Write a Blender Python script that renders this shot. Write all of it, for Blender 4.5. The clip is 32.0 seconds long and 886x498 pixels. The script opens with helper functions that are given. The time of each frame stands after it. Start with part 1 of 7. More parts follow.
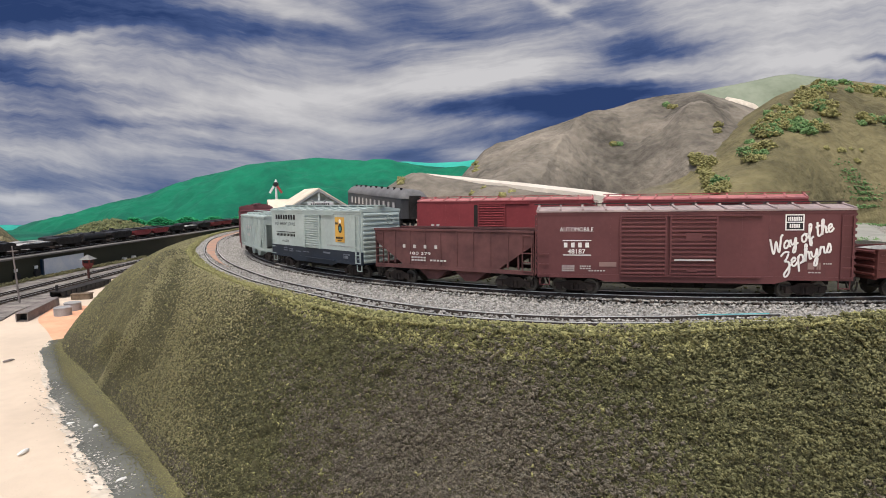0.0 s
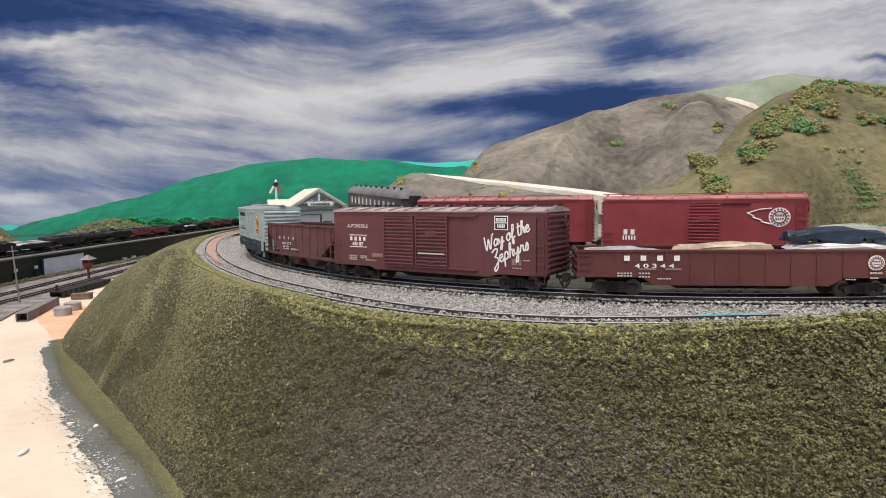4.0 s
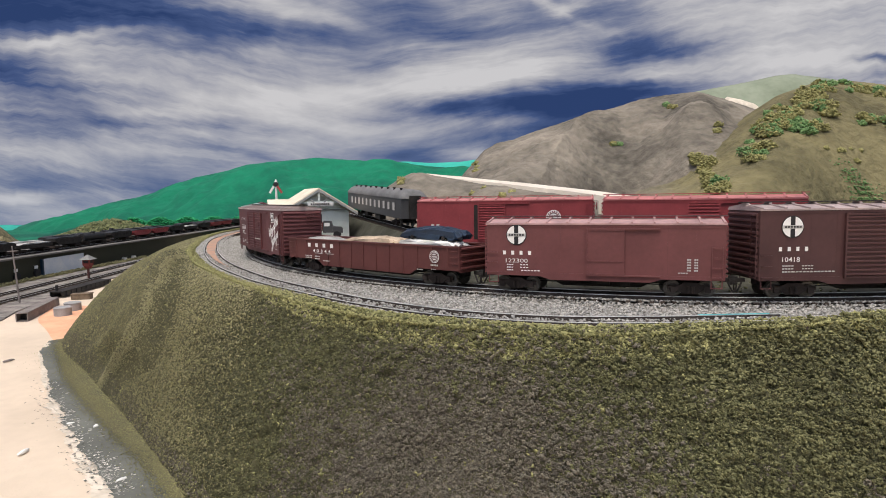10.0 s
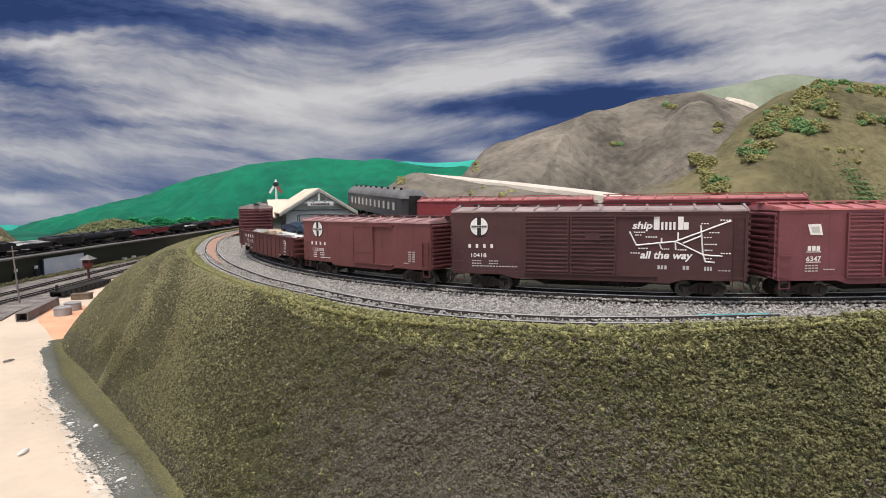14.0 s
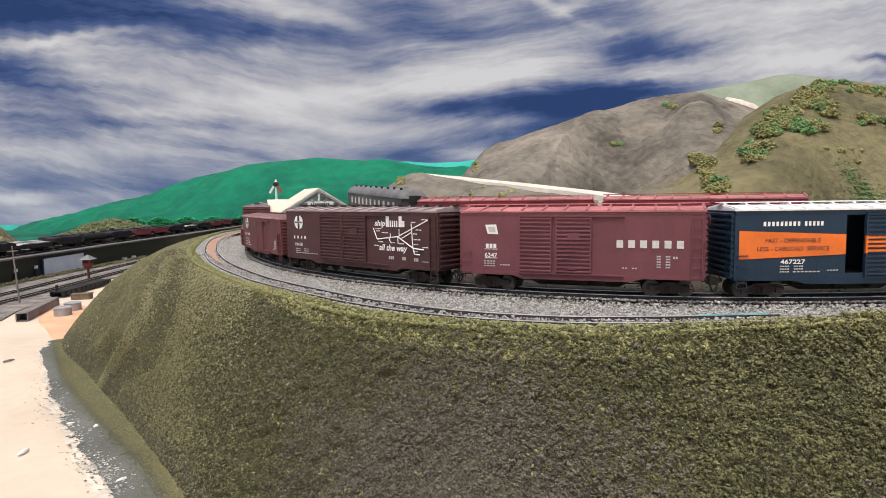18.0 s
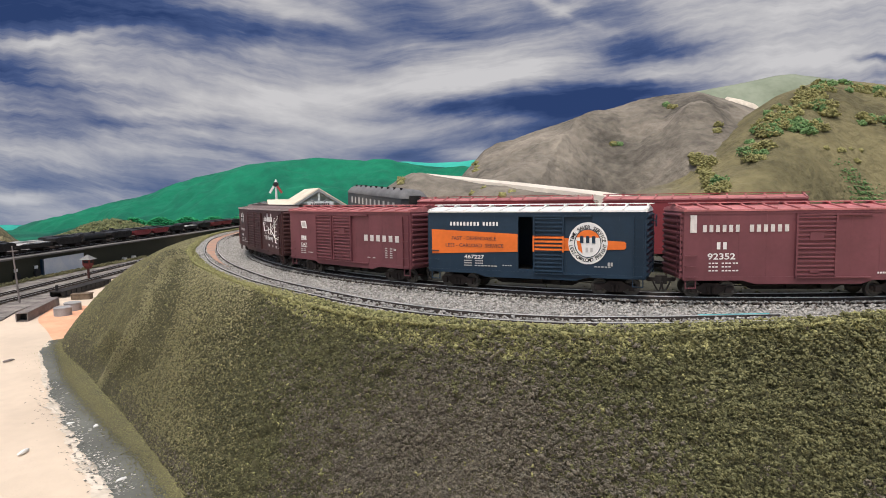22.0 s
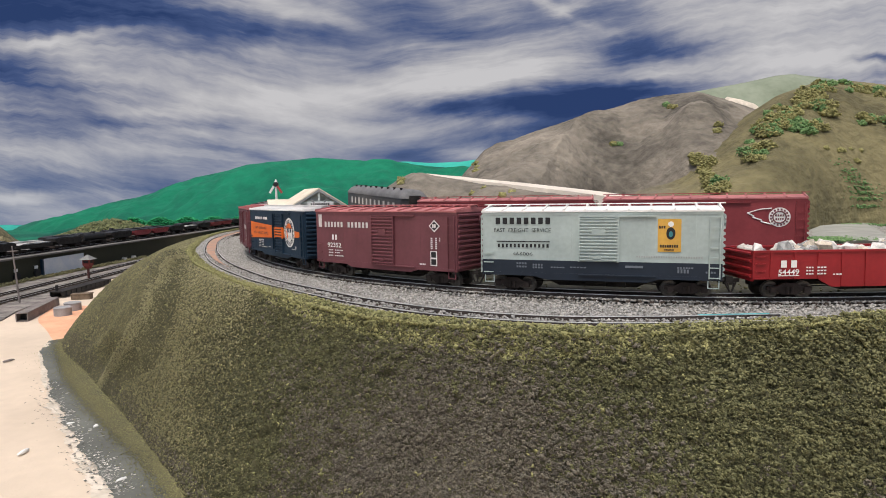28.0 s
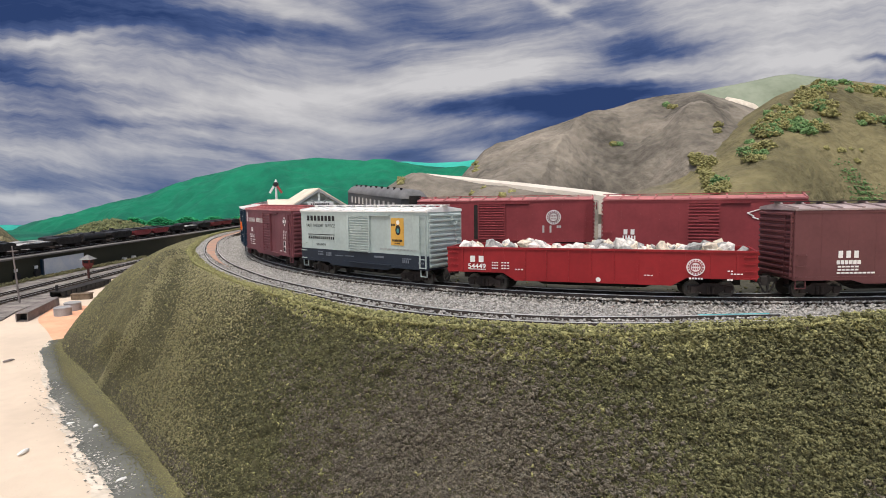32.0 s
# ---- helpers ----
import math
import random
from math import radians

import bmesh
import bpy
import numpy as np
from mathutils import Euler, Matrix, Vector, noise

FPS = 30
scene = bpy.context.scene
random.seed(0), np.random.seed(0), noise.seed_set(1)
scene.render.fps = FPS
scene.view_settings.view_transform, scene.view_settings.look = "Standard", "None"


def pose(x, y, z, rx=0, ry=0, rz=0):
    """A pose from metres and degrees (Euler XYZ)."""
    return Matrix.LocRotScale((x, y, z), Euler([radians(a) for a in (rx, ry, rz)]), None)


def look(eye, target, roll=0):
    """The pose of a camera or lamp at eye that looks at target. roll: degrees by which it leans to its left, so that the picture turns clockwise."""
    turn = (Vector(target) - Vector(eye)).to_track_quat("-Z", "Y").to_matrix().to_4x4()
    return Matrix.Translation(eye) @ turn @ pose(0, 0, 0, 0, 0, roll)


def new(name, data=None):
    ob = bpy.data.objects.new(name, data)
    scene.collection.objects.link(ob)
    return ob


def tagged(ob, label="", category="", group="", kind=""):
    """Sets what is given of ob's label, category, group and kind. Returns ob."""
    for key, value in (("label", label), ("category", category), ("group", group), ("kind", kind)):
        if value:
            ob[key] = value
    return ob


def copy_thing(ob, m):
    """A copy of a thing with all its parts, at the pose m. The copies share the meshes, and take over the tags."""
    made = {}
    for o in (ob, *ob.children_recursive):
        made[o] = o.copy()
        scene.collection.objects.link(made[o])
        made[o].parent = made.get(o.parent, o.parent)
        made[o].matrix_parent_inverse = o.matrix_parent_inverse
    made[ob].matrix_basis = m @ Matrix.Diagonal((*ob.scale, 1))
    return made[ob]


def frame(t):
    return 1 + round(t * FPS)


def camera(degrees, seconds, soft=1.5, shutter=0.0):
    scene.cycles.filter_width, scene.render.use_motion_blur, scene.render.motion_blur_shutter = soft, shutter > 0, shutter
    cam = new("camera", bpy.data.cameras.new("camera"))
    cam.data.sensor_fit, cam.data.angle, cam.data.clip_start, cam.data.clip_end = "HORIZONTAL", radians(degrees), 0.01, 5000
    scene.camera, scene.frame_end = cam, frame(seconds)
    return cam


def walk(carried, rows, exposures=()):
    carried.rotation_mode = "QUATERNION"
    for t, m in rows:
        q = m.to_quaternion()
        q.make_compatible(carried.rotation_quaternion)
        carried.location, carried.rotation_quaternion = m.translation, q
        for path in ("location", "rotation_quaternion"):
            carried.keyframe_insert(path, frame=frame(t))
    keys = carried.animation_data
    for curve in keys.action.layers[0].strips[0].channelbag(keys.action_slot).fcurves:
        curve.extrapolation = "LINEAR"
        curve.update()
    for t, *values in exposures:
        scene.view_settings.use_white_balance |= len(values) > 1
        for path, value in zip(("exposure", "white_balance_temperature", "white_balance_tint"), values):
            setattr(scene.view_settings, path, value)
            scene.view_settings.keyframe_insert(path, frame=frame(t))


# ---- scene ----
# A still camera at roof height beside a model railway; the world is in true metres, one prototype metre is U.
U = 0.01186
cam = camera(72.975, 32.0, soft=0.9)
EYE = (0.0, 0.0, 0.0642)
view = look(EYE, (0.0, 0.99629, 0.0642 - 0.08602), -0.78)
walk(cam, [(0.0, view), (32.0, view)], [(0.0, 0.12), (6.0, 0.19), (12.0, 0.08), (19.0, 0.21), (23.0, 0.06), (25.0, 0.03), (28.0, 0.04), (32.0, 0.14)])

# ---- light: soft daylight from high above, from behind the camera
world = bpy.data.worlds.new("world")
scene.world = world
world.use_nodes = True
wn = world.node_tree.nodes
sky = wn.new("ShaderNodeTexSky")
sky.sky_type, sky.sun_disc = "NISHITA", False
sky.dust_density, sky.ozone_density = 5.0, 0.6
sky.sun_elevation, sky.sun_rotation = radians(69), radians(199)
world.node_tree.links.new(sky.outputs[0], wn["Background"].inputs[0])
wn["Background"].inputs[1].default_value = 0.13
sun = new("sun", bpy.data.lights.new("sun", "SUN"))
sun.data.energy, sun.data.angle, sun.data.color = 2.3, radians(35), (1.0, 0.95, 0.88)
sun.matrix_world = look((-0.5, -0.95, 4.2), (0, 0.6, 0))

# ---- materials
def material(name, rgb, rough=0.6, metal=0.0, vary=0.25, scale=60.0, bump=0.0, bscale=None, rgb2=None, fine=None, emit=0.0, island=0.0, rand=0.0, deep=0.001, west=None):
    """A surface with colour change at two scales, relief, and optional change from piece to piece."""
    m = bpy.data.materials.new(name)
    m.use_nodes = True
    n, l = m.node_tree.nodes, m.node_tree.links
    b = n["Principled BSDF"]
    b.inputs["Roughness"].default_value, b.inputs["Metallic"].default_value = rough, metal
    b.inputs["Specular IOR Level"].default_value = 0.5 if metal else 0.3
    co = n.new("ShaderNodeTexCoord")
    a, c = n.new("ShaderNodeTexNoise"), n.new("ShaderNodeTexNoise")
    a.inputs["Scale"].default_value, a.inputs["Detail"].default_value = scale, 5
    c.inputs["Scale"].default_value, c.inputs["Detail"].default_value = fine or scale * 9, 3
    for t in (a, c):
        l.new(co.outputs["Object"], t.inputs["Vector"])
    add = n.new("ShaderNodeMath")
    add.operation = "MULTIPLY_ADD"
    add.inputs[1].default_value = 0.4
    l.new(c.outputs[0], add.inputs[0])
    l.new(a.outputs[0], add.inputs[2])
    last = add
    for on, node, out in ((island, "ShaderNodeNewGeometry", "Random Per Island"), (rand, "ShaderNodeObjectInfo", "Random")):
        if on:
            g, mix = n.new(node), n.new("ShaderNodeMath")
            mix.operation = "MULTIPLY_ADD"
            mix.inputs[1].default_value = on
            l.new(g.outputs[out], mix.inputs[0])
            l.new(last.outputs[0], mix.inputs[2])
            last = mix
    ramp = n.new("ShaderNodeMapRange")
    ramp.inputs[1].default_value, ramp.inputs[2].default_value = (0.45, 1.0 + island + rand) if island + rand else (0.49, 0.91)
    l.new(last.outputs[0], ramp.inputs[0])
    mixc = n.new("ShaderNodeMix")
    mixc.data_type = "RGBA"
    lo = rgb2 or tuple(v * (1 - vary) for v in rgb)
    hi = rgb if rgb2 else tuple(min(1, v * (1 + vary)) for v in rgb)
    mixc.inputs[6].default_value, mixc.inputs[7].default_value = (*lo, 1), (*hi, 1)
    l.new(ramp.outputs[0], mixc.inputs[0])
    if west:
        # a second pair of colours takes over towards the west
        other, both, place, edge, sep = n.new("ShaderNodeMix"), n.new("ShaderNodeMix"), n.new("ShaderNodeMapRange"), n.new("ShaderNodeMath"), n.new("ShaderNodeSeparateXYZ")
        other.data_type = both.data_type = "RGBA"
        other.inputs[6].default_value, other.inputs[7].default_value = (*west[3], 1), (*west[2], 1)
        l.new(ramp.outputs[0], other.inputs[0])
        l.new(co.outputs["Object"], sep.inputs[0])
        edge.operation = "MULTIPLY_ADD"
        edge.inputs[1].default_value = 0.5
        l.new(a.outputs[0], edge.inputs[0])
        l.new(sep.outputs[0], edge.inputs[2])
        place.inputs[1].default_value, place.inputs[2].default_value = west[0] + 0.25, west[1] + 0.25
        l.new(edge.outputs[0], place.inputs[0])
        l.new(place.outputs[0], both.inputs[0])
        l.new(other.outputs[2], both.inputs[6])
        l.new(mixc.outputs[2], both.inputs[7])
        mixc = both
    l.new(mixc.outputs[2], b.inputs["Base Color"])
    if bump:
        bn, bt = n.new("ShaderNodeBump"), n.new("ShaderNodeTexNoise")
        bt.inputs["Scale"].default_value, bt.inputs["Detail"].default_value = bscale or scale * 6, 4
        bn.inputs["Strength"].default_value, bn.inputs["Distance"].default_value = bump, deep
        l.new(co.outputs["Object"], bt.inputs["Vector"])
        l.new(bt.outputs[0], bn.inputs["Height"])
        l.new(bn.outputs[0], b.inputs["Normal"])
    if emit:
        l.new(mixc.outputs[2], b.inputs["Emission Color"])
        b.inputs["Emission Strength"].default_value = emit
    return m


def paint(name, rgb, rough=0.5, vary=0.13):
    return material(name, rgb, rough, 0, vary, 45, 0.05, 900)


M = {}
M["box_red"] = paint("boxcar_red", (0.122, 0.045, 0.047))
M["box_red2"] = paint("boxcar_oxide", (0.145, 0.052, 0.052))
M["box_brown"] = paint("boxcar_brown", (0.072, 0.033, 0.033))
M["box_wine"] = paint("boxcar_wine", (0.155, 0.054, 0.064))
M["gon_red"] = paint("gondola_red", (0.108, 0.036, 0.034))
M["hopper_red"] = material("weathered_hopper_red", (0.15, 0.066, 0.064), 0.8, 0, 0.3, 60, 0.1, 900, rgb2=(0.085, 0.040, 0.040), fine=260)
M["bright_red"] = paint("bright_red", (0.27, 0.017, 0.021))
M["parked_red"] = paint("parked_red", (0.24, 0.043, 0.05))
# roof colours made paler to carry the light from overhead
M["roof_red"] = paint("lit_red_roof", (0.40, 0.25, 0.245), 0.5, 0.3)
M["roof_pink"] = paint("lit_pink_roof", (0.46, 0.17, 0.17), 0.5, 0.3)
M["roof_grey_red"] = paint("lit_grey_roof", (0.36, 0.29, 0.28), 0.5, 0.3)
M["silver"] = paint("silver_grey", (0.39, 0.458, 0.442))
M["navy"] = paint("navy", (0.014, 0.033, 0.058))
M["slate"] = paint("slate_blue", (0.017, 0.025, 0.039))
M["orange"] = paint("orange", (0.74, 0.165, 0.028))
M["dark_grey"] = paint("coach_grey", (0.07, 0.07, 0.073))
M["coach_roof"] = paint("coach_roof_grey", (0.15, 0.15, 0.152), 0.6, 0.25)
M["box_dust"] = paint("boxcar_dusty", (0.26, 0.17, 0.155), 0.7)
M["placard"] = paint("placard_yellow", (0.60, 0.345, 0.065))
M["slate_letter"] = paint("faded_slate_lettering", (0.15, 0.17, 0.20))
M["placard_teal"] = paint("placard_teal", (0.05, 0.22, 0.24))
M["crush_blue"] = paint("crushed_blue", (0.018, 0.03, 0.052), 0.35, 0.5)
M["crush_white"] = paint("crushed_white", (0.62, 0.62, 0.6), 0.5, 0.25)
M["crush_tan"] = paint("crushed_tan", (0.42, 0.33, 0.24), 0.7, 0.5)
M["crush_grey"] = paint("crushed_grey", (0.3, 0.3, 0.29), 0.6, 0.4)
M["rock_white"] = material("rock_white", (0.68, 0.65, 0.61), 0.9, 0, 0.3, 160, 0.6, 900)
M["rock_grey"] = material("rock_grey", (0.36, 0.36, 0.35), 0.9, 0, 0.4, 160, 0.6, 900)
M["rock_cream"] = material("rock_cream", (0.66, 0.58, 0.47), 0.9, 0, 0.3, 160, 0.6, 900)
M["under"] = material("underframe_black", (0.024, 0.021, 0.02), 0.8, 0, 0.5, 80)
M["truck"] = material("truck_brown_black", (0.036, 0.027, 0.024), 0.75, 0, 0.5, 120)
M["wheel"] = material("wheel_steel", (0.13, 0.12, 0.11), 0.45, 0.6, 0.3, 100)
M["rail"] = material("rail_steel", (0.62, 0.61, 0.59), 0.42, 0.6, 0.2, 70)
M["tinge"] = material("turquoise_tinge", (0.16, 0.55, 0.60), 0.4, 0, 0.2, 150)
M["rail_side"] = material("rail_rust", (0.045, 0.036, 0.032), 0.8, 0.0, 0.35, 90)
M["tie"] = material("tie_wood", (0.07, 0.055, 0.045), 0.9, 0, 0.35, 150, 0.4, 1200, rand=0.6)
M["white"] = material("white_letter", (0.78, 0.77, 0.75), 0.6, 0, 0.06, 200)
M["name_white"] = material("worn_white_letter", (0.60, 0.58, 0.56), 0.6, 0, 0.15, 300)
M["grey_letter"] = material("grey_letter", (0.5, 0.49, 0.47), 0.6, 0, 0.1, 200)
M["black"] = material("black_letter", (0.02, 0.02, 0.022), 0.6, 0, 0.2, 200)
M["cream"] = material("plaster_cream", (0.625, 0.52, 0.41), 0.9, 0, 0.08, 9, 0.5, 260, fine=70)
M["strip"] = material("grey_paint", (0.13, 0.135, 0.12), 0.75, 0, 0.22, 16, 0.3, 300)
M["wash"] = material("grey_wash", (0.74, 0.66, 0.56), 0.9, 0, 0.1, 60, 0.6, 300, rgb2=(0.50, 0.44, 0.36), fine=220)
M["grass_dust"] = material("turf_dust", (0.16, 0.148, 0.075), 0.95, 0, 0.3, 26, 1.0, 500, rgb2=(0.075, 0.072, 0.054), fine=420)
M["orange_floor"] = material("orange_plaster", (0.74, 0.40, 0.25), 0.9, 0, 0.15, 20, 0.4, 200)
M["dust"] = material("rust_dust", (0.50, 0.27, 0.18), 0.95, 0, 0.3, 40, 0.6, 700, rgb2=(0.30, 0.23, 0.19), fine=300)
M["board_white"] = material("photo_panel", (0.78, 0.79, 0.80), 0.6, 0, 0.2, 22, rgb2=(0.60, 0.65, 0.73))
M["shanty_red"] = paint("shanty_red", (0.2, 0.045, 0.04), 0.8)
M["roof_grey"] = paint("roof_grey", (0.22, 0.22, 0.21), 0.85)
M["tank_grey"] = paint("tank_grey", (0.30, 0.30, 0.30), 0.7, 0.2)
M["casting"] = paint("casting_brown_grey", (0.20, 0.175, 0.165), 0.8, 0.3)
M["wood"] = material("pole_wood", (0.16, 0.12, 0.085), 0.9, 0, 0.3, 120)
M["tower_brick"] = paint("tower_brick", (0.10, 0.045, 0.04), 0.85)
M["coal"] = material("coal_load", (0.02, 0.02, 0.022), 0.5, 0, 0.4, 200, 1.0, 900)
M["yard_ballast"] = material("yard_ballast", (0.31, 0.28, 0.255), 0.95, 0, 0.3, 38, 0.9, 500, rgb2=(0.085, 0.078, 0.074), fine=300)
M["soil"] = material("plateau_soil", (0.075, 0.075, 0.055), 0.95, 0, 0.3, 25, 0.8, 300, rgb2=(0.03, 0.03, 0.022), fine=160)
M["ballast"] = material("ballast_stone", (0.52, 0.51, 0.485), 0.9, 0, 0.3, 400, rgb2=(0.17, 0.16, 0.145), island=1.2)
M["ballast_bed"] = material("ballast_bed", (0.40, 0.375, 0.34), 0.95, 0, 0.3, 260, 0.9, 900, rgb2=(0.13, 0.12, 0.11), fine=1400)
M["grass"] = material("turf_base", (0.095, 0.090, 0.047), 0.95, 0, 0.3, 22, 1.0, 500, rgb2=(0.045, 0.043, 0.024), fine=420)
M["clump"] = material("turf_foam", (0.126, 0.125, 0.060), 0.95, 0, 0.3, 14, rgb2=(0.036, 0.036, 0.019), fine=160, island=1.0)
M["knot"] = material("turf_knot", (0.215, 0.212, 0.102), 0.95, 0, 0.3, 14, rgb2=(0.100, 0.099, 0.048), fine=160, island=0.6)
M["knot_brown"] = material("turf_knot_brown", (0.235, 0.210, 0.162), 0.95, 0, 0.3, 14, rgb2=(0.120, 0.107, 0.083), fine=160, island=0.6)
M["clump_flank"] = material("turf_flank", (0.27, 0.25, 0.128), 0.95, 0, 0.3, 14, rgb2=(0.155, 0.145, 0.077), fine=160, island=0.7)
M["clump_pale"] = material("turf_pale", (0.41, 0.398, 0.178), 0.95, 0, 0.3, 14, rgb2=(0.165, 0.16, 0.072), fine=160, island=1.0)
M["side_road"] = material("dirt_road", (0.30, 0.30, 0.265), 0.95, 0, 0.15, 20, 0.4, 300)
M["signal_red"] = paint("signal_red", (0.42, 0.06, 0.06))
M["clump_brown"] = material("turf_earth", (0.178, 0.157, 0.126), 0.95, 0, 0.3, 14, rgb2=(0.062, 0.054, 0.044), fine=160, island=1.0)
M["hill"] = material("hill_earth", (0.285, 0.252, 0.205), 0.95, 0, 0.3, 5, 1.0, 60, rgb2=(0.076, 0.069, 0.057), fine=45, deep=0.009)
M["hill_green"] = material("hill_grass", (0.235, 0.205, 0.11), 0.95, 0, 0.3, 6.0, 1.0, 120, rgb2=(0.075, 0.068, 0.036), fine=75, deep=0.009)
M["far_green"] = material("far_hill_green", (0.004, 0.185, 0.098), 0.95, 0, 0.3, 1.5, 1.0, 14, rgb2=(0.002, 0.062, 0.046), fine=13, deep=0.02)
M["far_light"] = material("far_hill_pale", (0.05, 0.45, 0.36), 0.95, 0, 0.2, 1.5, rgb2=(0.03, 0.33, 0.27))
# haze over the distant hill is put into this pale colour
M["hazy_grass"] = material("hazy_grass", (0.25, 0.285, 0.215), 0.95, 0, 0.3, 5.0, rgb2=(0.15, 0.18, 0.125))
# lighter turf colour that stands in for light on the fold crest
M["clump_lit"] = material("turf_worn", (0.34, 0.315, 0.178), 0.95, 0, 0.3, 14, rgb2=(0.27, 0.25, 0.14), fine=160, island=1.0)
M["hill_blend"] = material("hill_earth_and_grass", (0.235, 0.205, 0.105), 0.95, 0, 0.3, 4.5, 1.0, 70, rgb2=(0.085, 0.077, 0.04), fine=45, deep=0.009, west=(0.40, 0.58, (0.285, 0.252, 0.205), (0.076, 0.069, 0.057)))
M["road"] = material("road_plaster", (0.66, 0.6, 0.52), 0.9, 0, 0.12, 12, 0.4, 200)
M["wall_olive"] = material("olive_fascia", (0.035, 0.036, 0.022), 0.7, 0, 0.15, 6)
M["deck"] = material("deck_grey", (0.16, 0.15, 0.14), 0.9, 0, 0.3, 20, 0.3, 200)
M["depot_wall"] = material("depot_pale_green", (0.78, 0.83, 0.79), 0.7, 0, 0.08, 60)
M["depot_roof"] = material("depot_tan_roof", (0.70, 0.62, 0.50), 0.85, 0, 0.1, 50, 0.2, 500)
M["trim_grey"] = material("trim_grey", (0.33, 0.34, 0.33), 0.7, 0, 0.15, 60)
M["leaf"] = material("leaf_olive", (0.39, 0.36, 0.15), 0.9, 0, 0.3, 30, rgb2=(0.15, 0.15, 0.06), island=0.8)
M["leaf_g"] = material("leaf_green", (0.22, 0.35, 0.14), 0.9, 0, 0.3, 30, rgb2=(0.08, 0.16, 0.06), island=0.8)
M["leaf_dark"] = material("leaf_brown", (0.17, 0.18, 0.075), 0.9, 0, 0.3, 12, rgb2=(0.045, 0.058, 0.03), island=0.8)
M["leaf_teal"] = material("leaf_teal", (0.03, 0.34, 0.13), 0.9, 0, 0.3, 20, rgb2=(0.01, 0.16, 0.065), island=0.8)

# ---- small mesh tools
def box(bm, cx, cy, cz, sx, sy, sz, taper=1.0):
    v = [bm.verts.new((cx + i * sx / 2 * (taper if k > 0 else 1), cy + j * sy / 2 * (taper if k > 0 else 1), cz + k * sz / 2))
         for k in (-1, 1) for i, j in ((-1, -1), (1, -1), (1, 1), (-1, 1))]
    for f in ((3, 2, 1, 0), (4, 5, 6, 7), (0, 1, 5, 4), (1, 2, 6, 5), (2, 3, 7, 6), (3, 0, 4, 7)):
        bm.faces.new([v[i] for i in f])
    return v


def rod(bm, a, b, r, n=8, r2=None):
    a, b = Vector(a), Vector(b)
    q = (b - a).to_track_quat("Z", "Y").to_matrix()
    r2 = r if r2 is None else r2
    rings = [[bm.verts.new(p + q @ Vector((math.cos(2 * math.pi * i / n) * rr, math.sin(2 * math.pi * i / n) * rr, 0))) for i in range(n)] for p, rr in ((a, r), (b, r2))]
    for i in range(n):
        bm.faces.new((rings[0][i], rings[0][(i + 1) % n], rings[1][(i + 1) % n], rings[1][i]))
    bm.faces.new(rings[0][::-1])
    bm.faces.new(rings[1])


def prism(bm, outline, y0, y1, axis="y"):
    """An outline in (x, z) drawn out from y0 to y1."""
    at = (lambda p, d: (p[0], d, p[1])) if axis == "y" else (lambda p, d: (d, p[0], p[1]))
    a, b = [bm.verts.new(at(p, y0)) for p in outline], [bm.verts.new(at(p, y1)) for p in outline]
    n = len(outline)
    for i in range(n):
        bm.faces.new((a[i], a[(i + 1) % n], b[(i + 1) % n], b[i]))
    bm.faces.new(a[::-1])
    bm.faces.new(b)


def tube(bm, pts, r, n=5, closed=False):
    """A bent round bar through a line of points."""
    pts = [Vector(p) for p in pts]
    m, rings = len(pts), []
    for i, p in enumerate(pts):
        a, b = (pts[i - 1], pts[(i + 1) % m]) if closed else (pts[max(i - 1, 0)], pts[min(i + 1, m - 1)])
        q = (b - a).to_track_quat("Z", "Y").to_matrix()
        rings.append([bm.verts.new(p + q @ Vector((math.cos(6.2832 * k / n) * r, math.sin(6.2832 * k / n) * r, 0))) for k in range(n)])
    for i in range(m if closed else m - 1):
        a, b = rings[i], rings[(i + 1) % m]
        for k in range(n):
            bm.faces.new((a[k], a[(k + 1) % n], b[(k + 1) % n], b[k]))
    if not closed:
        bm.faces.new(rings[0][::-1])
        bm.faces.new(rings[-1])


def part(name, bm, mat, parent=None, label="", k=1.0, smooth=False, bevel=0.0):
    if bevel:
        bmesh.ops.bevel(bm, geom=bm.edges[:], offset=bevel, segments=1, affect="EDGES")
    bmesh.ops.recalc_face_normals(bm, faces=bm.faces[:])
    me = bpy.data.meshes.new(name)
    if k != 1.0:
        bmesh.ops.scale(bm, vec=(k, k, k), verts=bm.verts[:])
    bm.to_mesh(me)
    bm.free()
    me.materials.append(M[mat] if isinstance(mat, str) else mat)
    if smooth:
        me.shade_smooth()
    ob = new(name, me)
    ob.parent = parent
    if label:
        tagged(ob, label)
    return ob


def mesh(name, verts, faces, mat, parent=None, label="", smooth=False):
    me = bpy.data.meshes.new(name)
    me.from_pydata([tuple(map(float, v)) for v in verts], [], [tuple(map(int, f)) for f in faces])
    me.materials.append(M[mat] if isinstance(mat, str) else mat)
    if smooth:
        me.shade_smooth()
    ob = new(name, me)
    ob.parent = parent
    if label:
        tagged(ob, label)
    return ob


def empty(name, m=None, label="", category="", group="", kind=""):
    ob = new(name)
    ob.empty_display_size = 0.01
    if m is not None:
        ob.matrix_basis = m
    return tagged(ob, label, category, group, kind)


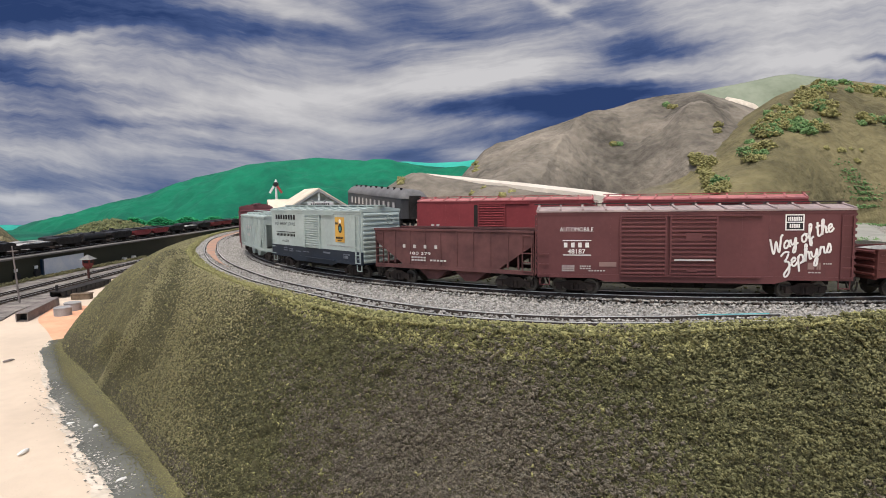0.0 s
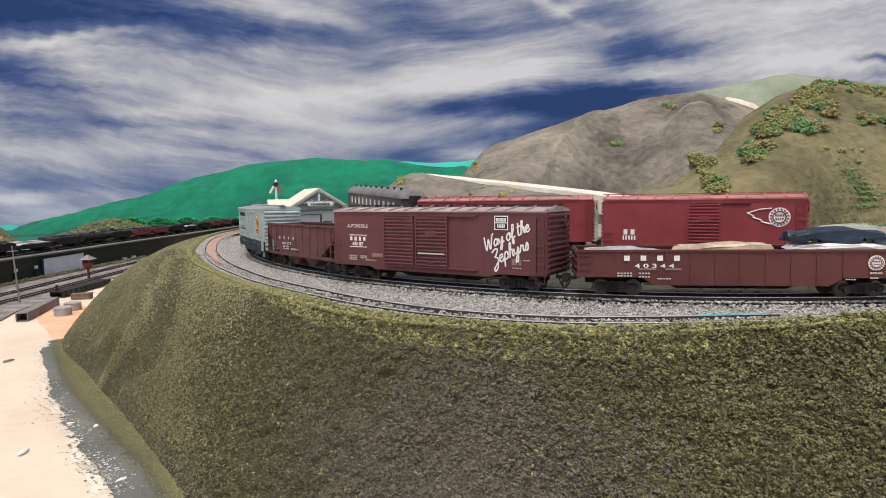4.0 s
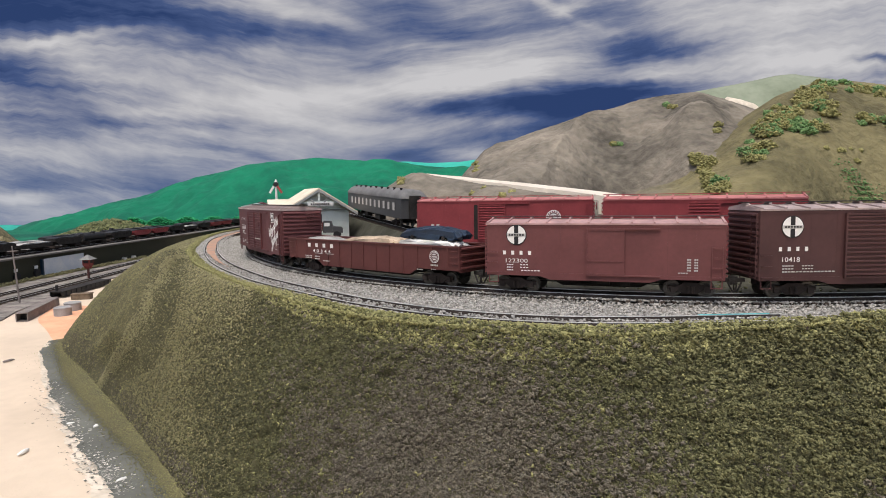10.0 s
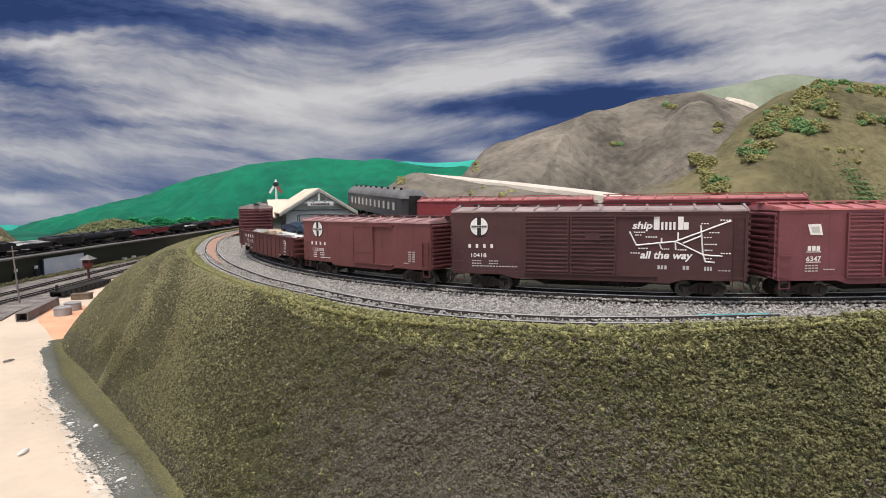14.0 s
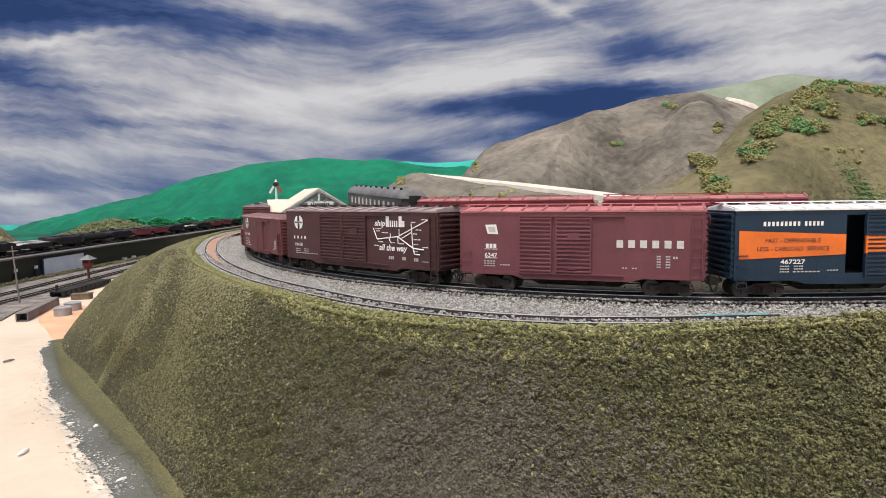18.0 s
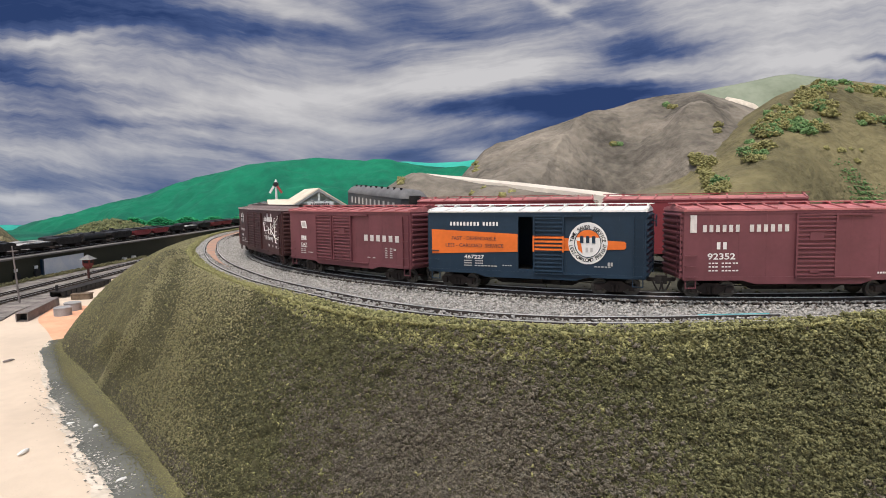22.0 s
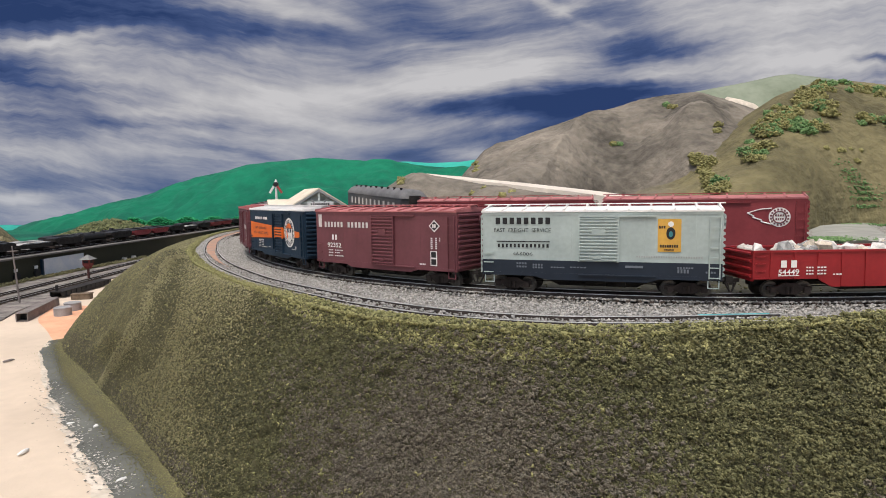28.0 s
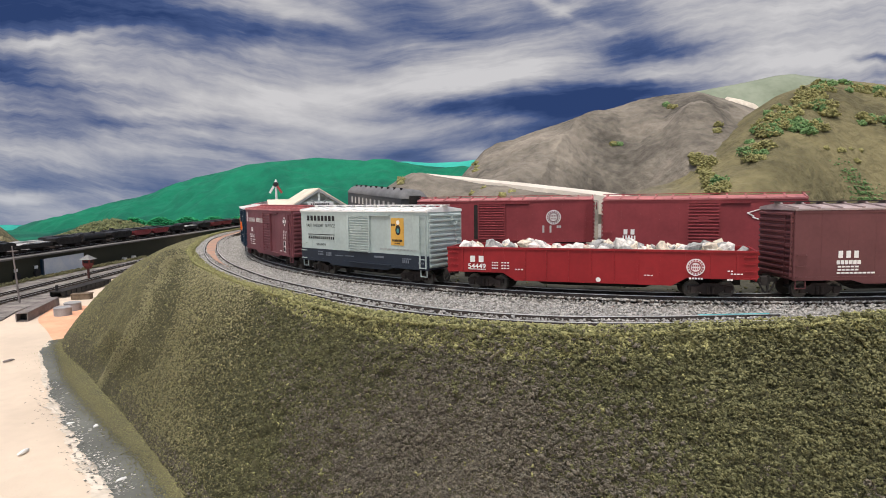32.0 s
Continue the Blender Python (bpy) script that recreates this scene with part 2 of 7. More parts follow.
OCTA_V = np.array([(1, 0, 0), (-1, 0, 0), (0, 1, 0), (0, -1, 0), (0, 0, 1), (0, 0, -1)], float)
TETRA_V = np.array([(1, 0, -0.7), (-1, 0, -0.7), (0, 1, 0.7), (0, -1, 0.7)], float)
TETRA_F = np.array([(0, 1, 2), (1, 0, 3), (0, 2, 3), (2, 1, 3)])
OCTA_F = np.array([(0, 2, 4), (2, 1, 4), (1, 3, 4), (3, 0, 4), (2, 0, 5), (1, 2, 5), (3, 1, 5), (0, 3, 5)])


def clumps(name, points, sizes, mat, rng, flat=0.8, parent=None, thin=1.0, small=False):
    """Many small uneven lumps in one mesh."""
    n = len(points)
    base_v, base_f = (TETRA_V, TETRA_F) if small else (OCTA_V, OCTA_F)
    nv, nf = len(base_v), len(base_f)
    jitter = 1 + 1.1 * (rng.random((n, nv, 3)) - 0.5)
    turn = rng.random((n, 3)) * 6.283
    v = base_v[None] * jitter * (2 - thin, 1, thin)
    c, s = np.cos(turn), np.sin(turn)
    for a, (i, j) in enumerate(((0, 1), (1, 2), (0, 2))):
        vi, vj = v[:, :, i].copy(), v[:, :, j].copy()
        v[:, :, i], v[:, :, j] = vi * c[:, a:a + 1] - vj * s[:, a:a + 1], vi * s[:, a:a + 1] + vj * c[:, a:a + 1]
    v[:, :, 2] *= flat
    v = v * np.asarray(sizes)[:, None, None] + np.asarray(points)[:, None, :]
    f = base_f[None] + (np.arange(n) * nv)[:, None, None]
    me = bpy.data.meshes.new(name)
    me.vertices.add(n * nv)
    me.vertices.foreach_set("co", v.astype(np.float32).ravel())
    me.loops.add(n * nf * 3)
    me.loops.foreach_set("vertex_index", f.astype(np.int32).ravel())
    me.polygons.add(n * nf)
    me.polygons.foreach_set("loop_start", np.arange(0, n * nf * 3, 3, dtype=np.int32))
    me.update(calc_edges=True)
    me.validate()
    me.materials.append(M[mat])
    ob = new(name, me)
    ob.parent = parent
    return ob


def fnoise(x, y, z=0.0):
    return noise.noise(Vector((x, y, z)))

# ---- the plan: the train's line as a curve of given bends, s grows to the right
BEND_S = [-2.9, -0.96, -0.90, -0.858, -0.717, -0.575, -0.433, -0.292, -0.24, -0.20, -0.10, 0.0, 0.14, 0.2, 2.4]
BEND_K = [0.0, 0.0, 1.2, 1.373, 1.444, 1.954, 1.977, 2.65, 1.9, 0.6, 0.5, 2.2, 2.2, 0.0, 0.0]
DS = 0.004
GS = np.arange(-2.9, 2.4, DS)
ANCHOR = int(np.argmin(abs(GS + 0.35)))


def integrate():
    k = np.interp(GS, BEND_S, BEND_K)
    th = np.concatenate([[0], np.cumsum((k[1:] + k[:-1]) / 2 * DS)])
    th = th - th[ANCHOR] - 0.3097
    mid = (th[1:] + th[:-1]) / 2
    x, y = np.concatenate([[0], np.cumsum(np.cos(mid) * DS)]), np.concatenate([[0], np.cumsum(np.sin(mid) * DS)])
    return x - x[ANCHOR] + 0.1113, y - y[ANCHOR] + 0.3915


GX, GY = integrate()


def line_at(s):
    return Vector((float(np.interp(s, GS, GX)), float(np.interp(s, GS, GY))))


def smooth_curve(pts, n):
    """A smooth line through a few corner points, as n points."""
    pts = [Vector(p) for p in pts]
    pts = [2 * pts[0] - pts[1], *pts, 2 * pts[-1] - pts[-2]]
    out = []
    segs = len(pts) - 3
    for i in range(n):
        t = i / (n - 1) * segs
        j = min(int(t), segs - 1)
        t -= j
        a, b, c, d = pts[j:j + 4]
        out.append(0.5 * (2 * b + (c - a) * t + (2 * a - 5 * b + 4 * c - d) * t * t + (3 * b - a - 3 * c + d) * t ** 3))
    return out


def normals(pts):
    out = []
    for i in range(len(pts)):
        t = (pts[min(i + 1, len(pts) - 1)] - pts[max(i - 1, 0)]).normalized()
        out.append(Vector((t.y, -t.x)))
    return out


FLOOR = -0.14
BED = -0.0055      # top of the ballast under the rail heads
# the outer siding, from behind the corner round to the right, where it ends in the turf
OUTER = smooth_curve([(-0.37, 2.0), (-0.41, 1.75), (-0.432, 1.5), (-0.430, 1.30), (-0.419, 1.18), (-0.400, 1.07), (-0.372, 0.97), (-0.341, 0.88), (-0.307, 0.79), (-0.279, 0.725), (-0.251, 0.665), (-0.221, 0.609), (-0.190, 0.558), (-0.149, 0.497), (-0.098, 0.436), (-0.048, 0.383), (0.005, 0.343), (0.06, 0.3215), (0.11, 0.3165), (0.148, 0.3172), (0.188, 0.3185)], 300)
# brow of the slope and its foot, matching point by point
BROW = smooth_curve([(-0.9, 3.4), (-0.62, 2.4), (-0.50, 1.65), (-0.470, 1.24), (-0.374, 0.892), (-0.284, 0.683), (-0.203, 0.548), (-0.121, 0.433), (-0.052, 0.350), (0.006, 0.316), (0.066, 0.2925), (0.141, 0.2995), (0.251, 0.325), (0.42, 0.39), (0.75, 0.55), (1.7, 1.0), (3.4, 1.75)], 760)
FOOT = smooth_curve([(-1.06, 3.4), (-0.92, 2.4), (-0.78, 1.65), (-0.675, 1.24), (-0.575, 0.89), (-0.42, 0.69), (-0.315, 0.565), (-0.21, 0.435), (-0.115, 0.315), (0.005, 0.22), (0.085, 0.205), (0.165, 0.23), (0.29, 0.262), (0.47, 0.32), (0.83, 0.42), (1.78, 0.85), (3.5, 1.5)], 760)


def lift(p, z):
    """Height of a track: a number, or a rule of the place."""
    return z(p) if callable(z) else z


def track(name, pts, z, lo=0.0, ties=True, label="", every=0.0066, gauge=0.0165, near=lambda p: p.y < 0.95 and -0.5 < p.x < 0.5):
    """Two rails on ties along a line of plan points."""
    root = empty(name, None, label, "track", kind="structure")
    nr = normals(pts)
    for side in (-1, 1):
        for nm, w0, w1, za, zb, mat in (("rail_web", 0.0007, 0.0004, -0.0024, -0.00034, "rail_side"), ("rail_head", 0.0005, 0.00042, -0.00036, 0.0, "rail")):
            verts, faces = [], []
            for p, n in zip(pts, nr):
                for off, zz in ((-w0, za), (-w1, zb), (w1, zb), (w0, za)):
                    q = p + n * (side * gauge / 2 + off)
                    verts.append((q.x, q.y, lift(p, z) + zz))
            for i in range(len(pts) - 1):
                for j in range(4):
                    a, b = i * 4 + j, i * 4 + (j + 1) % 4
                    faces.append((a, b, b + 4, a + 4))
            mesh(nm, verts, faces, mat, root)
    if ties:
        bm = bmesh.new()
        box(bm, 0, 0, -0.0008, 0.0026, 0.0295, 0.0016)
        first = part("tie", bm, "tie", root)
        base = np.array([v.co for v in first.data.vertices])
        quads = [tuple(p.vertices) for p in first.data.polygons]
        acc, last, count, verts, faces = 0.0, pts[0], 0, [], []
        for i in range(1, len(pts)):
            acc += (pts[i] - last).length
            last = pts[i]
            if acc < every:
                continue
            acc -= every
            m = Matrix.Translation((pts[i].x, pts[i].y, lift(pts[i], z) - 0.0024)) @ Matrix.Rotation(math.atan2(nr[i].x, -nr[i].y) + random.uniform(-0.03, 0.03), 4, "Z")
            if near(pts[i]):
                ob = first if count == 0 else new("tie", first.data)
                ob.parent = root
                ob.matrix_basis = m
                count += 1
            else:
                faces += [tuple(len(verts) + j for j in q) for q in quads]
                verts += [m @ Vector(v) for v in base]
        if faces:
            tagged(mesh("far_ties", verts, faces, "tie", root), kind="stuff")
        if not count:
            bpy.data.objects.remove(first)
    return root


def resample(pts, step):
    out, acc = [pts[0]], 0.0
    for a, b in zip(pts, pts[1:]):
        d = (b - a).length
        while acc + d >= step:
            a = a.lerp(b, (step - acc) / d)
            d = (b - a).length
            out.append(a)
            acc = 0.0
        acc += d
    return out


track("main_track", resample([line_at(s) for s in np.arange(-2.85, 2.35, 0.005)], 0.0066), 0.0, label="curved main line of steel rails on dark ties")
track("siding_track", resample(OUTER, 0.0033), -0.0023, label="dusty curved siding of worn steel rails")


def rail_tinge():
    """A turquoise tinge laid along the near rail of the siding."""
    pts = [p for p in OUTER if p.y < 0.4 and 0.140 < p.x < 0.180]
    verts, faces = [], []
    for p, n in zip(pts, normals(pts)):
        for side in (0.0078, 0.0088):
            q = p - n * side
            verts += [(q.x, q.y, -0.0024), (q.x, q.y, -0.0020)]
    for i in range(len(pts) - 1):
        for a, b in ((0, 1), (1, 3), (3, 2), (2, 0)):
            faces.append((i * 4 + a, i * 4 + b, i * 4 + 4 + b, i * 4 + 4 + a))
    tagged(mesh("rail_tinge", verts, faces, "tinge"), "thin turquoise tinge on a siding rail", "paint", kind="structure")


rail_tinge()
track("inner_track", resample(smooth_curve([(0.0, 0.668), (0.066, 0.633), (0.14, 0.565), (0.212, 0.495), (0.30, 0.455), (0.42, 0.48), (0.8, 0.66), (1.6, 1.05)], 200), 0.0066), 0.006, label="inner track for the standing red boxcars")


def coach_rise(p):
    return 0.0242 + 0.0125 * (0.77 - p.y) / -0.26


COACH, COACH_TURN = Vector((-0.091, 0.9055)), -67.5


def coach_ramp():
    """A climbing track on an earth bank for the coach."""
    way = Vector((math.cos(radians(COACH_TURN)), math.sin(radians(COACH_TURN))))
    a, b = COACH + way * 0.215, COACH - way * 0.29
    pts = [a.lerp(b, i / 90) for i in range(91)]
    track("coach_track", pts, coach_rise, label="climbing track carrying the passenger coach", near=lambda p: False)
    nr = normals(pts)
    verts, faces = [], []
    for p, n in zip(pts, nr):
        for off, z in ((-0.045, BED), (-0.019, coach_rise(p) - 0.0042), (0.019, coach_rise(p) - 0.0042), (0.050, BED)):
            q = p + n * off
            w = 0.003 * fnoise(q.x * 40, q.y * 40)
            verts.append((q.x + w, q.y + w, z))
    for i in range(90):
        for k in range(3):
            j = i * 4 + k
            faces.append((j, j + 4, j + 5, j + 1))
    faces += [(0, 1, 2, 3), (363, 362, 361, 360)]
    tagged(mesh("coach_bank", verts, faces, "soil"), "earth bank under the climbing track", "bank", kind="structure")


coach_ramp()


def fold_line(t):
    """Where the fold crosses the slope, counted along the brow."""
    return float(np.interp(t, [0.0, 0.12, 0.22, 0.35, 0.46, 0.55, 0.65, 0.75, 0.82, 0.9, 1.0], [222, 232, 247, 264, 273, 279, 283, 283, 275, 263, 252]))


def land():
    """Table floor, plateau, slope and the painted strip at its foot."""
    n = 40
    verts = [(x, y, FLOOR) for y in np.linspace(-4, 4.4, n) for x in np.linspace(-6.5, 6.5, n)]
    faces = [(j * n + i, j * n + i + 1, (j + 1) * n + i + 1, (j + 1) * n + i) for j in range(n - 1) for i in range(n - 1)]
    tagged(mesh("floor", verts, faces, "cream", smooth=True), "bare cream plaster table floor of the layout", "floor", kind="structure")
    # plateau
    cols = [Vector((p.x, p.y)) for p in BROW]
    nr = normals(BROW)
    verts, faces, rows = [], [], 14
    centre = Vector((0.5, 2.6))
    for p in cols:
        for r in range(rows):
            q = p.lerp(centre, (r / (rows - 1)) ** 1.6)
            verts.append((q.x, q.y, BED - 0.0006 + 0.0005 * fnoise(q.x * 60, q.y * 60)))
    for i in range(len(cols) - 1):
        for r in range(rows - 1):
            a = i * rows + r
            faces.append((a, a + 1, a + rows + 1, a + rows))
    tagged(mesh("ground", verts, faces, "ballast_bed", smooth=True), "level layout ground spread with grey stone ballast", "ground", kind="structure")
    # slope
    verts, faces, rows = [], [], 90
    for i, (p, q) in enumerate(zip(BROW, FOOT)):
        for r in range(rows):
            t = r / (rows - 1)
            m = p.lerp(q, t ** 1.15 if t < 1 else 1)
            side = min(1.0, max(0.0, (-0.06 - p.x) / 0.15)) * min(1.0, max(0.0, (1.5 - p.y) / 0.3))
            z = BED + 0.0005 + (FLOOR - BED - 0.001) * (t ** (1.08 + 1.0 * side))
            bulge = 0.010 * math.sin(math.pi * t) * (0.7 + 0.9 * fnoise(p.x * 7, p.y * 7, 3))
            # a sharp fold runs down the corner, with a hollow beyond it
            g = (i - fold_line(t)) / 2
            crease = min(1, t * 5) * min(1, (1 - t) * 4) * (0.019 * math.exp(-abs(g) / 2.6) - 0.010 * math.exp(-((g + 6) / 3.2) ** 2) + 0.012 * math.exp(-((g + 14) / 4.0) ** 2))
            bulge += crease * min(1, 0.3 + t)
            out = (q - p).normalized()
            d = 0.004 * fnoise(m.x * 30, m.y * 30, z * 30) * math.sin(math.pi * min(1, t * 1.2 + 0.05)) + (0.0013 + 0.0014 * (1 - side)) * fnoise(m.x * 170, m.y * 170, z * 170) + 0.0012 * fnoise(m.x * 75, m.y * 75, z * 75)
            verts.append((m.x + out.x * (bulge + d), m.y + out.y * (bulge + d), z + 0.75 * crease + 0.004 * (1 - side) * math.exp(-((t - 0.03) / 0.05) ** 2)))
    for i in range(len(BROW) - 1):
        for r in range(rows - 1):
            a = i * rows + r
            faces.append((a, a + rows, a + rows + 1, a + 1))
    slope = tagged(mesh("slope", verts, faces, "grass", smooth=True), "steep embankment of olive and brown foam turf", "slope", kind="structure")
    return np.array(verts).reshape(len(BROW), rows, 3)


SLOPE = land()


def ragged(name, inner, outer, z, mat, label, wob=0.012, freq=25, seed=0, cols=9):
    """A thin painted patch between two lines whose outer edge is torn."""
    verts, faces = [], []
    for i, (p, q) in enumerate(zip(inner, outer)):
        q = q + (q - p).normalized() * wob * (fnoise(q.x * freq, q.y * freq, seed) + 0.7 * fnoise(q.x * freq * 3, q.y * freq * 3, seed) + 0.5 * fnoise(q.x * freq * 9, q.y * freq * 9, seed) + 0.15 * fnoise(q.x * freq * 25, q.y * freq * 25, seed))
        for k in range(cols):
            m = p.lerp(q, k / (cols - 1))
            verts.append((m.x, m.y, z))
    for i in range(len(inner) - 1):
        for k in range(cols - 1):
            a = i * cols + k
            faces.append((a, a + 1, a + cols + 1, a + cols))
    return tagged(mesh(name, verts, faces, mat), label, "paint", kind="structure")


n_ = 900
ragged("pale_wash", smooth_curve([(-0.56, 0.90), (-0.40, 0.69), (-0.29, 0.565), (-0.19, 0.435), (-0.09, 0.30)], n_), smooth_curve([(-0.587, 0.876), (-0.553, 0.803), (-0.504, 0.732), (-0.417, 0.612), (-0.352, 0.532), (-0.296, 0.46), (-0.233, 0.385), (-0.19, 0.30)], n_), FLOOR + 0.0006, "wash", "thin greyish wash of paint over the plaster", 0.007, 22, 7)
ragged("grey_strip", smooth_curve([(-0.555, 0.90), (-0.40, 0.69), (-0.29, 0.565), (-0.19, 0.435), (-0.09, 0.30)], n_), smooth_curve([(-0.581, 0.872), (-0.549, 0.803), (-0.499, 0.732), (-0.409, 0.612), (-0.343, 0.530), (-0.286, 0.460), (-0.238, 0.409), (-0.19, 0.32)], n_), FLOOR + 0.0012, "strip", "grey painted strip along the foot of the slope", 0.007, 30, 3)
DUST_EDGE = smooth_curve([(-0.570, 0.870), (-0.475, 0.731), (-0.405, 0.641), (-0.317, 0.540), (-0.224, 0.438), (-0.14, 0.335)], n_)
ragged("green_dusting", smooth_curve([(-0.55, 0.90), (-0.40, 0.69), (-0.29, 0.565), (-0.19, 0.435), (-0.09, 0.30)], n_), DUST_EDGE, FLOOR + 0.0018, "grass_dust", "olive turf dusting spilled over the grey strip", 0.005, 30, 9)
ragged("orange_patch", smooth_curve([(-0.54, 0.84), (-0.585, 0.95), (-0.66, 1.17)], 80), smooth_curve([(-0.556, 0.844), (-0.635, 0.943), (-0.715, 1.042), (-0.765, 1.165)], 80), FLOOR + 0.0008, "orange_floor", "orange-tinted patch of bare plaster", 0.0015, 25, 5)
ragged("dust", [p + n * -0.0062 * min(1, (p.y - 0.6) / 0.25) for p, n in zip(OUTER, normals(OUTER)) if 0.60 < p.y < 1.4], [p + n * 0.0062 * min(1, (p.y - 0.6) / 0.25) for p, n in zip(OUTER, normals(OUTER)) if 0.60 < p.y < 1.4], -0.0029, "dust", "orange-red dust between the siding rails", 0.0008, 60, 5)
# soft banks of cloud and openings of blue, in thousandths of the panel: centre, half sizes, lean, weight
CLOUD_WEST = ((30, 16, 105, 24, 0.0, -0.52), (180, 26, 75, 20, 0.15, -0.36), (20, 57, 60, 4.5, 0.03, 0.30), (95, 51, 60, 4.5, -0.16, 0.36), (110, 62, 40, 9, 0.0, 0.12), (20, 90, 60, 12, 0.12, -0.34),
              (75, 100, 50, 10, 0.2, -0.10), (130, 85, 70, 14, 0.22, 0.20), (330, 125, 150, 40, 0.10, 0.30), (350, 108, 120, 9, -0.06, 0.16), (60, 172, 130, 14, 0.04, 0.26), (170, 143, 60, 5, 0.05, -0.16),
              (200, 128, 60, 6, 0.0, 0.18), (125, 210, 150, 8, 0.06, -0.20), (25, 224, 42, 6, 0.0, 0.46), (60, 240, 90, 6, 0.0, 0.2))
CLOUD_MID = ((245, 48, 20, 14, 0.3, -0.14), (295, 46, 22, 12, -0.4, -0.22), (385, 44, 45, 12, 0.1, -0.28), (430, 72, 36, 11, -0.2, -0.16), (330, 16, 80, 9, 0.3, 0.26), (400, 30, 40, 6, 0.3, 0.14),
             (470, 25, 40, 22, 0.2, -0.16), (480, 92, 75, 16, -0.10, 0.36), (600, 83, 80, 10, -0.16, 0.50), (565, 66, 50, 20, -0.2, 0.18), (420, 150, 60, 9, 0.1, 0.14), (430, 138, 40, 5, 0.1, -0.12), (480, 181, 45, 7, 0.0, -0.40), (500, 128, 30, 8, -0.1, -0.36))
CLOUD_EAST = ((600, 9, 55, 5, 0.42, 0.34), (640, 20, 16, 8, -0.6, 0.22), (730, 63, 75, 13, -0.10, -0.52), (590, 118, 100, 12, -0.10, -0.62), (690, 112, 60, 12, -0.10, -0.42), (725, 88, 75, 7, -0.04, 0.30),
              (545, 140, 50, 14, 0.05, 0.16), (580, 138, 30, 9, 0.0, 0.08), (545, 176, 40, 8, -0.1, 0.20), (620, 150, 90, 12, -0.1, -0.30), (860, 30, 120, 42, -0.05, 0.44), (900, 74, 110, 14, 0.0, 0.30),
              (990, 66, 34, 3.2, -0.1, -0.46), (690, 30, 60, 26, -0.16, -0.20), (1010, 20, 60, 30, 0.0, 0.16))


# ---- sky backdrop: a tall curved panel far behind everything
def sky_material():
    m = bpy.data.materials.new("painted_sky")
    m.use_nodes = True
    n, l = m.node_tree.nodes, m.node_tree.links
    n.clear()
    out, em, uv = n.new("ShaderNodeOutputMaterial"), n.new("ShaderNodeEmission"), n.new("ShaderNodeUVMap")
    l.new(em.outputs[0], out.inputs[0])

    def math_(op, a, b=None, c=None):
        k = n.new("ShaderNodeMath")
        k.operation = op
        for i, v in enumerate((a, b, c)):
            if v is None:
                continue
            if isinstance(v, (int, float)):
                k.inputs[i].default_value = v
            else:
                l.new(v, k.inputs[i])
        return k.outputs[0]

    def noise_(vec, scale, detail=6.0, rough=0.6, dist=0.0):
        k = n.new("ShaderNodeTexNoise")
        k.inputs["Scale"].default_value, k.inputs["Detail"].default_value = scale, detail
        k.inputs["Roughness"].default_value, k.inputs["Distortion"].default_value = rough, dist
        l.new(vec, k.inputs["Vector"])
        return k

    def mapping(vec, loc=(0, 0, 0), rot=0.0, sc=(1, 1, 1)):
        k = n.new("ShaderNodeMapping")
        k.inputs["Location"].default_value, k.inputs["Rotation"].default_value, k.inputs["Scale"].default_value = loc, (0, 0, rot), sc
        l.new(vec, k.inputs["Vector"])
        return k.outputs[0]

    def warped(vec, by, amount):
        """The place pushed about by a noise's colour."""
        sub, off = n.new("ShaderNodeVectorMath"), n.new("ShaderNodeVectorMath")
        sub.operation, off.operation = "SUBTRACT", "MULTIPLY_ADD"
        l.new(by.outputs["Color"], sub.inputs[0])
        sub.inputs[1].default_value = (0.5, 0.5, 0.5)
        l.new(sub.outputs[0], off.inputs[0])
        off.inputs[1].default_value = (*amount, 0)
        l.new(vec, off.inputs[2])
        return off.outputs[0]

    def fibres(rot, seed):
        """Combed wisps along one lean, bent by slow swirls."""
        a = warped(mapping(base, loc=(seed, seed * 0.7, 0)), noise_(mapping(base, loc=(seed, 0, 0), sc=(1, 1.6, 1)), 5.0, 2, 0.5), (0.06, 0.05))
        turned = mapping(a, rot=rot)
        long_ = noise_(mapping(turned, sc=(3.0, 21.0, 1)), 1.6, 7, 0.6, 0.25).outputs[0]
        fine = noise_(mapping(turned, sc=(9.0, 64.0, 1)), 2.0, 5, 0.6, 0.3).outputs[0]
        return math_("MULTIPLY_ADD", fine, 0.27, math_("MULTIPLY", long_, 0.80))

    base = uv.outputs[0]
    sep = n.new("ShaderNodeSeparateXYZ")
    l.new(base, sep.inputs[0])
    turn = n.new("ShaderNodeMapRange")
    turn.interpolation_type = "SMOOTHSTEP"
    turn.inputs[1].default_value, turn.inputs[2].default_value = 0.28, 0.52
    l.new(sep.outputs[0], turn.inputs[0])
    blend = n.new("ShaderNodeMix")
    blend.data_type = "FLOAT"
    l.new(turn.outputs[0], blend.inputs[0])
    l.new(fibres(-0.16, 0.31), blend.inputs[2])
    l.new(fibres(0.17, 0.77), blend.inputs[3])
    puff = noise_(warped(base, noise_(base, 9.0, 2, 0.5), (0.05, 0.03)), 11.0, 5, 0.55, 0.4).outputs[0]
    field = math_("MULTIPLY_ADD", blend.outputs[0], 1.25, math_("MULTIPLY_ADD", puff, 0.44, -0.36))
    p = warped(warped(base, noise_(mapping(base, sc=(1, 2.2, 1)), 4.0, 2, 0.5), (0.055, 0.022)), noise_(mapping(base, sc=(1, 3.5, 1)), 16.0, 4, 0.6), (0.05, 0.012))
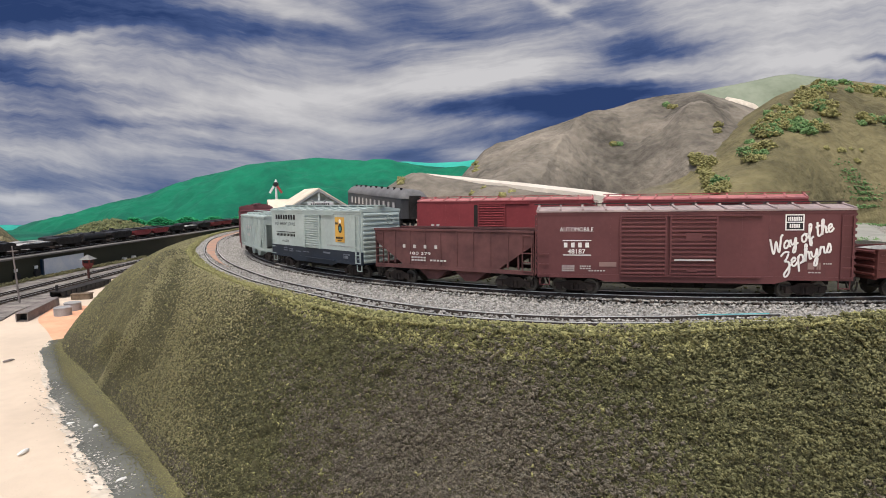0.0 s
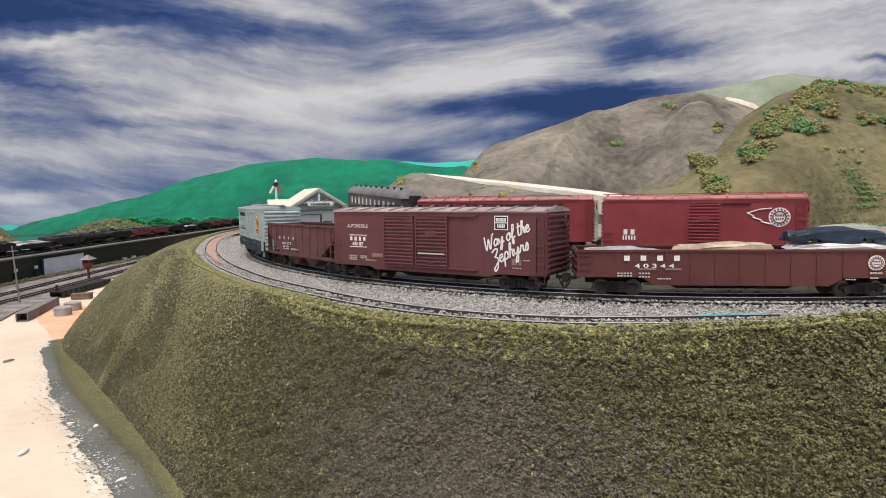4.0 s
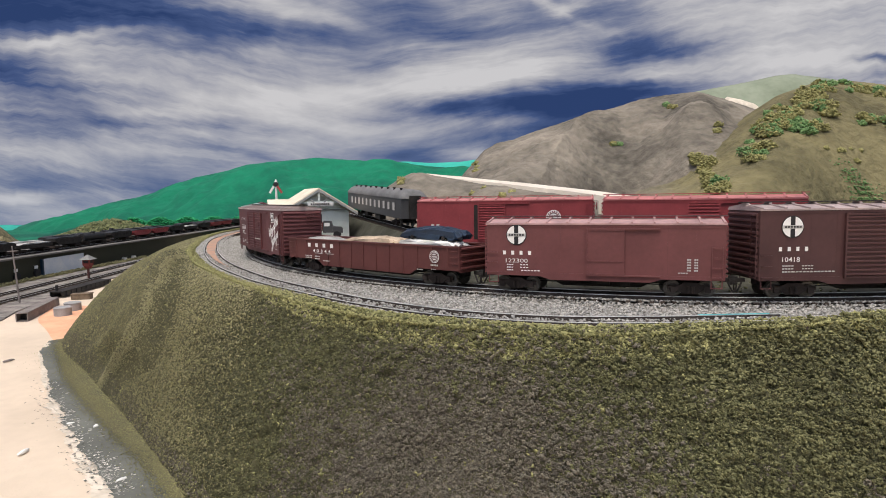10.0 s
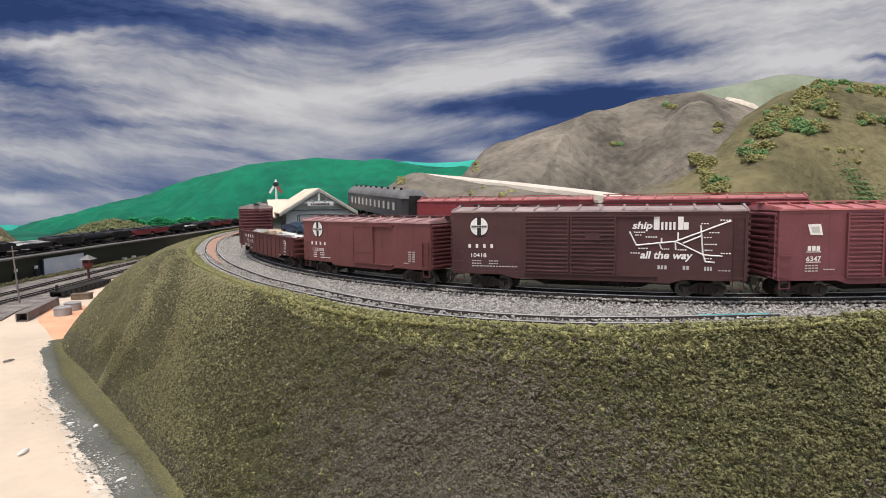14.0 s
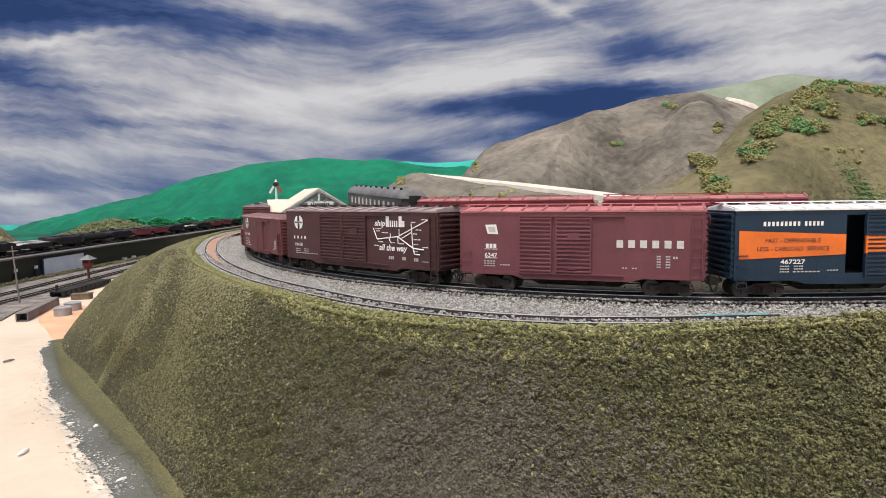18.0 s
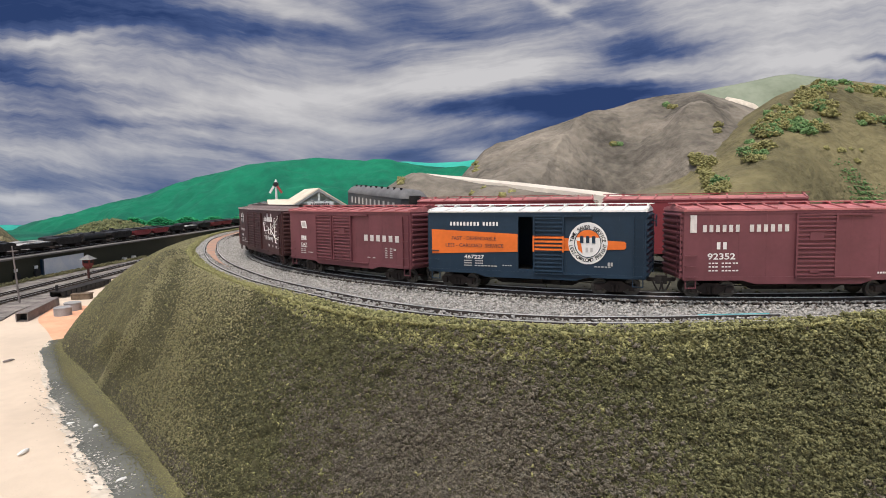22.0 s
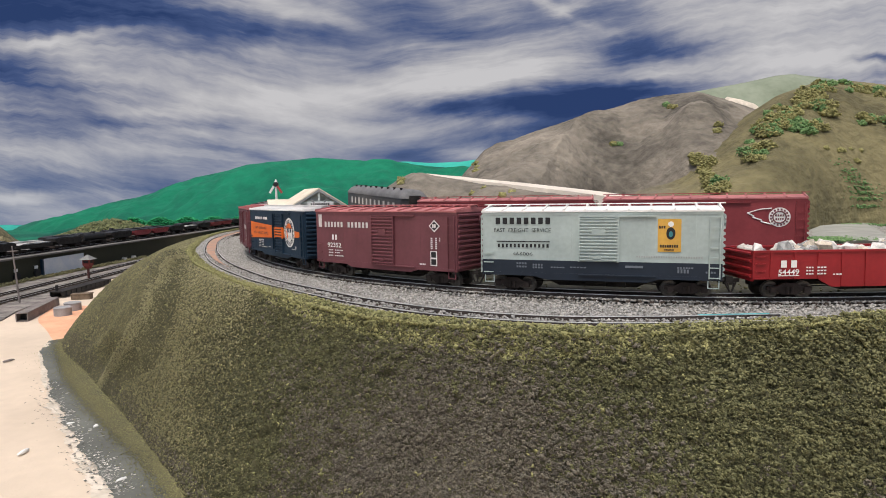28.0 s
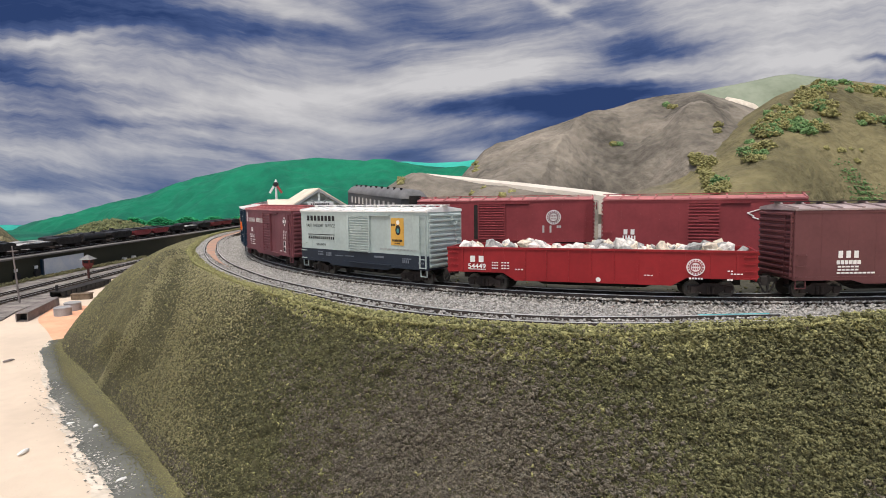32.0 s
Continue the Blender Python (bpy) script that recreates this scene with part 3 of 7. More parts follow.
    for cx, cy, sx, sy, lean, wt in CLOUD_WEST + CLOUD_MID + CLOUD_EAST:
        q = mapping(mapping(p, loc=(-cx / 1000, -cy / 1000, 0)), rot=-lean)
        q = mapping(q, sc=(1000 / sx, 1000 / sy, 0))
        ln = n.new("ShaderNodeVectorMath")
        ln.operation = "DOT_PRODUCT"
        l.new(q, ln.inputs[0])
        l.new(q, ln.inputs[1])
        g = math_("POWER", 2.718, math_("MULTIPLY", ln.outputs["Value"], -0.7))
        field = math_("MULTIPLY_ADD", g, wt * 0.92, field)
    ramp = n.new("ShaderNodeValToRGB")
    ramp.color_ramp.interpolation = "LINEAR"
    e = ramp.color_ramp.elements
    e[0].position, e[0].color = 0.05, (0.026, 0.052, 0.150, 1)
    e[1].position, e[1].color = 1.0, (0.60, 0.59, 0.605, 1)
    for pos, col in ((0.27, (0.062, 0.098, 0.225, 1)), (0.48, (0.19, 0.215, 0.315, 1)), (0.68, (0.37, 0.375, 0.43, 1)), (0.85, (0.50, 0.495, 0.52, 1))):
        e.new(pos).color = col
    l.new(field, ramp.inputs[0])
    hz = n.new("ShaderNodeMapRange")
    hz.inputs[1].default_value, hz.inputs[2].default_value = 0.13, 0.26
    hz.inputs[3].default_value, hz.inputs[4].default_value = 0.0, 0.30
    l.new(sep.outputs[1], hz.inputs[0])
    mix = n.new("ShaderNodeMix")
    mix.data_type = "RGBA"
    l.new(hz.outputs[0], mix.inputs[0])
    l.new(ramp.outputs[0], mix.inputs[6])
    mix.inputs[7].default_value = (0.23, 0.31, 0.45, 1)
    l.new(mix.outputs[2], em.inputs[0])
    em.inputs[1].default_value = 0.92
    return m


def backdrop():
    """A curved panel; its picture is laid out flat, 0 to 1 across the middle 73 degrees."""
    verts, faces, n, k, r = [], [], 96, 2, 6.4
    half = math.tan(radians(72.975 / 2))
    ang = np.linspace(-1.25, 1.25, n)
    for a in ang:
        for z in (-0.6, 4.8):
            verts.append((math.sin(a) * r, math.cos(a) * r, z))
    for i in range(n - 1):
        faces.append((2 * i, 2 * i + 1, 2 * i + 3, 2 * i + 2))
    ob = mesh("backdrop", verts, faces, sky_material())
    lay = ob.data.uv_layers.new(name="UVMap")
    for lp in ob.data.loops:
        v = ob.data.vertices[lp.vertex_index].co
        u = v.x / v.y / (2 * half)
        lay.data[lp.index].uv = (0.5 + u, 0.223 - 0.0136 * u - (v.z - 0.064) / v.y / (2 * half))
    tagged(ob, "tall curved backdrop of deep blue sky with wispy white clouds", "backdrop", kind="structure")


backdrop()


def ridge(name, table, near, far, base, mat, label, cols=150, rows=46, rough=0.02, freq=5.0, back=1.35, power=1.0, seed=0.0, shape=None, grit=0.0028, dome=False):
    """A hill whose crest follows a table of (bearing = x / y, height at the crest's distance); near and far are distances of foot and crest."""
    bx, hz = [t[0] for t in table], [t[1] for t in table]
    verts, faces = [], []
    for b in np.linspace(bx[0], bx[-1], cols):
        top = float(np.interp(b, bx, hz))
        n0 = near(b) if callable(near) else near
        f0 = far(b) if callable(far) else far
        for r in range(rows):
            t = r / (rows - 12) if r < rows - 11 else 1 + (r - rows + 12) / 11
            if t <= 1:
                d = n0 + (f0 - n0) * t
                z = base + (top - base) * (math.sin(t * math.pi / 2) ** power)
                if dome:
                    # every row rises a little higher in view than the one before it
                    lo, hi = (base - EYE[2]) / n0, (top - EYE[2]) / f0
                    z = EYE[2] + d * (lo + (hi - lo) * math.sin(t * math.pi / 2) ** power)
                w = math.sin(math.pi * min(1, t)) ** (0.6 if t < 0.5 else 1.3)
            else:
                d = f0 * (1 + (back - 1) * (t - 1))
                z = base + (top - base) * (1 - (t - 1) ** 2)
                w = 0
            x, y = b * d, d
            nz = fnoise(x * freq, y * freq, seed) + 0.5 * fnoise(x * freq * 2.3, y * freq * 2.3, seed + 4) + 0.25 * fnoise(x * freq * 6, y * freq * 6, seed + 9)
            z += nz * rough * (w + 0.05) + (fnoise(x * 42, y * 42, seed) + 0.6 * fnoise(x * 95, y * 95, seed)) * grit * (w + 0.3)
            if shape:
                z += shape(b, t)
            verts.append((x, y, z))
    for i in range(cols - 1):
        for r in range(rows - 1):
            a = i * rows + r
            faces.append((a, a + rows, a + rows + 1, a + 1))
    ob = tagged(mesh(name, verts, faces, mat, smooth=True), label, "hill", kind="structure")
    return np.array(verts).reshape(cols, rows, 3)


def crest(pts, dist, eye=0.0642):
    """Crest heights from bearings and rises over the eye level, both in thousandths."""
    return [(b / 1000, eye + rise / 1000 * dist) for b, rise in pts]


HILL_FAR = 1.95


def gully(b, t):
    """Scoops and spurs on the bare hill."""
    w = math.sin(math.pi * min(t, 1)) * max(0.0, 1 - t) ** 0.5 * 1.3
    spur = 0.15 + 0.14 * t
    return w * (0.030 * math.exp(-abs(b - spur) / 0.035) - 0.040 * math.exp(-((b - spur - 0.11) / 0.06) ** 2) + 0.026 * math.exp(-((b - 0.40 - 0.03 * t) / 0.05) ** 2) - 0.018 * math.exp(-((b - 0.06 - 0.06 * t) / 0.025) ** 2) + 0.012 * fnoise(b * 34, t * 5, 3))


GREY = ridge("grey_hill", crest([(-20, 18), (28, 29), (50, 54), (70, 76), (92, 88), (120, 94), (157, 107), (194, 118), (241, 134), (287, 143), (324, 155), (370, 162), (421, 167), (459, 156), (491, 146), (524, 135), (560, 70), (600, -20), (640, -70)], HILL_FAR), lambda b: 1.2 + 0.3 * math.exp(-((b - 0.30) / 0.13) ** 2), HILL_FAR, -0.009, "hill",
             "bare grey-brown plaster hill with scrub on its flank", cols=260, rows=96, rough=0.018, freq=5.5, power=0.45, shape=gully, dome=True, grit=0.004)
RIGHT_FAR = 1.7
RIGHT = ridge("olive_hill", crest([(320, 5), (390, 35), (445, 82), (500, 126), (550, 158), (609, 178), (657, 182), (700, 178), (742, 172), (900, 160), (1150, 110), (1400, 30)], RIGHT_FAR), lambda b: 1.06 + min(0.16, 1.1 * max(0, b - 0.55)) + 0.35 * max(0, b - 0.7), RIGHT_FAR, -0.009, "hill_blend",
              "olive-brown hill with green bushes along its crest", cols=190, rows=90, rough=0.018, freq=6, power=0.5, seed=5, dome=True, grit=0.004)
ridge("plaster_saddle", crest([(430, 110), (448, 140), (470, 158), (492, 153), (515, 146), (550, 120)], 2.08), 1.98, 2.08, FLOOR, "wash", "patch of bare white plaster between the hills", cols=40, rows=24, rough=0.004)
ridge("pale_hill", crest([(250, 90), (278, 121), (371, 156), (426, 168), (490, 178), (546, 189), (578, 192), (610, 187), (666, 179), (730, 167), (900, 120)], 2.7), 2.15, 2.7, FLOOR, "hazy_grass", "distant pale green hill behind the crest", cols=60, rows=30, rough=0.02, seed=8)


def low_far(b):
    """The low ridge's crest stays on the near side of the road."""
    return 1.22 - 1.35 * max(0.0, b - 0.01)


LOW = ridge("low_ridge", [(b / 1000, EYE[2] + rise / 1000 * low_far(b / 1000)) for b, rise in ((-125, 6), (-95, 16), (-70, 32), (-50, 41), (-32, 40), (20, 30), (62, 22), (157, 7), (260, -9))], lambda b: low_far(b) - 0.24, low_far, 0.0, "hill", "low brown ridge carrying a plaster road", cols=110, rows=44, rough=0.010, freq=12, power=0.7, seed=2, back=1.04)
ridge("green_hill", crest([(-900, -78), (-770, -70), (-719, -49), (-706, -41), (-682, -32), (-643, -25), (-615, -20), (-582, -12), (-534, 0), (-504, 6), (-450, 22), (-410, 38), (-360, 48), (-315, 57), (-260, 63), (-211, 67), (-165, 64), (-126, 59), (-80, 58), (-40, 53), (34, 46), (150, 20)], 4.6), 3.5, 4.6, -0.22, "far_green", "distant bright green mountain", cols=200, rows=60, rough=0.11, freq=1.9, seed=3, grit=0.0)
ridge("pale_mountain", crest([(-160, 40), (-110, 58), (-60, 60), (-20, 57), (30, 58), (60, 62), (160, 50)], 5.4), 5.0, 5.4, 0.0, "far_light", "far pale turquoise mountain", cols=50, rows=24, rough=0.03, freq=1.5, seed=6, grit=0.0)
ridge("pale_shore", crest([(-950, -26), (-800, -32), (-716, -36), (-660, -40), (-600, -50)], 5.2), 4.9, 5.2, -0.2, "far_light", "far pale turquoise rise at the skyline", cols=40, rows=24, rough=0.02, freq=1.5, seed=16, grit=0.0)
MOUND = ridge("olive_mound", crest([(-690, -74), (-661, -66), (-636, -55), (-597, -40), (-568, -32), (-545, -31), (-522, -34), (-494, -43), (-466, -50), (-430, -62)], 3.0), 2.5, 3.0, -0.16, "hill_green", "rounded mound of olive scrub beyond the deck", cols=60, rows=36, rough=0.03, freq=9, seed=11)
ridge("dark_mound", crest([(-860, -10), (-776, -32), (-739, -39), (-728, -49), (-713, -66), (-704, -74)], 2.6), 2.2, 2.6, -0.16, "hill_green", "dark wooded mound at the edge of the deck", cols=30, rows=30, rough=0.02, freq=9, seed=12)


def meadow():
    """Flat green land beyond the deck, to the foot of the mountain."""
    n = 24
    verts = [(x, y, FLOOR + 0.004 + 0.002 * fnoise(x, y)) for y in np.linspace(2.75, 4.42, n) for x in np.linspace(-5.5, 5.5, n)]
    faces = [(j * n + i, j * n + i + 1, (j + 1) * n + i + 1, (j + 1) * n + i) for j in range(n - 1) for i in range(n - 1)]
    tagged(mesh("meadow", verts, faces, "far_green", smooth=True), "flat bright green land beyond the deck", "ground", kind="structure")


meadow()


def road():
    verts, faces = [], []
    pts = smooth_curve([(-0.050, 1.345), (0.02, 1.26), (0.14, 1.10), (0.255, 0.93), (0.33, 0.80)], 40)
    zs = np.interp(np.linspace(0, 1, 40), [0, 0.25, 0.5, 0.8, 1], [0.118, 0.108, 0.088, 0.062, 0.045])
    nr = normals(pts)
    for p, n, z in zip(pts, nr, zs):
        for off, dz in ((-0.021, 0), (0.021, -0.002), (0.025, -0.03), (-0.023, -0.03)):
            q = p + n * off
            verts.append((q.x, q.y, z + dz))
    for i in range(39):
        for j in range(4):
            a, b = i * 4 + j, i * 4 + (j + 1) % 4
            faces.append((a, b, b + 4, a + 4))
    tagged(mesh("road", verts, faces, "road", smooth=False), "unfinished pale plaster road ramp along the hill", "road", kind="structure")


road()

# ---- the lower yard with its dark fascia and upper deck
WALL_X = -1.09
DECK = -0.0785


def fascia():
    bm = bmesh.new()
    box(bm, WALL_X - 0.006, 2.3, (FLOOR + DECK) / 2, 0.012, 3.6, DECK - FLOOR)
    tagged(part("wall_west", bm, "wall_olive"), "dark olive painted fascia board", "wall", kind="structure")
    bm = bmesh.new()
    box(bm, WALL_X - 0.13, 2.1, DECK + 0.0022, 0.28, 3.2, 0.004)
    tagged(part("upper_deck", bm, "deck"), "grey upper deck of the layout carrying storage tracks", "deck", kind="structure")


fascia()
# ---- the lower yard
def yard():
    for x0, y0, x1, y1, lab in ((-0.955, 1.05, -1.045, 2.4, "yard track beside the fascia"), (-0.885, 1.0, -0.955, 2.2, "second yard track on grey ballast")):
        pts = [Vector((x0, y0)).lerp(Vector((x1, y1)), i / 200) for i in range(201)]
        track("yard_track", pts, FLOOR + 0.0065, label=lab, near=lambda p: False)
    # roadbed under both
    bm = bmesh.new()
    a = [(-1.088, 0.86), (-0.755, 0.93), (-0.770, 1.03), (-0.801, 1.11), (-0.829, 1.264), (-0.873, 1.466), (-0.91, 2.4), (-1.088, 2.4)]
    lo, hi = [bm.verts.new((x, y, FLOOR + 0.0003)) for x, y in a], [bm.verts.new((x, y, FLOOR + 0.0028)) for x, y in a]
    for i in range(len(a)):
        bm.faces.new((lo[i - 1], lo[i], hi[i], hi[i - 1]))
    bm.faces.new(hi)
    tagged(part("roadbed", bm, "yard_ballast"), "grey ballast roadbed of the lower yard", "roadbed", kind="structure")
    # panel on the fascia
    sign = empty("wall_panel", pose(WALL_X + 0.001, 1.71, -0.114), "white panel with a faint grey-blue picture fixed to the fascia", "panel")
    bm = bmesh.new()
    box(bm, 0.0015, 0, 0, 0.003, 0.186, 0.051)
    part("panel", bm, "board_white", sign)
    bm = bmesh.new()
    box(bm, 0.003, -0.0965, 0.0, 0.006, 0.006, 0.052)
    part("edge_strip", bm, "navy", sign)
    for y in (1.515, 1.592):
        knob = empty("fascia_knob", pose(WALL_X + 0.001, y, -0.118), "black round knob with a white tag on the fascia", "knob", "knobs on the fascia")
        bm = bmesh.new()
        rod(bm, (0, 0, -0.006), (0.006, 0, -0.006), 0.011, 14)
        part("knob", bm, "black", knob)
        bm = bmesh.new()
        box(bm, 0.001, 0, 0.011, 0.002, 0.012, 0.008)
        part("tag", bm, "white", knob)
    for y in (2.03, 2.09):
        tag = empty("white_box", pose(WALL_X + 0.006, y, -0.132), "small white box at the foot of the fascia", "box", "boxes at the fascia")
        bm = bmesh.new()
        box(bm, 0, 0, 0, 0.01, 0.012, 0.012)
        part("case", bm, "white", tag)
        bm = bmesh.new()
        box(bm, 0, 0, 0.007, 0.011, 0.013, 0.002)
        part("lid", bm, "grey_letter", tag)
    # elevated shanty
    t = empty("yard_tower", pose(-0.930, 1.56, FLOOR + 0.0028) @ Matrix.Diagonal((0.68, 0.68, 0.98, 1)), "small red watch tower on a post with a grey pyramid roof", "tower")
    bm = bmesh.new()
    rod(bm, (0, 0, 0), (0, 0, 0.030), 0.0042, 10)
    part("post", bm, "tower_brick", t)
    bm = bmesh.new()
    box(bm, 0, 0, 0.0005, 0.022, 0.022, 0.001)
    part("footing", bm, "tank_grey", t)
    bm = bmesh.new()
    box(bm, 0, 0, 0.0335, 0.014, 0.014, 0.009)
    for v in bm.verts:
        if v.co.z > 0.034:
            v.co.x *= 1.9
            v.co.y *= 1.9
    part("corbel", bm, "shanty_red", t)
    bm = bmesh.new()
    box(bm, 0, 0, 0.0455, 0.027, 0.027, 0.015)
    part("cabin", bm, "shanty_red", t)
    for a in range(4):
        bm = bmesh.new()
        box(bm, 0, -0.0138, 0.0475, 0.017, 0.001, 0.007)
        w = part("window", bm, "black", t)
        w.matrix_basis = Matrix.Rotation(a * math.pi / 2, 4, "Z")
    bm = bmesh.new()
    v = [bm.verts.new((x * 0.023, y * 0.023, 0.053)) for x, y in ((-1, -1), (1, -1), (1, 1), (-1, 1))]
    top = bm.verts.new((0, 0, 0.0665))
    for i in range(4):
        bm.faces.new((v[i], v[(i + 1) % 4], top))
    bm.faces.new(v[::-1])
    part("roof", bm, "roof_grey", t)
    # pole
    p = empty("telegraph_pole", pose(-0.862, 1.205, FLOOR, 0, -3.5, 0), "tall thin weathered telegraph pole", "pole")
    bm = bmesh.new()
    rod(bm, (0, 0, -0.001), (0, 0, 0.118), 0.0019, 8, 0.0013)
    part("pole", bm, "casting", p)
    bm = bmesh.new()
    box(bm, 0, 0, 0.108, 0.022, 0.002, 0.002)
    part("crossarm", bm, "casting", p)
    # grey box section
    d = Vector((-0.049, 0.16)).normalized()
    g = empty("grey_conduit", pose(-0.752, 1.10, FLOOR, 0, 0, math.degrees(math.atan2(d.y, d.x))) @ Matrix.Diagonal((0.9, 0.72, 0.72, 1)), "grey hollow box-section casting lying on the plaster", "casting")
    bm = bmesh.new()
    for cy, cz, sy, sz in ((0, 0.0012, 0.026, 0.0024), (0, 0.0208, 0.026, 0.0024), (-0.0118, 0.011, 0.0024, 0.0172), (0.0118, 0.011, 0.0024, 0.0172)):
        box(bm, 0, cy, cz, 0.19, sy, sz)
    part("shell", bm, "casting", g)
    bm = bmesh.new()
    box(bm, 0.0, 0, 0.011, 0.15, 0.0212, 0.0172)
    part("core", bm, "black", g)
    # drums
    for x, y, r in ((-0.690, 1.072, 0.0145), (-0.703, 1.122, 0.0145)):
        dr = empty("drum", pose(x, y, FLOOR + 0.0008), "squat grey round storage drum", "drum", "drums on the plaster")
        bm = bmesh.new()
        rod(bm, (0, 0, 0), (0, 0, 0.014), r, 28)
        part("shell", bm, "tank_grey", dr)
        bm = bmesh.new()
        rod(bm, (0, 0, 0.014), (0, 0, 0.0155), r * 1.03, 28, r * 0.9)
        part("lid", bm, "tank_grey", dr)
    b = empty("crate", pose(-0.765, 1.255, FLOOR, 0, 0, 12), "small dark brown wooden crate", "crate")
    bm = bmesh.new()
    box(bm, 0, 0, 0.0055, 0.036, 0.02, 0.011)
    part("body", bm, "wood", b)
    bm = bmesh.new()
    box(bm, 0, 0, 0.0118, 0.038, 0.022, 0.0015)
    part("lid", bm, "wood", b)
    # black girder car
    fl = empty("girder_span", pose(-0.832, 1.37, FLOOR + 0.0028, 0, 0, 93), "black plate girder span resting by the yard", "girder")
    for y in (-0.012, 0.012):
        bm = bmesh.new()
        prism(bm, [(-0.105, 0.004), (-0.10, 0.0), (0.10, 0.0), (0.105, 0.004), (0.105, 0.012), (-0.105, 0.012)], y - 0.001, y + 0.001)
        part("side_girder", bm, "black", fl)
        for x in np.linspace(-0.09, 0.09, 10):
            bm = bmesh.new()
            box(bm, x, y - 0.0018, 0.006, 0.0016, 0.0016, 0.010)
            part("stiffener", bm, "black", fl)
    bm = bmesh.new()
    box(bm, 0, 0, 0.011, 0.205, 0.022, 0.002)
    part("deck", bm, "under", fl)
    bm = bmesh.new()
    rod(bm, (-0.09, 0.006, 0.012), (-0.09, 0.006, 0.024), 0.003, 8)
    part("stand", bm, "black", fl)
    # bits on the plaster
    rng = random.Random(8)
    for i, (x, y, r, turn, mat, lab) in enumerate(((-0.3454, 0.4731, 0.0036, 12, "white", "white lump of dry plaster"), (-0.5628, 0.7583, 0.0036, -15, "casting", "twisted scrap of purplish brown plastic"), (-0.3175, 0.5287, 0.0028, 20, "white", "white chip on the grey strip"), (-0.2384, 0.4223, 0.0024, -30, "white", "small white chip of plaster"), (-0.3449, 0.5365, 0.0026, -40, "white", "flat white chip of plaster"))):
        bm = bmesh.new()
        bmesh.ops.create_icosphere(bm, subdivisions=2, radius=r)
        for v in bm.verts:
            v.co *= 1 + 0.7 * fnoise(v.co.x * 260, v.co.y * 260, i * 3.7)
            v.co.z = max(-r * 0.2, v.co.z * 0.5)
            v.co.x += 0.35 * r * math.sin(v.co.y / r * 2.2)
            v.co.y *= 1.7
            v.co.x *= 0.7
        ob = part("chip", bm, mat)
        ob.matrix_basis = pose(x, y, FLOOR + r * 0.2 + 0.001, 0, 0, turn)
        tagged(ob, lab, "debris", "chips on the plaster")


yard()


def tank_car(label, mat):
    c = empty("tank_car", None, label, "tank car", "cars stored on the deck")
    bm = bmesh.new()
    rod(bm, (-4.9, 0, 2.05), (4.9, 0, 2.05), 0.98, 16)
    part("tank", bm, mat, c, k=U)
    bm = bmesh.new()
    rod(bm, (0, 0, 2.9), (0, 0, 3.4), 0.6, 12)
    part("dome", bm, mat, c, k=U)
    bm = bmesh.new()
    box(bm, 0, 0, 1.0, 11, 2.4, 0.25)
    part("frame", bm, "under", c, k=U)
    for x in (-3.9, 3.9):
        bm = bmesh.new()
        for q in (-0.8, 0.8):
            rod(bm, (x + q, -0.9, 0.42), (x + q, 0.9, 0.42), 0.42, 12)
        box(bm, x, 0, 0.55, 2.2, 2.1, 0.35)
        part("truck", bm, "truck", c, k=U)
    return c


def coal_hopper(label, mat, load="coal", high=3.1):
    c = empty("hopper_car", None, label, "hopper car", "cars stored on the deck")
    bm = bmesh.new()
    prism(bm, [(-5.6, high), (-5.6, high - 0.6), (-4.0, 1.0), (4.0, 1.0), (5.6, high - 0.6), (5.6, high)], -1.5, 1.5)
    part("body", bm, mat, c, k=U)
    for i in range(9):
        bm = bmesh.new()
        box(bm, -4.8 + 1.2 * i, 1.55, (high + 1.2) / 2 + 0.3, 0.14, 0.12, high - 1.6)
        part("rib", bm, mat, c, k=U)
        bm = bmesh.new()
        box(bm, -4.8 + 1.2 * i, -1.55, (high + 1.2) / 2 + 0.3, 0.14, 0.12, high - 1.6)
        part("rib", bm, mat, c, k=U)
    bm = bmesh.new()
    prism(bm, [(-5.4, high + 0.02), (5.4, high + 0.02), (4.6, high + 0.3), (1.5, high + 0.18), (-1, high + 0.36), (-4.4, high + 0.25)], -1.35, 1.35)
    part("load", bm, load, c, k=U)
    for x in (-4.0, 4.0):
        bm = bmesh.new()
        for q in (-0.8, 0.8):
            rod(bm, (x + q, -0.9, 0.42), (x + q, 0.9, 0.42), 0.42, 12)
        box(bm, x, 0, 0.55, 2.2, 2.1, 0.35)
        part("truck", bm, "truck", c, k=U)
    return c


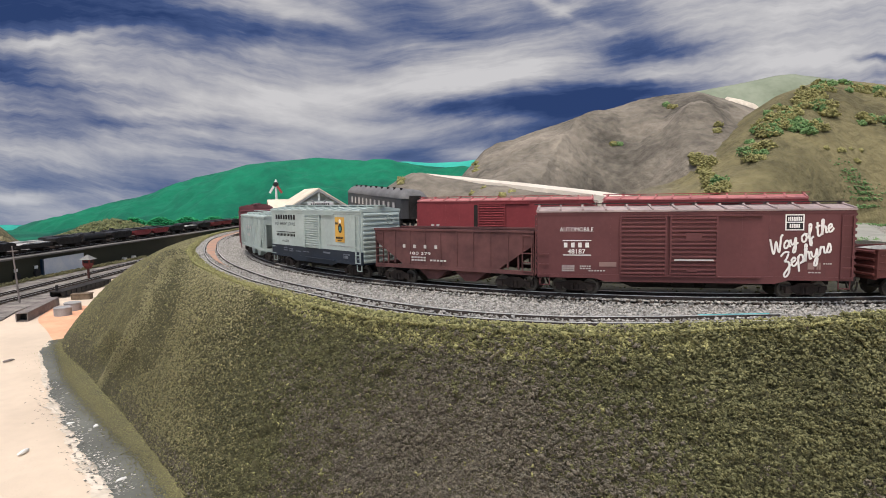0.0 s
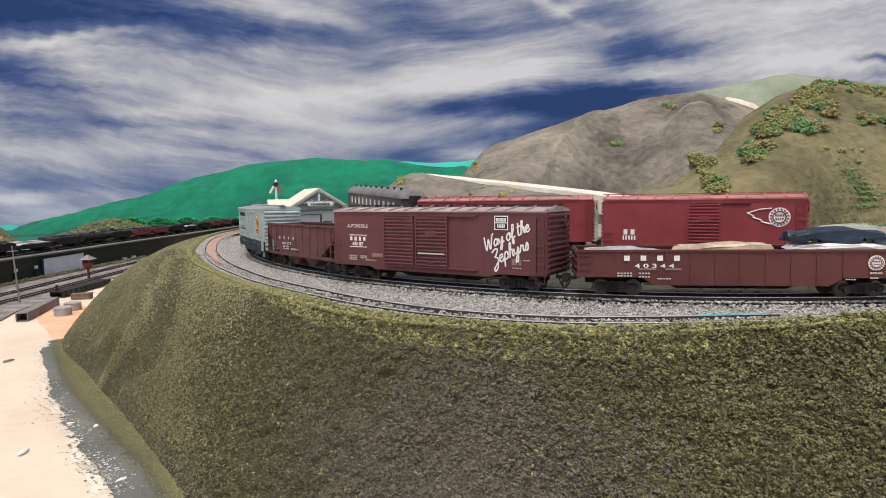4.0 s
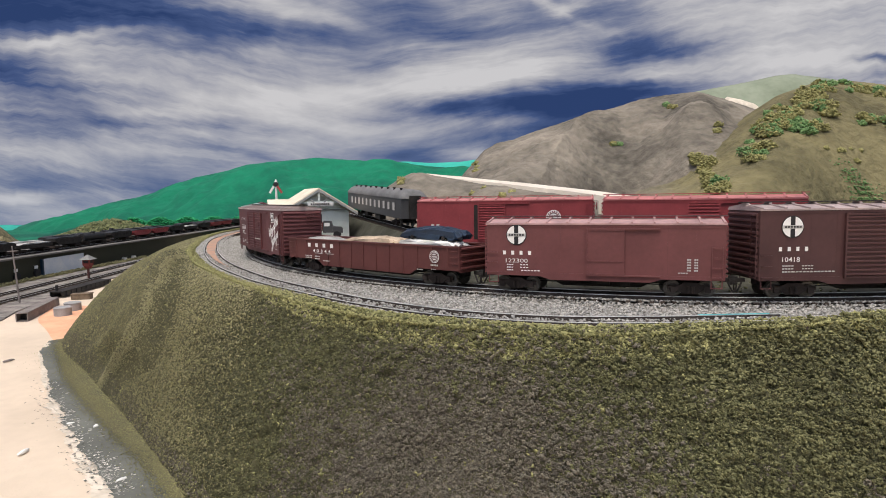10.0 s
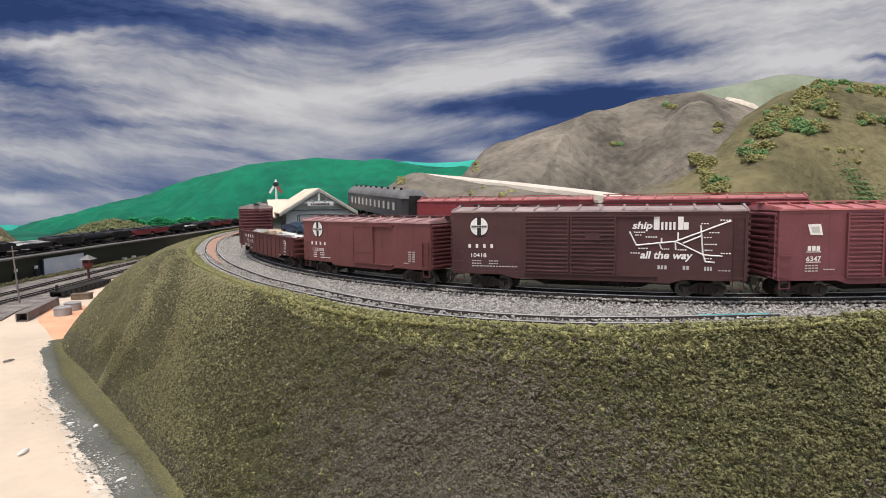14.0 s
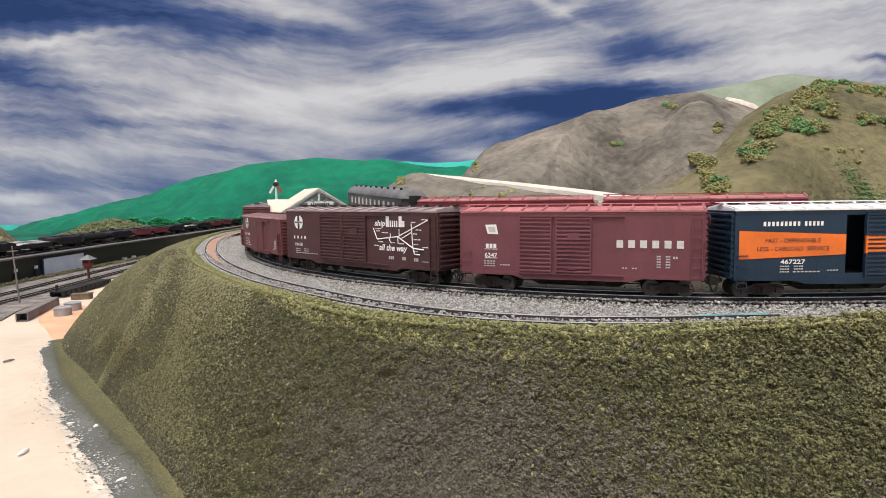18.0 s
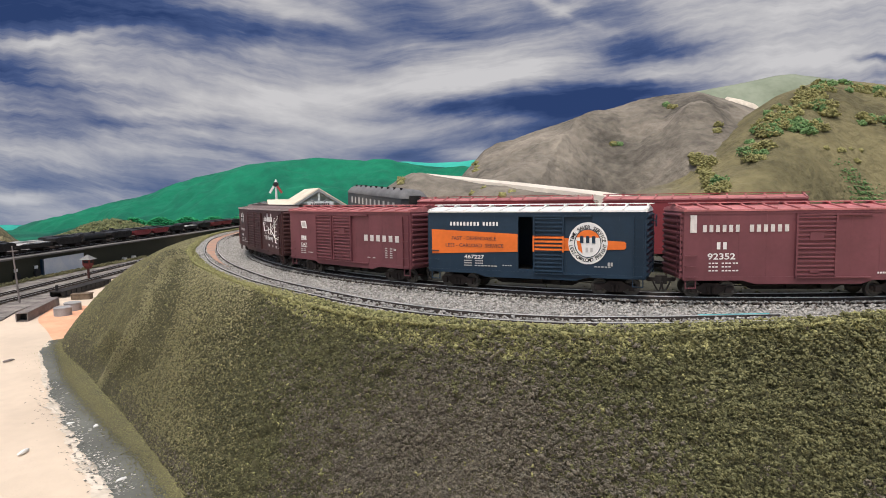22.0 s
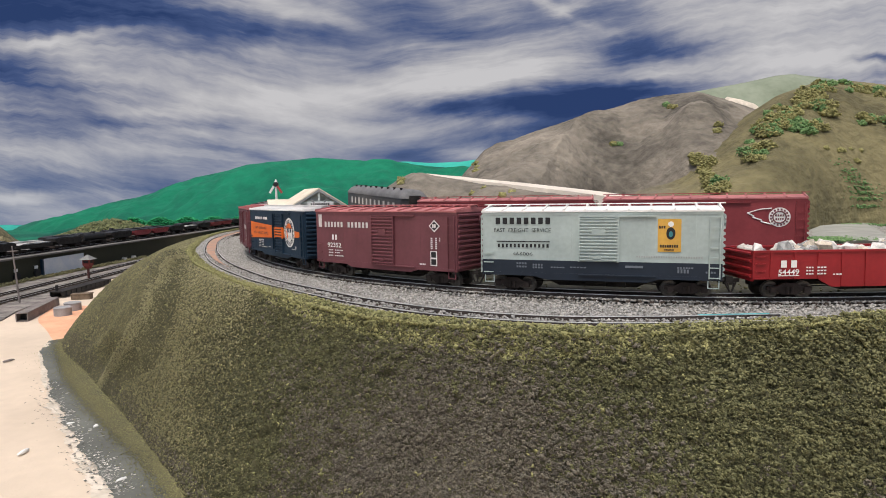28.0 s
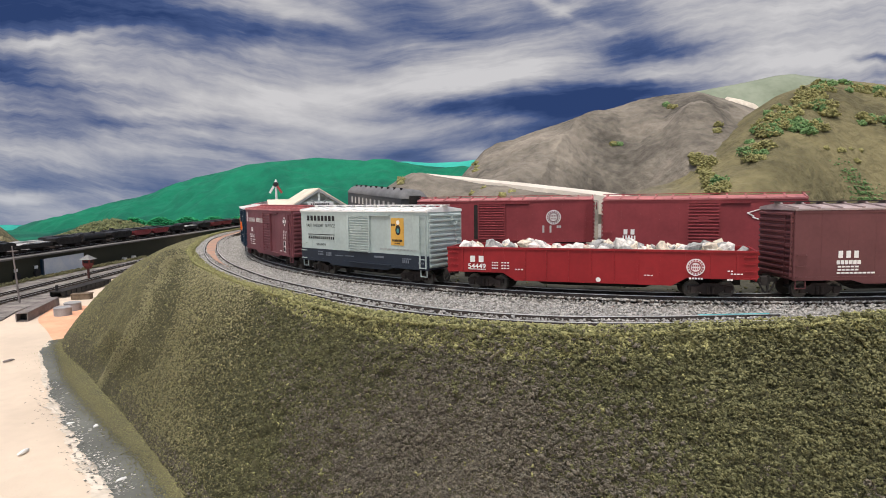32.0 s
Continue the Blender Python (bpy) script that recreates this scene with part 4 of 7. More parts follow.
def deck_row():
    for x, lab in ((WALL_X - 0.04, "storage track near the deck edge"), (WALL_X - 0.10, "second storage track on the deck")):
        pts = [Vector((x, 0.6 + 3.4 * i / 200)) for i in range(201)]
        track("storage_track", pts, DECK + 0.0082, label=lab, near=lambda p: False)
    kinds = [coal_hopper("black hopper car with coal on the deck", "under", high=2.5), tank_car("black tank car stored on the deck", "black"), coal_hopper("red hopper car stored on the deck", "parked_red", "coal", 2.45), coal_hopper("black low gondola with a pale load", "under", "rock_grey", 1.9)]
    plan = [1, 0, 0, 3, 0, 1, 0, 2, 2, 0, 3, 0, 2, 2, 0, 2]
    y, used = 1.20, set()
    for k in plan:
        ob = kinds[k] if k not in used else None
        m = pose(WALL_X - 0.04, y, DECK + 0.0082, 0, 0, 90)
        if ob is None:
            copy_thing(kinds[k], m)
        else:
            ob.matrix_basis = m
            used.add(k)
        y += 0.146
    y = 1.1
    for k in (0, 0, 1, 0, 3, 0, 0, 1, 0, 0, 3, 0, 0, 0, 0, 0):
        copy_thing(kinds[k], pose(WALL_X - 0.10, y, DECK + 0.0082, 0, 0, 90))
        y += 0.15


deck_row()


# ---- depot, signal and lorry
def depot():
    d = empty("depot", pose(-0.188, 0.905, BED, 0, 0, 23) @ Matrix.Scale(0.95, 4), "small pale green wooden railway depot with a tan roof", "building")
    w, h, apex, dep = 0.050, 0.0600, 0.0908, 0.10
    bm = bmesh.new()
    outline = [(-w, 0), (w, 0), (w, h), (0, apex - 0.004), (-w, h)]
    prism(bm, outline, 0, 0.004)
    gable = part("gable_wall", bm, "depot_wall", d)
    for i in range(16):
        z = 0.006 + i * 0.0042
        half = w if z < h else w * (apex - 0.004 - z) / (apex - 0.004 - h)
        if half < 0.004:
            continue
        bm = bmesh.new()
        box(bm, 0, -0.0004, z, 2 * half - 0.001, 0.0008, 0.0030)
        part("clapboard", bm, "depot_wall", gable)
    for x in (-w + 0.002, w - 0.002):
        bm = bmesh.new()
        box(bm, x, dep / 2 + 0.002, h / 2, 0.004, dep - 0.004, h)
        part("side_wall", bm, "depot_wall", d)
    bm = bmesh.new()
    prism(bm, outline, dep, dep + 0.004)
    part("back_wall", bm, "depot_wall", d)
    over = 0.0115
    slope = (apex - h) / w
    for sgn in (-1, 1):
        bm = bmesh.new()
        ex = w + over
        prism(bm, [(0, apex), (sgn * ex, apex - slope * ex), (sgn * ex, apex - slope * ex - 0.0022), (0, apex - 0.0022)], -0.014, dep + 0.012)
        part("roof", bm, "depot_roof", d)
        bm = bmesh.new()
        prism(bm, [(0, apex - 0.0022), (sgn * ex, apex - slope * ex - 0.0022), (sgn * ex, apex - slope * ex - 0.006), (0, apex - 0.006)], -0.0145, -0.012)
        part("bargeboard", bm, "trim_grey", d)
    bm = bmesh.new()
    box(bm, 0, -0.012, apex - 0.0225, 0.062, 0.002, 0.0026)
    part("collar_beam", bm, "depot_wall", d)
    bm = bmesh.new()
    box(bm, 0, -0.012, apex - 0.013, 0.0026, 0.002, 0.022)
    part("king_post", bm, "depot_wall", d)
    bm = bmesh.new()
    box(bm, 0.002, -0.013, apex - 0.0255, 0.040, 0.0016, 0.0052)
    sign = part("name_board", bm, "white", d, "white name board with dark writing")
    bm = bmesh.new()
    for i in range(10):
        box(bm, -0.0125 + i * 0.003, -0.0142, apex - 0.0255, 0.0021, 0.0004, 0.0026)
    part("lettering", bm, "black", sign)
    # lower side wing, its roof sloping to the track
    bm = bmesh.new()
    box(bm, -0.034, 0.076, 0.0225, 0.058, 0.052, 0.045)
    part("wing_wall", bm, "depot_wall", d)
    for y0, y1 in ((0.042, 0.076), (0.110, 0.076)):
        bm = bmesh.new()
        prism(bm, [(y0, 0.0455), (y1, 0.0735), (y1, 0.0712), (y0, 0.0432)], -0.068, 0.0, axis="x")
        part("wing_roof", bm, "depot_roof", d)
    for sgn in (-1, 1):
        for x0, z0, x1, z1 in ((sgn * 0.004, apex - 0.026, sgn * 0.017, apex - 0.0145),):
            bm = bmesh.new()
            rod(bm, (x0, -0.0125, z0), (x1, -0.0125, z1), 0.0012, 5)
            part("brace", bm, "trim_grey", d)
    bm = bmesh.new()
    box(bm, 0, -0.0013, h - 0.004, 2 * w, 0.0026, 0.0022)
    part("belt_course", bm, "trim_grey", d)
    bm = bmesh.new()
    box(bm, 0, dep / 2, 0.0015, 2 * w + 0.02, dep + 0.03, 0.003)
    part("platform", bm, "deck", d)


depot()


def order_signal():
    s = empty("order_signal", pose(-0.331, 1.20, BED), "order board signal with white and red blades on a pale mast", "signal")
    bm = bmesh.new()
    rod(bm, (0, 0, 0), (0, 0, 0.100), 0.0026, 8, 0.0022)
    part("mast", bm, "white", s)
    for sgn, mat in ((-1, "white"), (1, "signal_red")):
        bm = bmesh.new()
        box(bm, 0, 0, -0.010, 0.0042, 0.001, 0.016)
        b = part("blade", bm, mat, s)
        b.matrix_basis = pose(sgn * 0.0025, -0.003, 0.098, 0, sgn * -32, 0)
    bm = bmesh.new()
    rod(bm, (0, -0.003, 0.100), (0, 0.003, 0.100), 0.005, 12)
    part("lamp_housing", bm, "black", s)
    bm = bmesh.new()
    rod(bm, (0, 0, 0.104), (0, 0, 0.110), 0.0035, 8, 0.001)
    part("finial", bm, "white", s)


order_signal()
shed = empty("tan_shed", pose(-0.353, 1.32, BED, 0, 0, 15), "small tan lean-to shed beyond the depot", "shed")
bm = bmesh.new()
box(bm, 0, 0, 0.032, 0.024, 0.05, 0.064)
part("wall", bm, "depot_roof", shed)
bm = bmesh.new()
box(bm, 0, 0, 0.0655, 0.028, 0.056, 0.003)
part("roof", bm, "depot_roof", shed)


def lorry():
    dock = BED + 0.0135
    bm = bmesh.new()
    box(bm, -0.172, 0.862, (BED + dock) / 2, 0.085, 0.036, dock - BED)
    tagged(part("loading_dock", bm, "deck", bevel=0.0008), "low grey loading dock before the depot", "dock")
    v = empty("stake_truck", pose(-0.176, 0.862, dock, 0, 0, 6), "old stake-bed truck with a brown body and dark cab", "truck")
    k = U * 0.95
    bm = bmesh.new()
    box(bm, -1.3, 0, 0.95, 3.0, 1.9, 0.14)
    part("bed", bm, "wood", v, k=k)
    for y in (-0.95, 0.95):
        for z in (1.25, 1.55, 1.85):
            bm = bmesh.new()
            box(bm, -1.3, y, z, 3.0, 0.06, 0.18)
            part("stake_board", bm, "shanty_red", v, k=k)
        for x in np.linspace(-2.75, 0.15, 5):
            bm = bmesh.new()
            box(bm, x, y * 1.05, 1.5, 0.1, 0.08, 1.1)
            part("stake", bm, "shanty_red", v, k=k)
    bm = bmesh.new()
    prism(bm, [(0.35, 0.7), (1.6, 0.7), (1.6, 1.5), (1.35, 2.15), (0.45, 2.2), (0.35, 1.9)], -0.8, 0.8)
    cab = part("cab", bm, "dark_grey", v, k=k)
    bm = bmesh.new()
    box(bm, 0.9, -0.81, 1.75, 0.65, 0.02, 0.45)
    part("side_window", bm, "white", cab, k=k)
    bm = bmesh.new()
    prism(bm, [(1.6, 0.7), (2.8, 0.65), (2.8, 1.2), (2.6, 1.4), (1.6, 1.5)], -0.6, 0.6)
    part("hood", bm, "dark_grey", v, k=k)
    for x in (-2.0, 2.1):
        for y in (-0.85, 0.85):
            bm = bmesh.new()
            rod(bm, (x, y - 0.12, 0.45), (x, y + 0.12, 0.45), 0.45, 16)
            part("wheel", bm, "black", v, k=k)
    bm = bmesh.new()
    for y in (-0.75, 0.75):
        rod(bm, (-2.7, y, 1.9), (-2.7, y, 3.0), 0.05, 5)
        rod(bm, (0.1, y, 1.9), (0.1, y, 3.0), 0.05, 5)
        rod(bm, (-2.7, y, 3.0), (0.1, y, 3.0), 0.05, 5)
    part("rack", bm, "under", v, k=k)


lorry()


def foot_grass():
    rng = np.random.default_rng(5)
    n = 3500
    y = 1.2 + 0.95 * rng.random(n)
    x = WALL_X + 0.003 + 0.022 * rng.random(n) ** 1.5
    tagged(clumps("foot_grass", np.column_stack([x, y, FLOOR + 0.003 + 0.006 * rng.random(n) ** 2]), 0.0012 + 0.0026 * rng.random(n), "clump_flank", rng, 0.7), "dry grass along the foot of the fascia", "grass", kind="stuff")


foot_grass()
# ---- rolling stock; all numbers inside a car are prototype metres, x along the car, the near side at -y
def glyphs(text, bold=0.0):
    cu = bpy.data.curves.new("text", "FONT")
    cu.body, cu.resolution_u, cu.offset = text, 3, bold
    ob = bpy.data.objects.new("text", cu)
    me = bpy.data.meshes.new_from_object(ob)
    bpy.data.objects.remove(ob)
    return me


def letters(parent, text, x, z, w, h, mat="white", side=1.64, lean=0.0, turn=0.0, name="lettering", bold=0.0):
    """A line of writing fitted into a box w by h, centred at x, z on the near side."""
    me = glyphs(text, bold)
    co = np.empty(len(me.vertices) * 3, np.float32)
    me.vertices.foreach_get("co", co)
    co = co.reshape(-1, 3)
    lo, hi = co.min(0), co.max(0)
    tx = (co[:, 0] - (lo[0] + hi[0]) / 2) * w / (hi[0] - lo[0])
    ty = (co[:, 1] - (lo[1] + hi[1]) / 2) * h / (hi[1] - lo[1])
    tx = tx + lean * ty
    c, s = math.cos(turn), math.sin(turn)
    out = np.stack([x + c * tx - s * ty, np.full_like(tx, -side), z + s * tx + c * ty], 1) * U
    me.vertices.foreach_set("co", out.astype(np.float32).ravel())
    me.materials.clear()
    me.materials.append(M[mat])
    me.update()
    ob = new(name, me)
    ob.parent = parent
    return ob


SCRIPT = {
    "W": (1.7, [(0, 2), (0.15, 0.2), (0.35, 0), (0.75, 1.4), (0.9, 0.1), (1.1, 0), (1.5, 1.7), (1.8, 2.0)]),
    "a": (1.0, [(0.75, 0.8), (0.45, 1), (0.1, 0.6), (0.15, 0.1), (0.45, 0.05), (0.75, 0.5), (0.8, 0.95), (0.75, 0.2), (1.0, 0.05)]),
    "y": (1.0, [(0, 0.95), (0.1, 0.3), (0.4, 0.2), (0.75, 0.95), (0.65, -0.2), (0.4, -0.9), (0.15, -0.75), (0.5, -0.1), (1.0, 0.2)]),
    "o": (0.9, [(0.5, 1), (0.1, 0.7), (0.15, 0.1), (0.5, 0), (0.75, 0.5), (0.5, 1), (0.9, 0.8)]),
    "f": (0.8, [(0, 0.2), (0.5, 1.2), (0.6, 1.9), (0.35, 1.9), (0.25, 1), (0.2, -0.6), (0.4, -0.8), (0.45, 0), (0.8, 0.2)]),
    "t": (0.6, [(0.2, 1.9), (0.1, 0.3), (0.3, 0), (0.6, 0.2)], [(-0.1, 1.25), (0.55, 1.35)]),
    "h": (0.85, [(0, 0.2), (0.4, 1.5), (0.4, 1.95), (0.2, 1.7), (0.05, 0)], [(0.05, 0), (0.3, 0.9), (0.6, 0.9), (0.6, 0.15), (0.85, 0.1)]),
    "e": (0.85, [(0.1, 0.45), (0.6, 0.65), (0.45, 1), (0.1, 0.7), (0.2, 0.05), (0.55, 0.05), (0.85, 0.35)]),
    "Z": (1.1, [(0, 1.7), (0.5, 2.0), (1.0, 1.8), (0.6, 1.1), (0.4, 0.95), (0.9, 0.6), (0.75, -0.5), (0.3, -0.9), (0.1, -0.6), (0.6, -0.1), (1.1, 0.3)]),
    "p": (0.85, [(0.1, 0.95), (0.0, -0.9)], [(0.05, 0.5), (0.3, 1.0), (0.65, 0.85), (0.6, 0.2), (0.25, 0.05), (0.85, 0.1)]),
    "r": (0.8, [(0, 0.2), (0.2, 0.95), (0.35, 0.85), (0.55, 0.85), (0.55, 0.2), (0.8, 0.1)]),
    "s": (0.6, [(0, 0.1), (0.4, 1.0), (0.55, 0.4), (0.35, 0), (0.05, 0.1)]),
    " ": (0.45,)}


def script_line(parent, text, x, z, scale, turn, mat="white", side=1.635, lean=0.28, pen=0.05, name="slogan"):
    """Hand-written words along a rising line, drawn with a round pen; x, z is where the line begins."""
    bm, at, c, s = bmesh.new(), 0.0, math.cos(turn), math.sin(turn)
    for ch in text:
        wide, *strokes = SCRIPT[ch]
        for st in strokes:
            pts = smooth_curve(st, 5 * len(st))
            q = [((at + v.x + lean * v.y) * scale, v.y * scale) for v in pts]
            tube(bm, [(x + c * a - s * b, -side, z + s * a + c * b) for a, b in q], pen, 5)
        at += wide
    for v in bm.verts:
        v.co.y = -side + 0.2 * (v.co.y + side)
    return part(name, bm, mat, parent, k=U)


def ring_letters(parent, text, cx, cz, r, start, step, h, mat, side=1.67, outward=True):
    """Letters set one by one round a circle."""
    verts, faces = [], []
    for i, ch in enumerate(text):
        if ch == " ":
            continue
        me = glyphs(ch, 0.02)
        co = np.array([v.co for v in me.vertices])
        lo, hi = co.min(0), co.max(0)
        k = h / 0.72
        tx, ty = (co[:, 0] - (lo[0] + hi[0]) / 2) * k, (co[:, 1] - 0.36) * k
        a = radians(start + step * i)
        up = Vector((math.cos(a), math.sin(a))) * (1 if outward else -1)
        ri = Vector((up.y, -up.x))
        base = len(verts)
        for u, v in zip(tx, ty):
            q = Vector((cx + r * math.cos(a), cz + r * math.sin(a))) + ri * float(u) + up * float(v)
            verts.append((q.x * U, -side * U, q.y * U))
        faces += [tuple(base + j for j in p.vertices) for p in me.polygons]
        bpy.data.meshes.remove(me)
    return mesh("lettering", verts, faces, mat, parent)


def bars(parent, rows, mat="white", side=1.63, name="lettering"):
    """Plain bars: rows of (x, z, w, h, count, gap share)."""
    bm = bmesh.new()
    for x, z, w, h, n, gap in rows:
        step = w / n
        for i in range(n):
            box(bm, x - w / 2 + step * (i + 0.5), -side + 0.004, z, step * (1 - gap), 0.012, h)
    return part(name, bm, mat, parent, k=U)


def patch(parent, outline, mat, side=1.632, name="panel", thick=0.012):
    bm = bmesh.new()
    prism(bm, outline, -side, -side + thick)
    return part(name, bm, mat, parent, k=U)


def disc(cx, cz, r, n=28, rz=None):
    return [(cx + r * math.cos(2 * math.pi * i / n), cz + (rz or r) * math.sin(2 * math.pi * i / n)) for i in range(n)]


WHEELS, TRUCKS = [], []


def truck(car, x, z=0.0, mat="truck"):
    root = empty("truck")
    root.parent = car
    root.matrix_basis = pose(x * U, 0, 0)
    for sgn in (-1, 1):
        bm = bmesh.new()
        y = sgn * 1.0
        top = [(-1.12, 0.42), (-1.12, 0.62), (-0.55, 0.66), (-0.32, 0.80), (0.32, 0.80), (0.55, 0.66), (1.12, 0.62), (1.12, 0.42), (0.62, 0.40), (0.36, 0.20), (-0.36, 0.20), (-0.62, 0.40)]
        prism(bm, top, y - 0.09, y + 0.09)
        for jx in (-0.84, 0.84):
            box(bm, jx, y + sgn * 0.1, 0.44, 0.30, 0.16, 0.30)
        for jx in (-0.12, 0.12):
            rod(bm, (jx, y + sgn * 0.09, 0.24), (jx, y + sgn * 0.09, 0.60), 0.09, 8)
        part("side_frame", bm, mat, root, k=U)
    bm = bmesh.new()
    box(bm, 0, 0, 0.62, 0.42, 2.0, 0.30)
    part("bolster", bm, "under", root, k=U)
    for wx in (-0.84, 0.84):
        ws = empty("wheelset")
        bm = bmesh.new()
        rod(bm, (0, -0.95, 0), (0, 0.95, 0), 0.08, 8)
        for sgn in (-1, 1):
            rod(bm, (0, sgn * 0.68, 0), (0, sgn * 0.80, 0), 0.42, 20)
            rod(bm, (0, sgn * 0.62, 0), (0, sgn * 0.68, 0), 0.46, 20)
            rod(bm, (0, sgn * 0.79, 0), (0, sgn * 0.83, 0), 0.33, 14, 0.25)
        bpy.data.objects.remove(ws)
        ws = part("wheelset", bm, "wheel", root, k=U)
        ws.matrix_basis = pose(wx * U, 0, 0.42 * U)
        WHEELS.append((car, ws, wx))
    TRUCKS.append((car, root, x))
    return root


def coupler(car, x, z=0.85):
    sgn = 1 if x > 0 else -1
    bm = bmesh.new()
    box(bm, x + sgn * 0.1, 0, z, 0.5, 0.2, 0.2)
    prism(bm, [(x + sgn * 0.3, z - 0.22), (x + sgn * 0.62, z - 0.22), (x + sgn * 0.62, z + 0.22), (x + sgn * 0.3, z + 0.22)], -0.22, 0.16)
    part("coupler", bm, "under", car, k=U)
    bm = bmesh.new()
    tube(bm, [(x + sgn * (0.2 + 0.42 * math.sin(math.pi * i / 16)), -0.42, z - 0.05 - 0.5 * math.sin(math.pi * i / 8)) for i in range(9)], 0.05)
    part("air_hose", bm, "under", car, k=U)


def underframe(car, L, z=0.92, deep=0.35):
    bm = bmesh.new()
    box(bm, 0, 0, z - 0.1, L - 1.2, 0.5, 0.45)
    # deeper belly, added to stand in for the shade between the trucks
    prism(bm, [(-L * 0.22, z - 0.3), (-L * 0.17, z - 0.62), (L * 0.17, z - 0.62), (L * 0.22, z - 0.3)], -0.2, 0.2)
    for x in np.linspace(-L * 0.25, L * 0.25, 4):
        box(bm, x, 0, z, 0.15, 2.6, 0.2)
    part("center_sill", bm, "under", car, k=U)
    bm = bmesh.new()
    rod(bm, (-0.6, -0.55, z - 0.3), (0.5, -0.55, z - 0.3), 0.2, 10)
    box(bm, 1.3, -0.7, z - 0.28, 0.5, 0.4, 0.35)
    rod(bm, (-L * 0.28, -0.6, z - 0.35), (-0.6, -0.55, z - 0.35), 0.035, 5)
    rod(bm, (1.4, -0.6, z - 0.35), (L * 0.28, -0.5, z - 0.35), 0.035, 5)
    part("brake_gear", bm, "under", car, k=U)


def ladder(car, x0, x1, z0, z1, n, mat, y=-1.6, name="ladder", stiles=True):
    bm = bmesh.new()
    out = 0.10 if y > 0 else -0.10
    if stiles:
        for x in (x0, x1):
            box(bm, x, y + out * 0.6, (z0 + z1) / 2, 0.05, 0.1, z1 - z0 + 0.1)
    for i in range(n):
        z = z0 + (z1 - z0) * i / (n - 1)
        box(bm, (x0 + x1) / 2, y + out, z, x1 - x0, 0.045, 0.055)
        if not stiles:
            for x in (x0, x1):
                box(bm, x, y + out / 2, z, 0.045, abs(out), 0.05)
    return part(name, bm, mat, car, k=U)


def end_ladder(car, x, y0, y1, z0, z1, n, mat, name="ladder"):
    sgn = 1 if x > 0 else -1
    bm = bmesh.new()
    for y in (y0, y1):
        box(bm, x + sgn * 0.1, y, (z0 + z1) / 2, 0.05, 0.05, z1 - z0 + 0.1)
    for i in range(n):
        z = z0 + (z1 - z0) * i / (n - 1)
        box(bm, x + sgn * 0.13, (y0 + y1) / 2, z, 0.045, y1 - y0, 0.05)
    return part(name, bm, mat, car, k=U)


def wavy(z0, z1, ribs, face, crest_, sg, share=0.5):
    """A pressed profile as (depth, z) points from bottom to top."""
    out = []
    step = (z1 - z0) / ribs
    for i in range(ribs):
        z = z0 + step * i
        out += [(sg * face, z), (sg * face, z + step * (1 - share) * 0.5), (sg * crest_, z + step * (0.5 - share * 0.22)), (sg * crest_, z + step * (0.5 + share * 0.22)), (sg * face, z + step * (1 - (1 - share) * 0.5))]
    out.append((sg * face, z1))
    return out


def ribbed_door(car, x, w, z0, z1, mat, y=-1.6, ribs=14, hatch=True, name="door"):
    """A pressed steel door; each is one corrugated sheet with a frame and a hatch panel."""
    sg = -1 if y < 0 else 1
    bm = bmesh.new()
    prof = [(sg * 1.6, z0)] + wavy(z0, z1, ribs, 1.67, 1.745, sg, 0.62) + [(sg * 1.6, z1)]
    prism(bm, prof, x - w / 2, x + w / 2, axis="x")
    door = part(name, bm, mat, car, k=U)
    for sx in (-1, 1):
        bm = bmesh.new()
        box(bm, x + sx * (w / 2 - 0.02), sg * 1.70, (z0 + z1) / 2, 0.09, 0.12, z1 - z0 + 0.02)
        part("door_post", bm, mat, door, k=U)
    if hatch:
        bm = bmesh.new()
        box(bm, x, sg * 1.705, z0 + (z1 - z0) * 0.66, w * 0.34, 0.10, (z1 - z0) * 0.13)
        part("hatch_panel", bm, mat, door, k=U)
        bm = bmesh.new()
        box(bm, x - w * 0.04, sg * 1.735, z0 + (z1 - z0) * 0.10, w * 0.22, 0.07, 0.16)
        part("latch", bm, mat, door, k=U)
    return door


def plain_door(car, x, w, z0, z1, mat, y=-1.6):
    sg = -1 if y < 0 else 1
    bm = bmesh.new()
    box(bm, x, y + sg * 0.05, (z0 + z1) / 2, w, 0.1, z1 - z0)
    door = part("door", bm, mat, car, k=U)
    for sx in (-1, 1):
        bm = bmesh.new()
        box(bm, x + sx * (w / 2 - 0.05), y + sg * 0.11, (z0 + z1) / 2, 0.09, 0.05, z1 - z0)
        part("door_post", bm, mat, door, k=U)
    for fz in (0.02, 0.30, 0.98):
        bm = bmesh.new()
        box(bm, x, y + sg * 0.108, z0 + (z1 - z0) * fz, w - 0.1, 0.045, 0.05)
        part("door_rail", bm, mat, door, k=U)


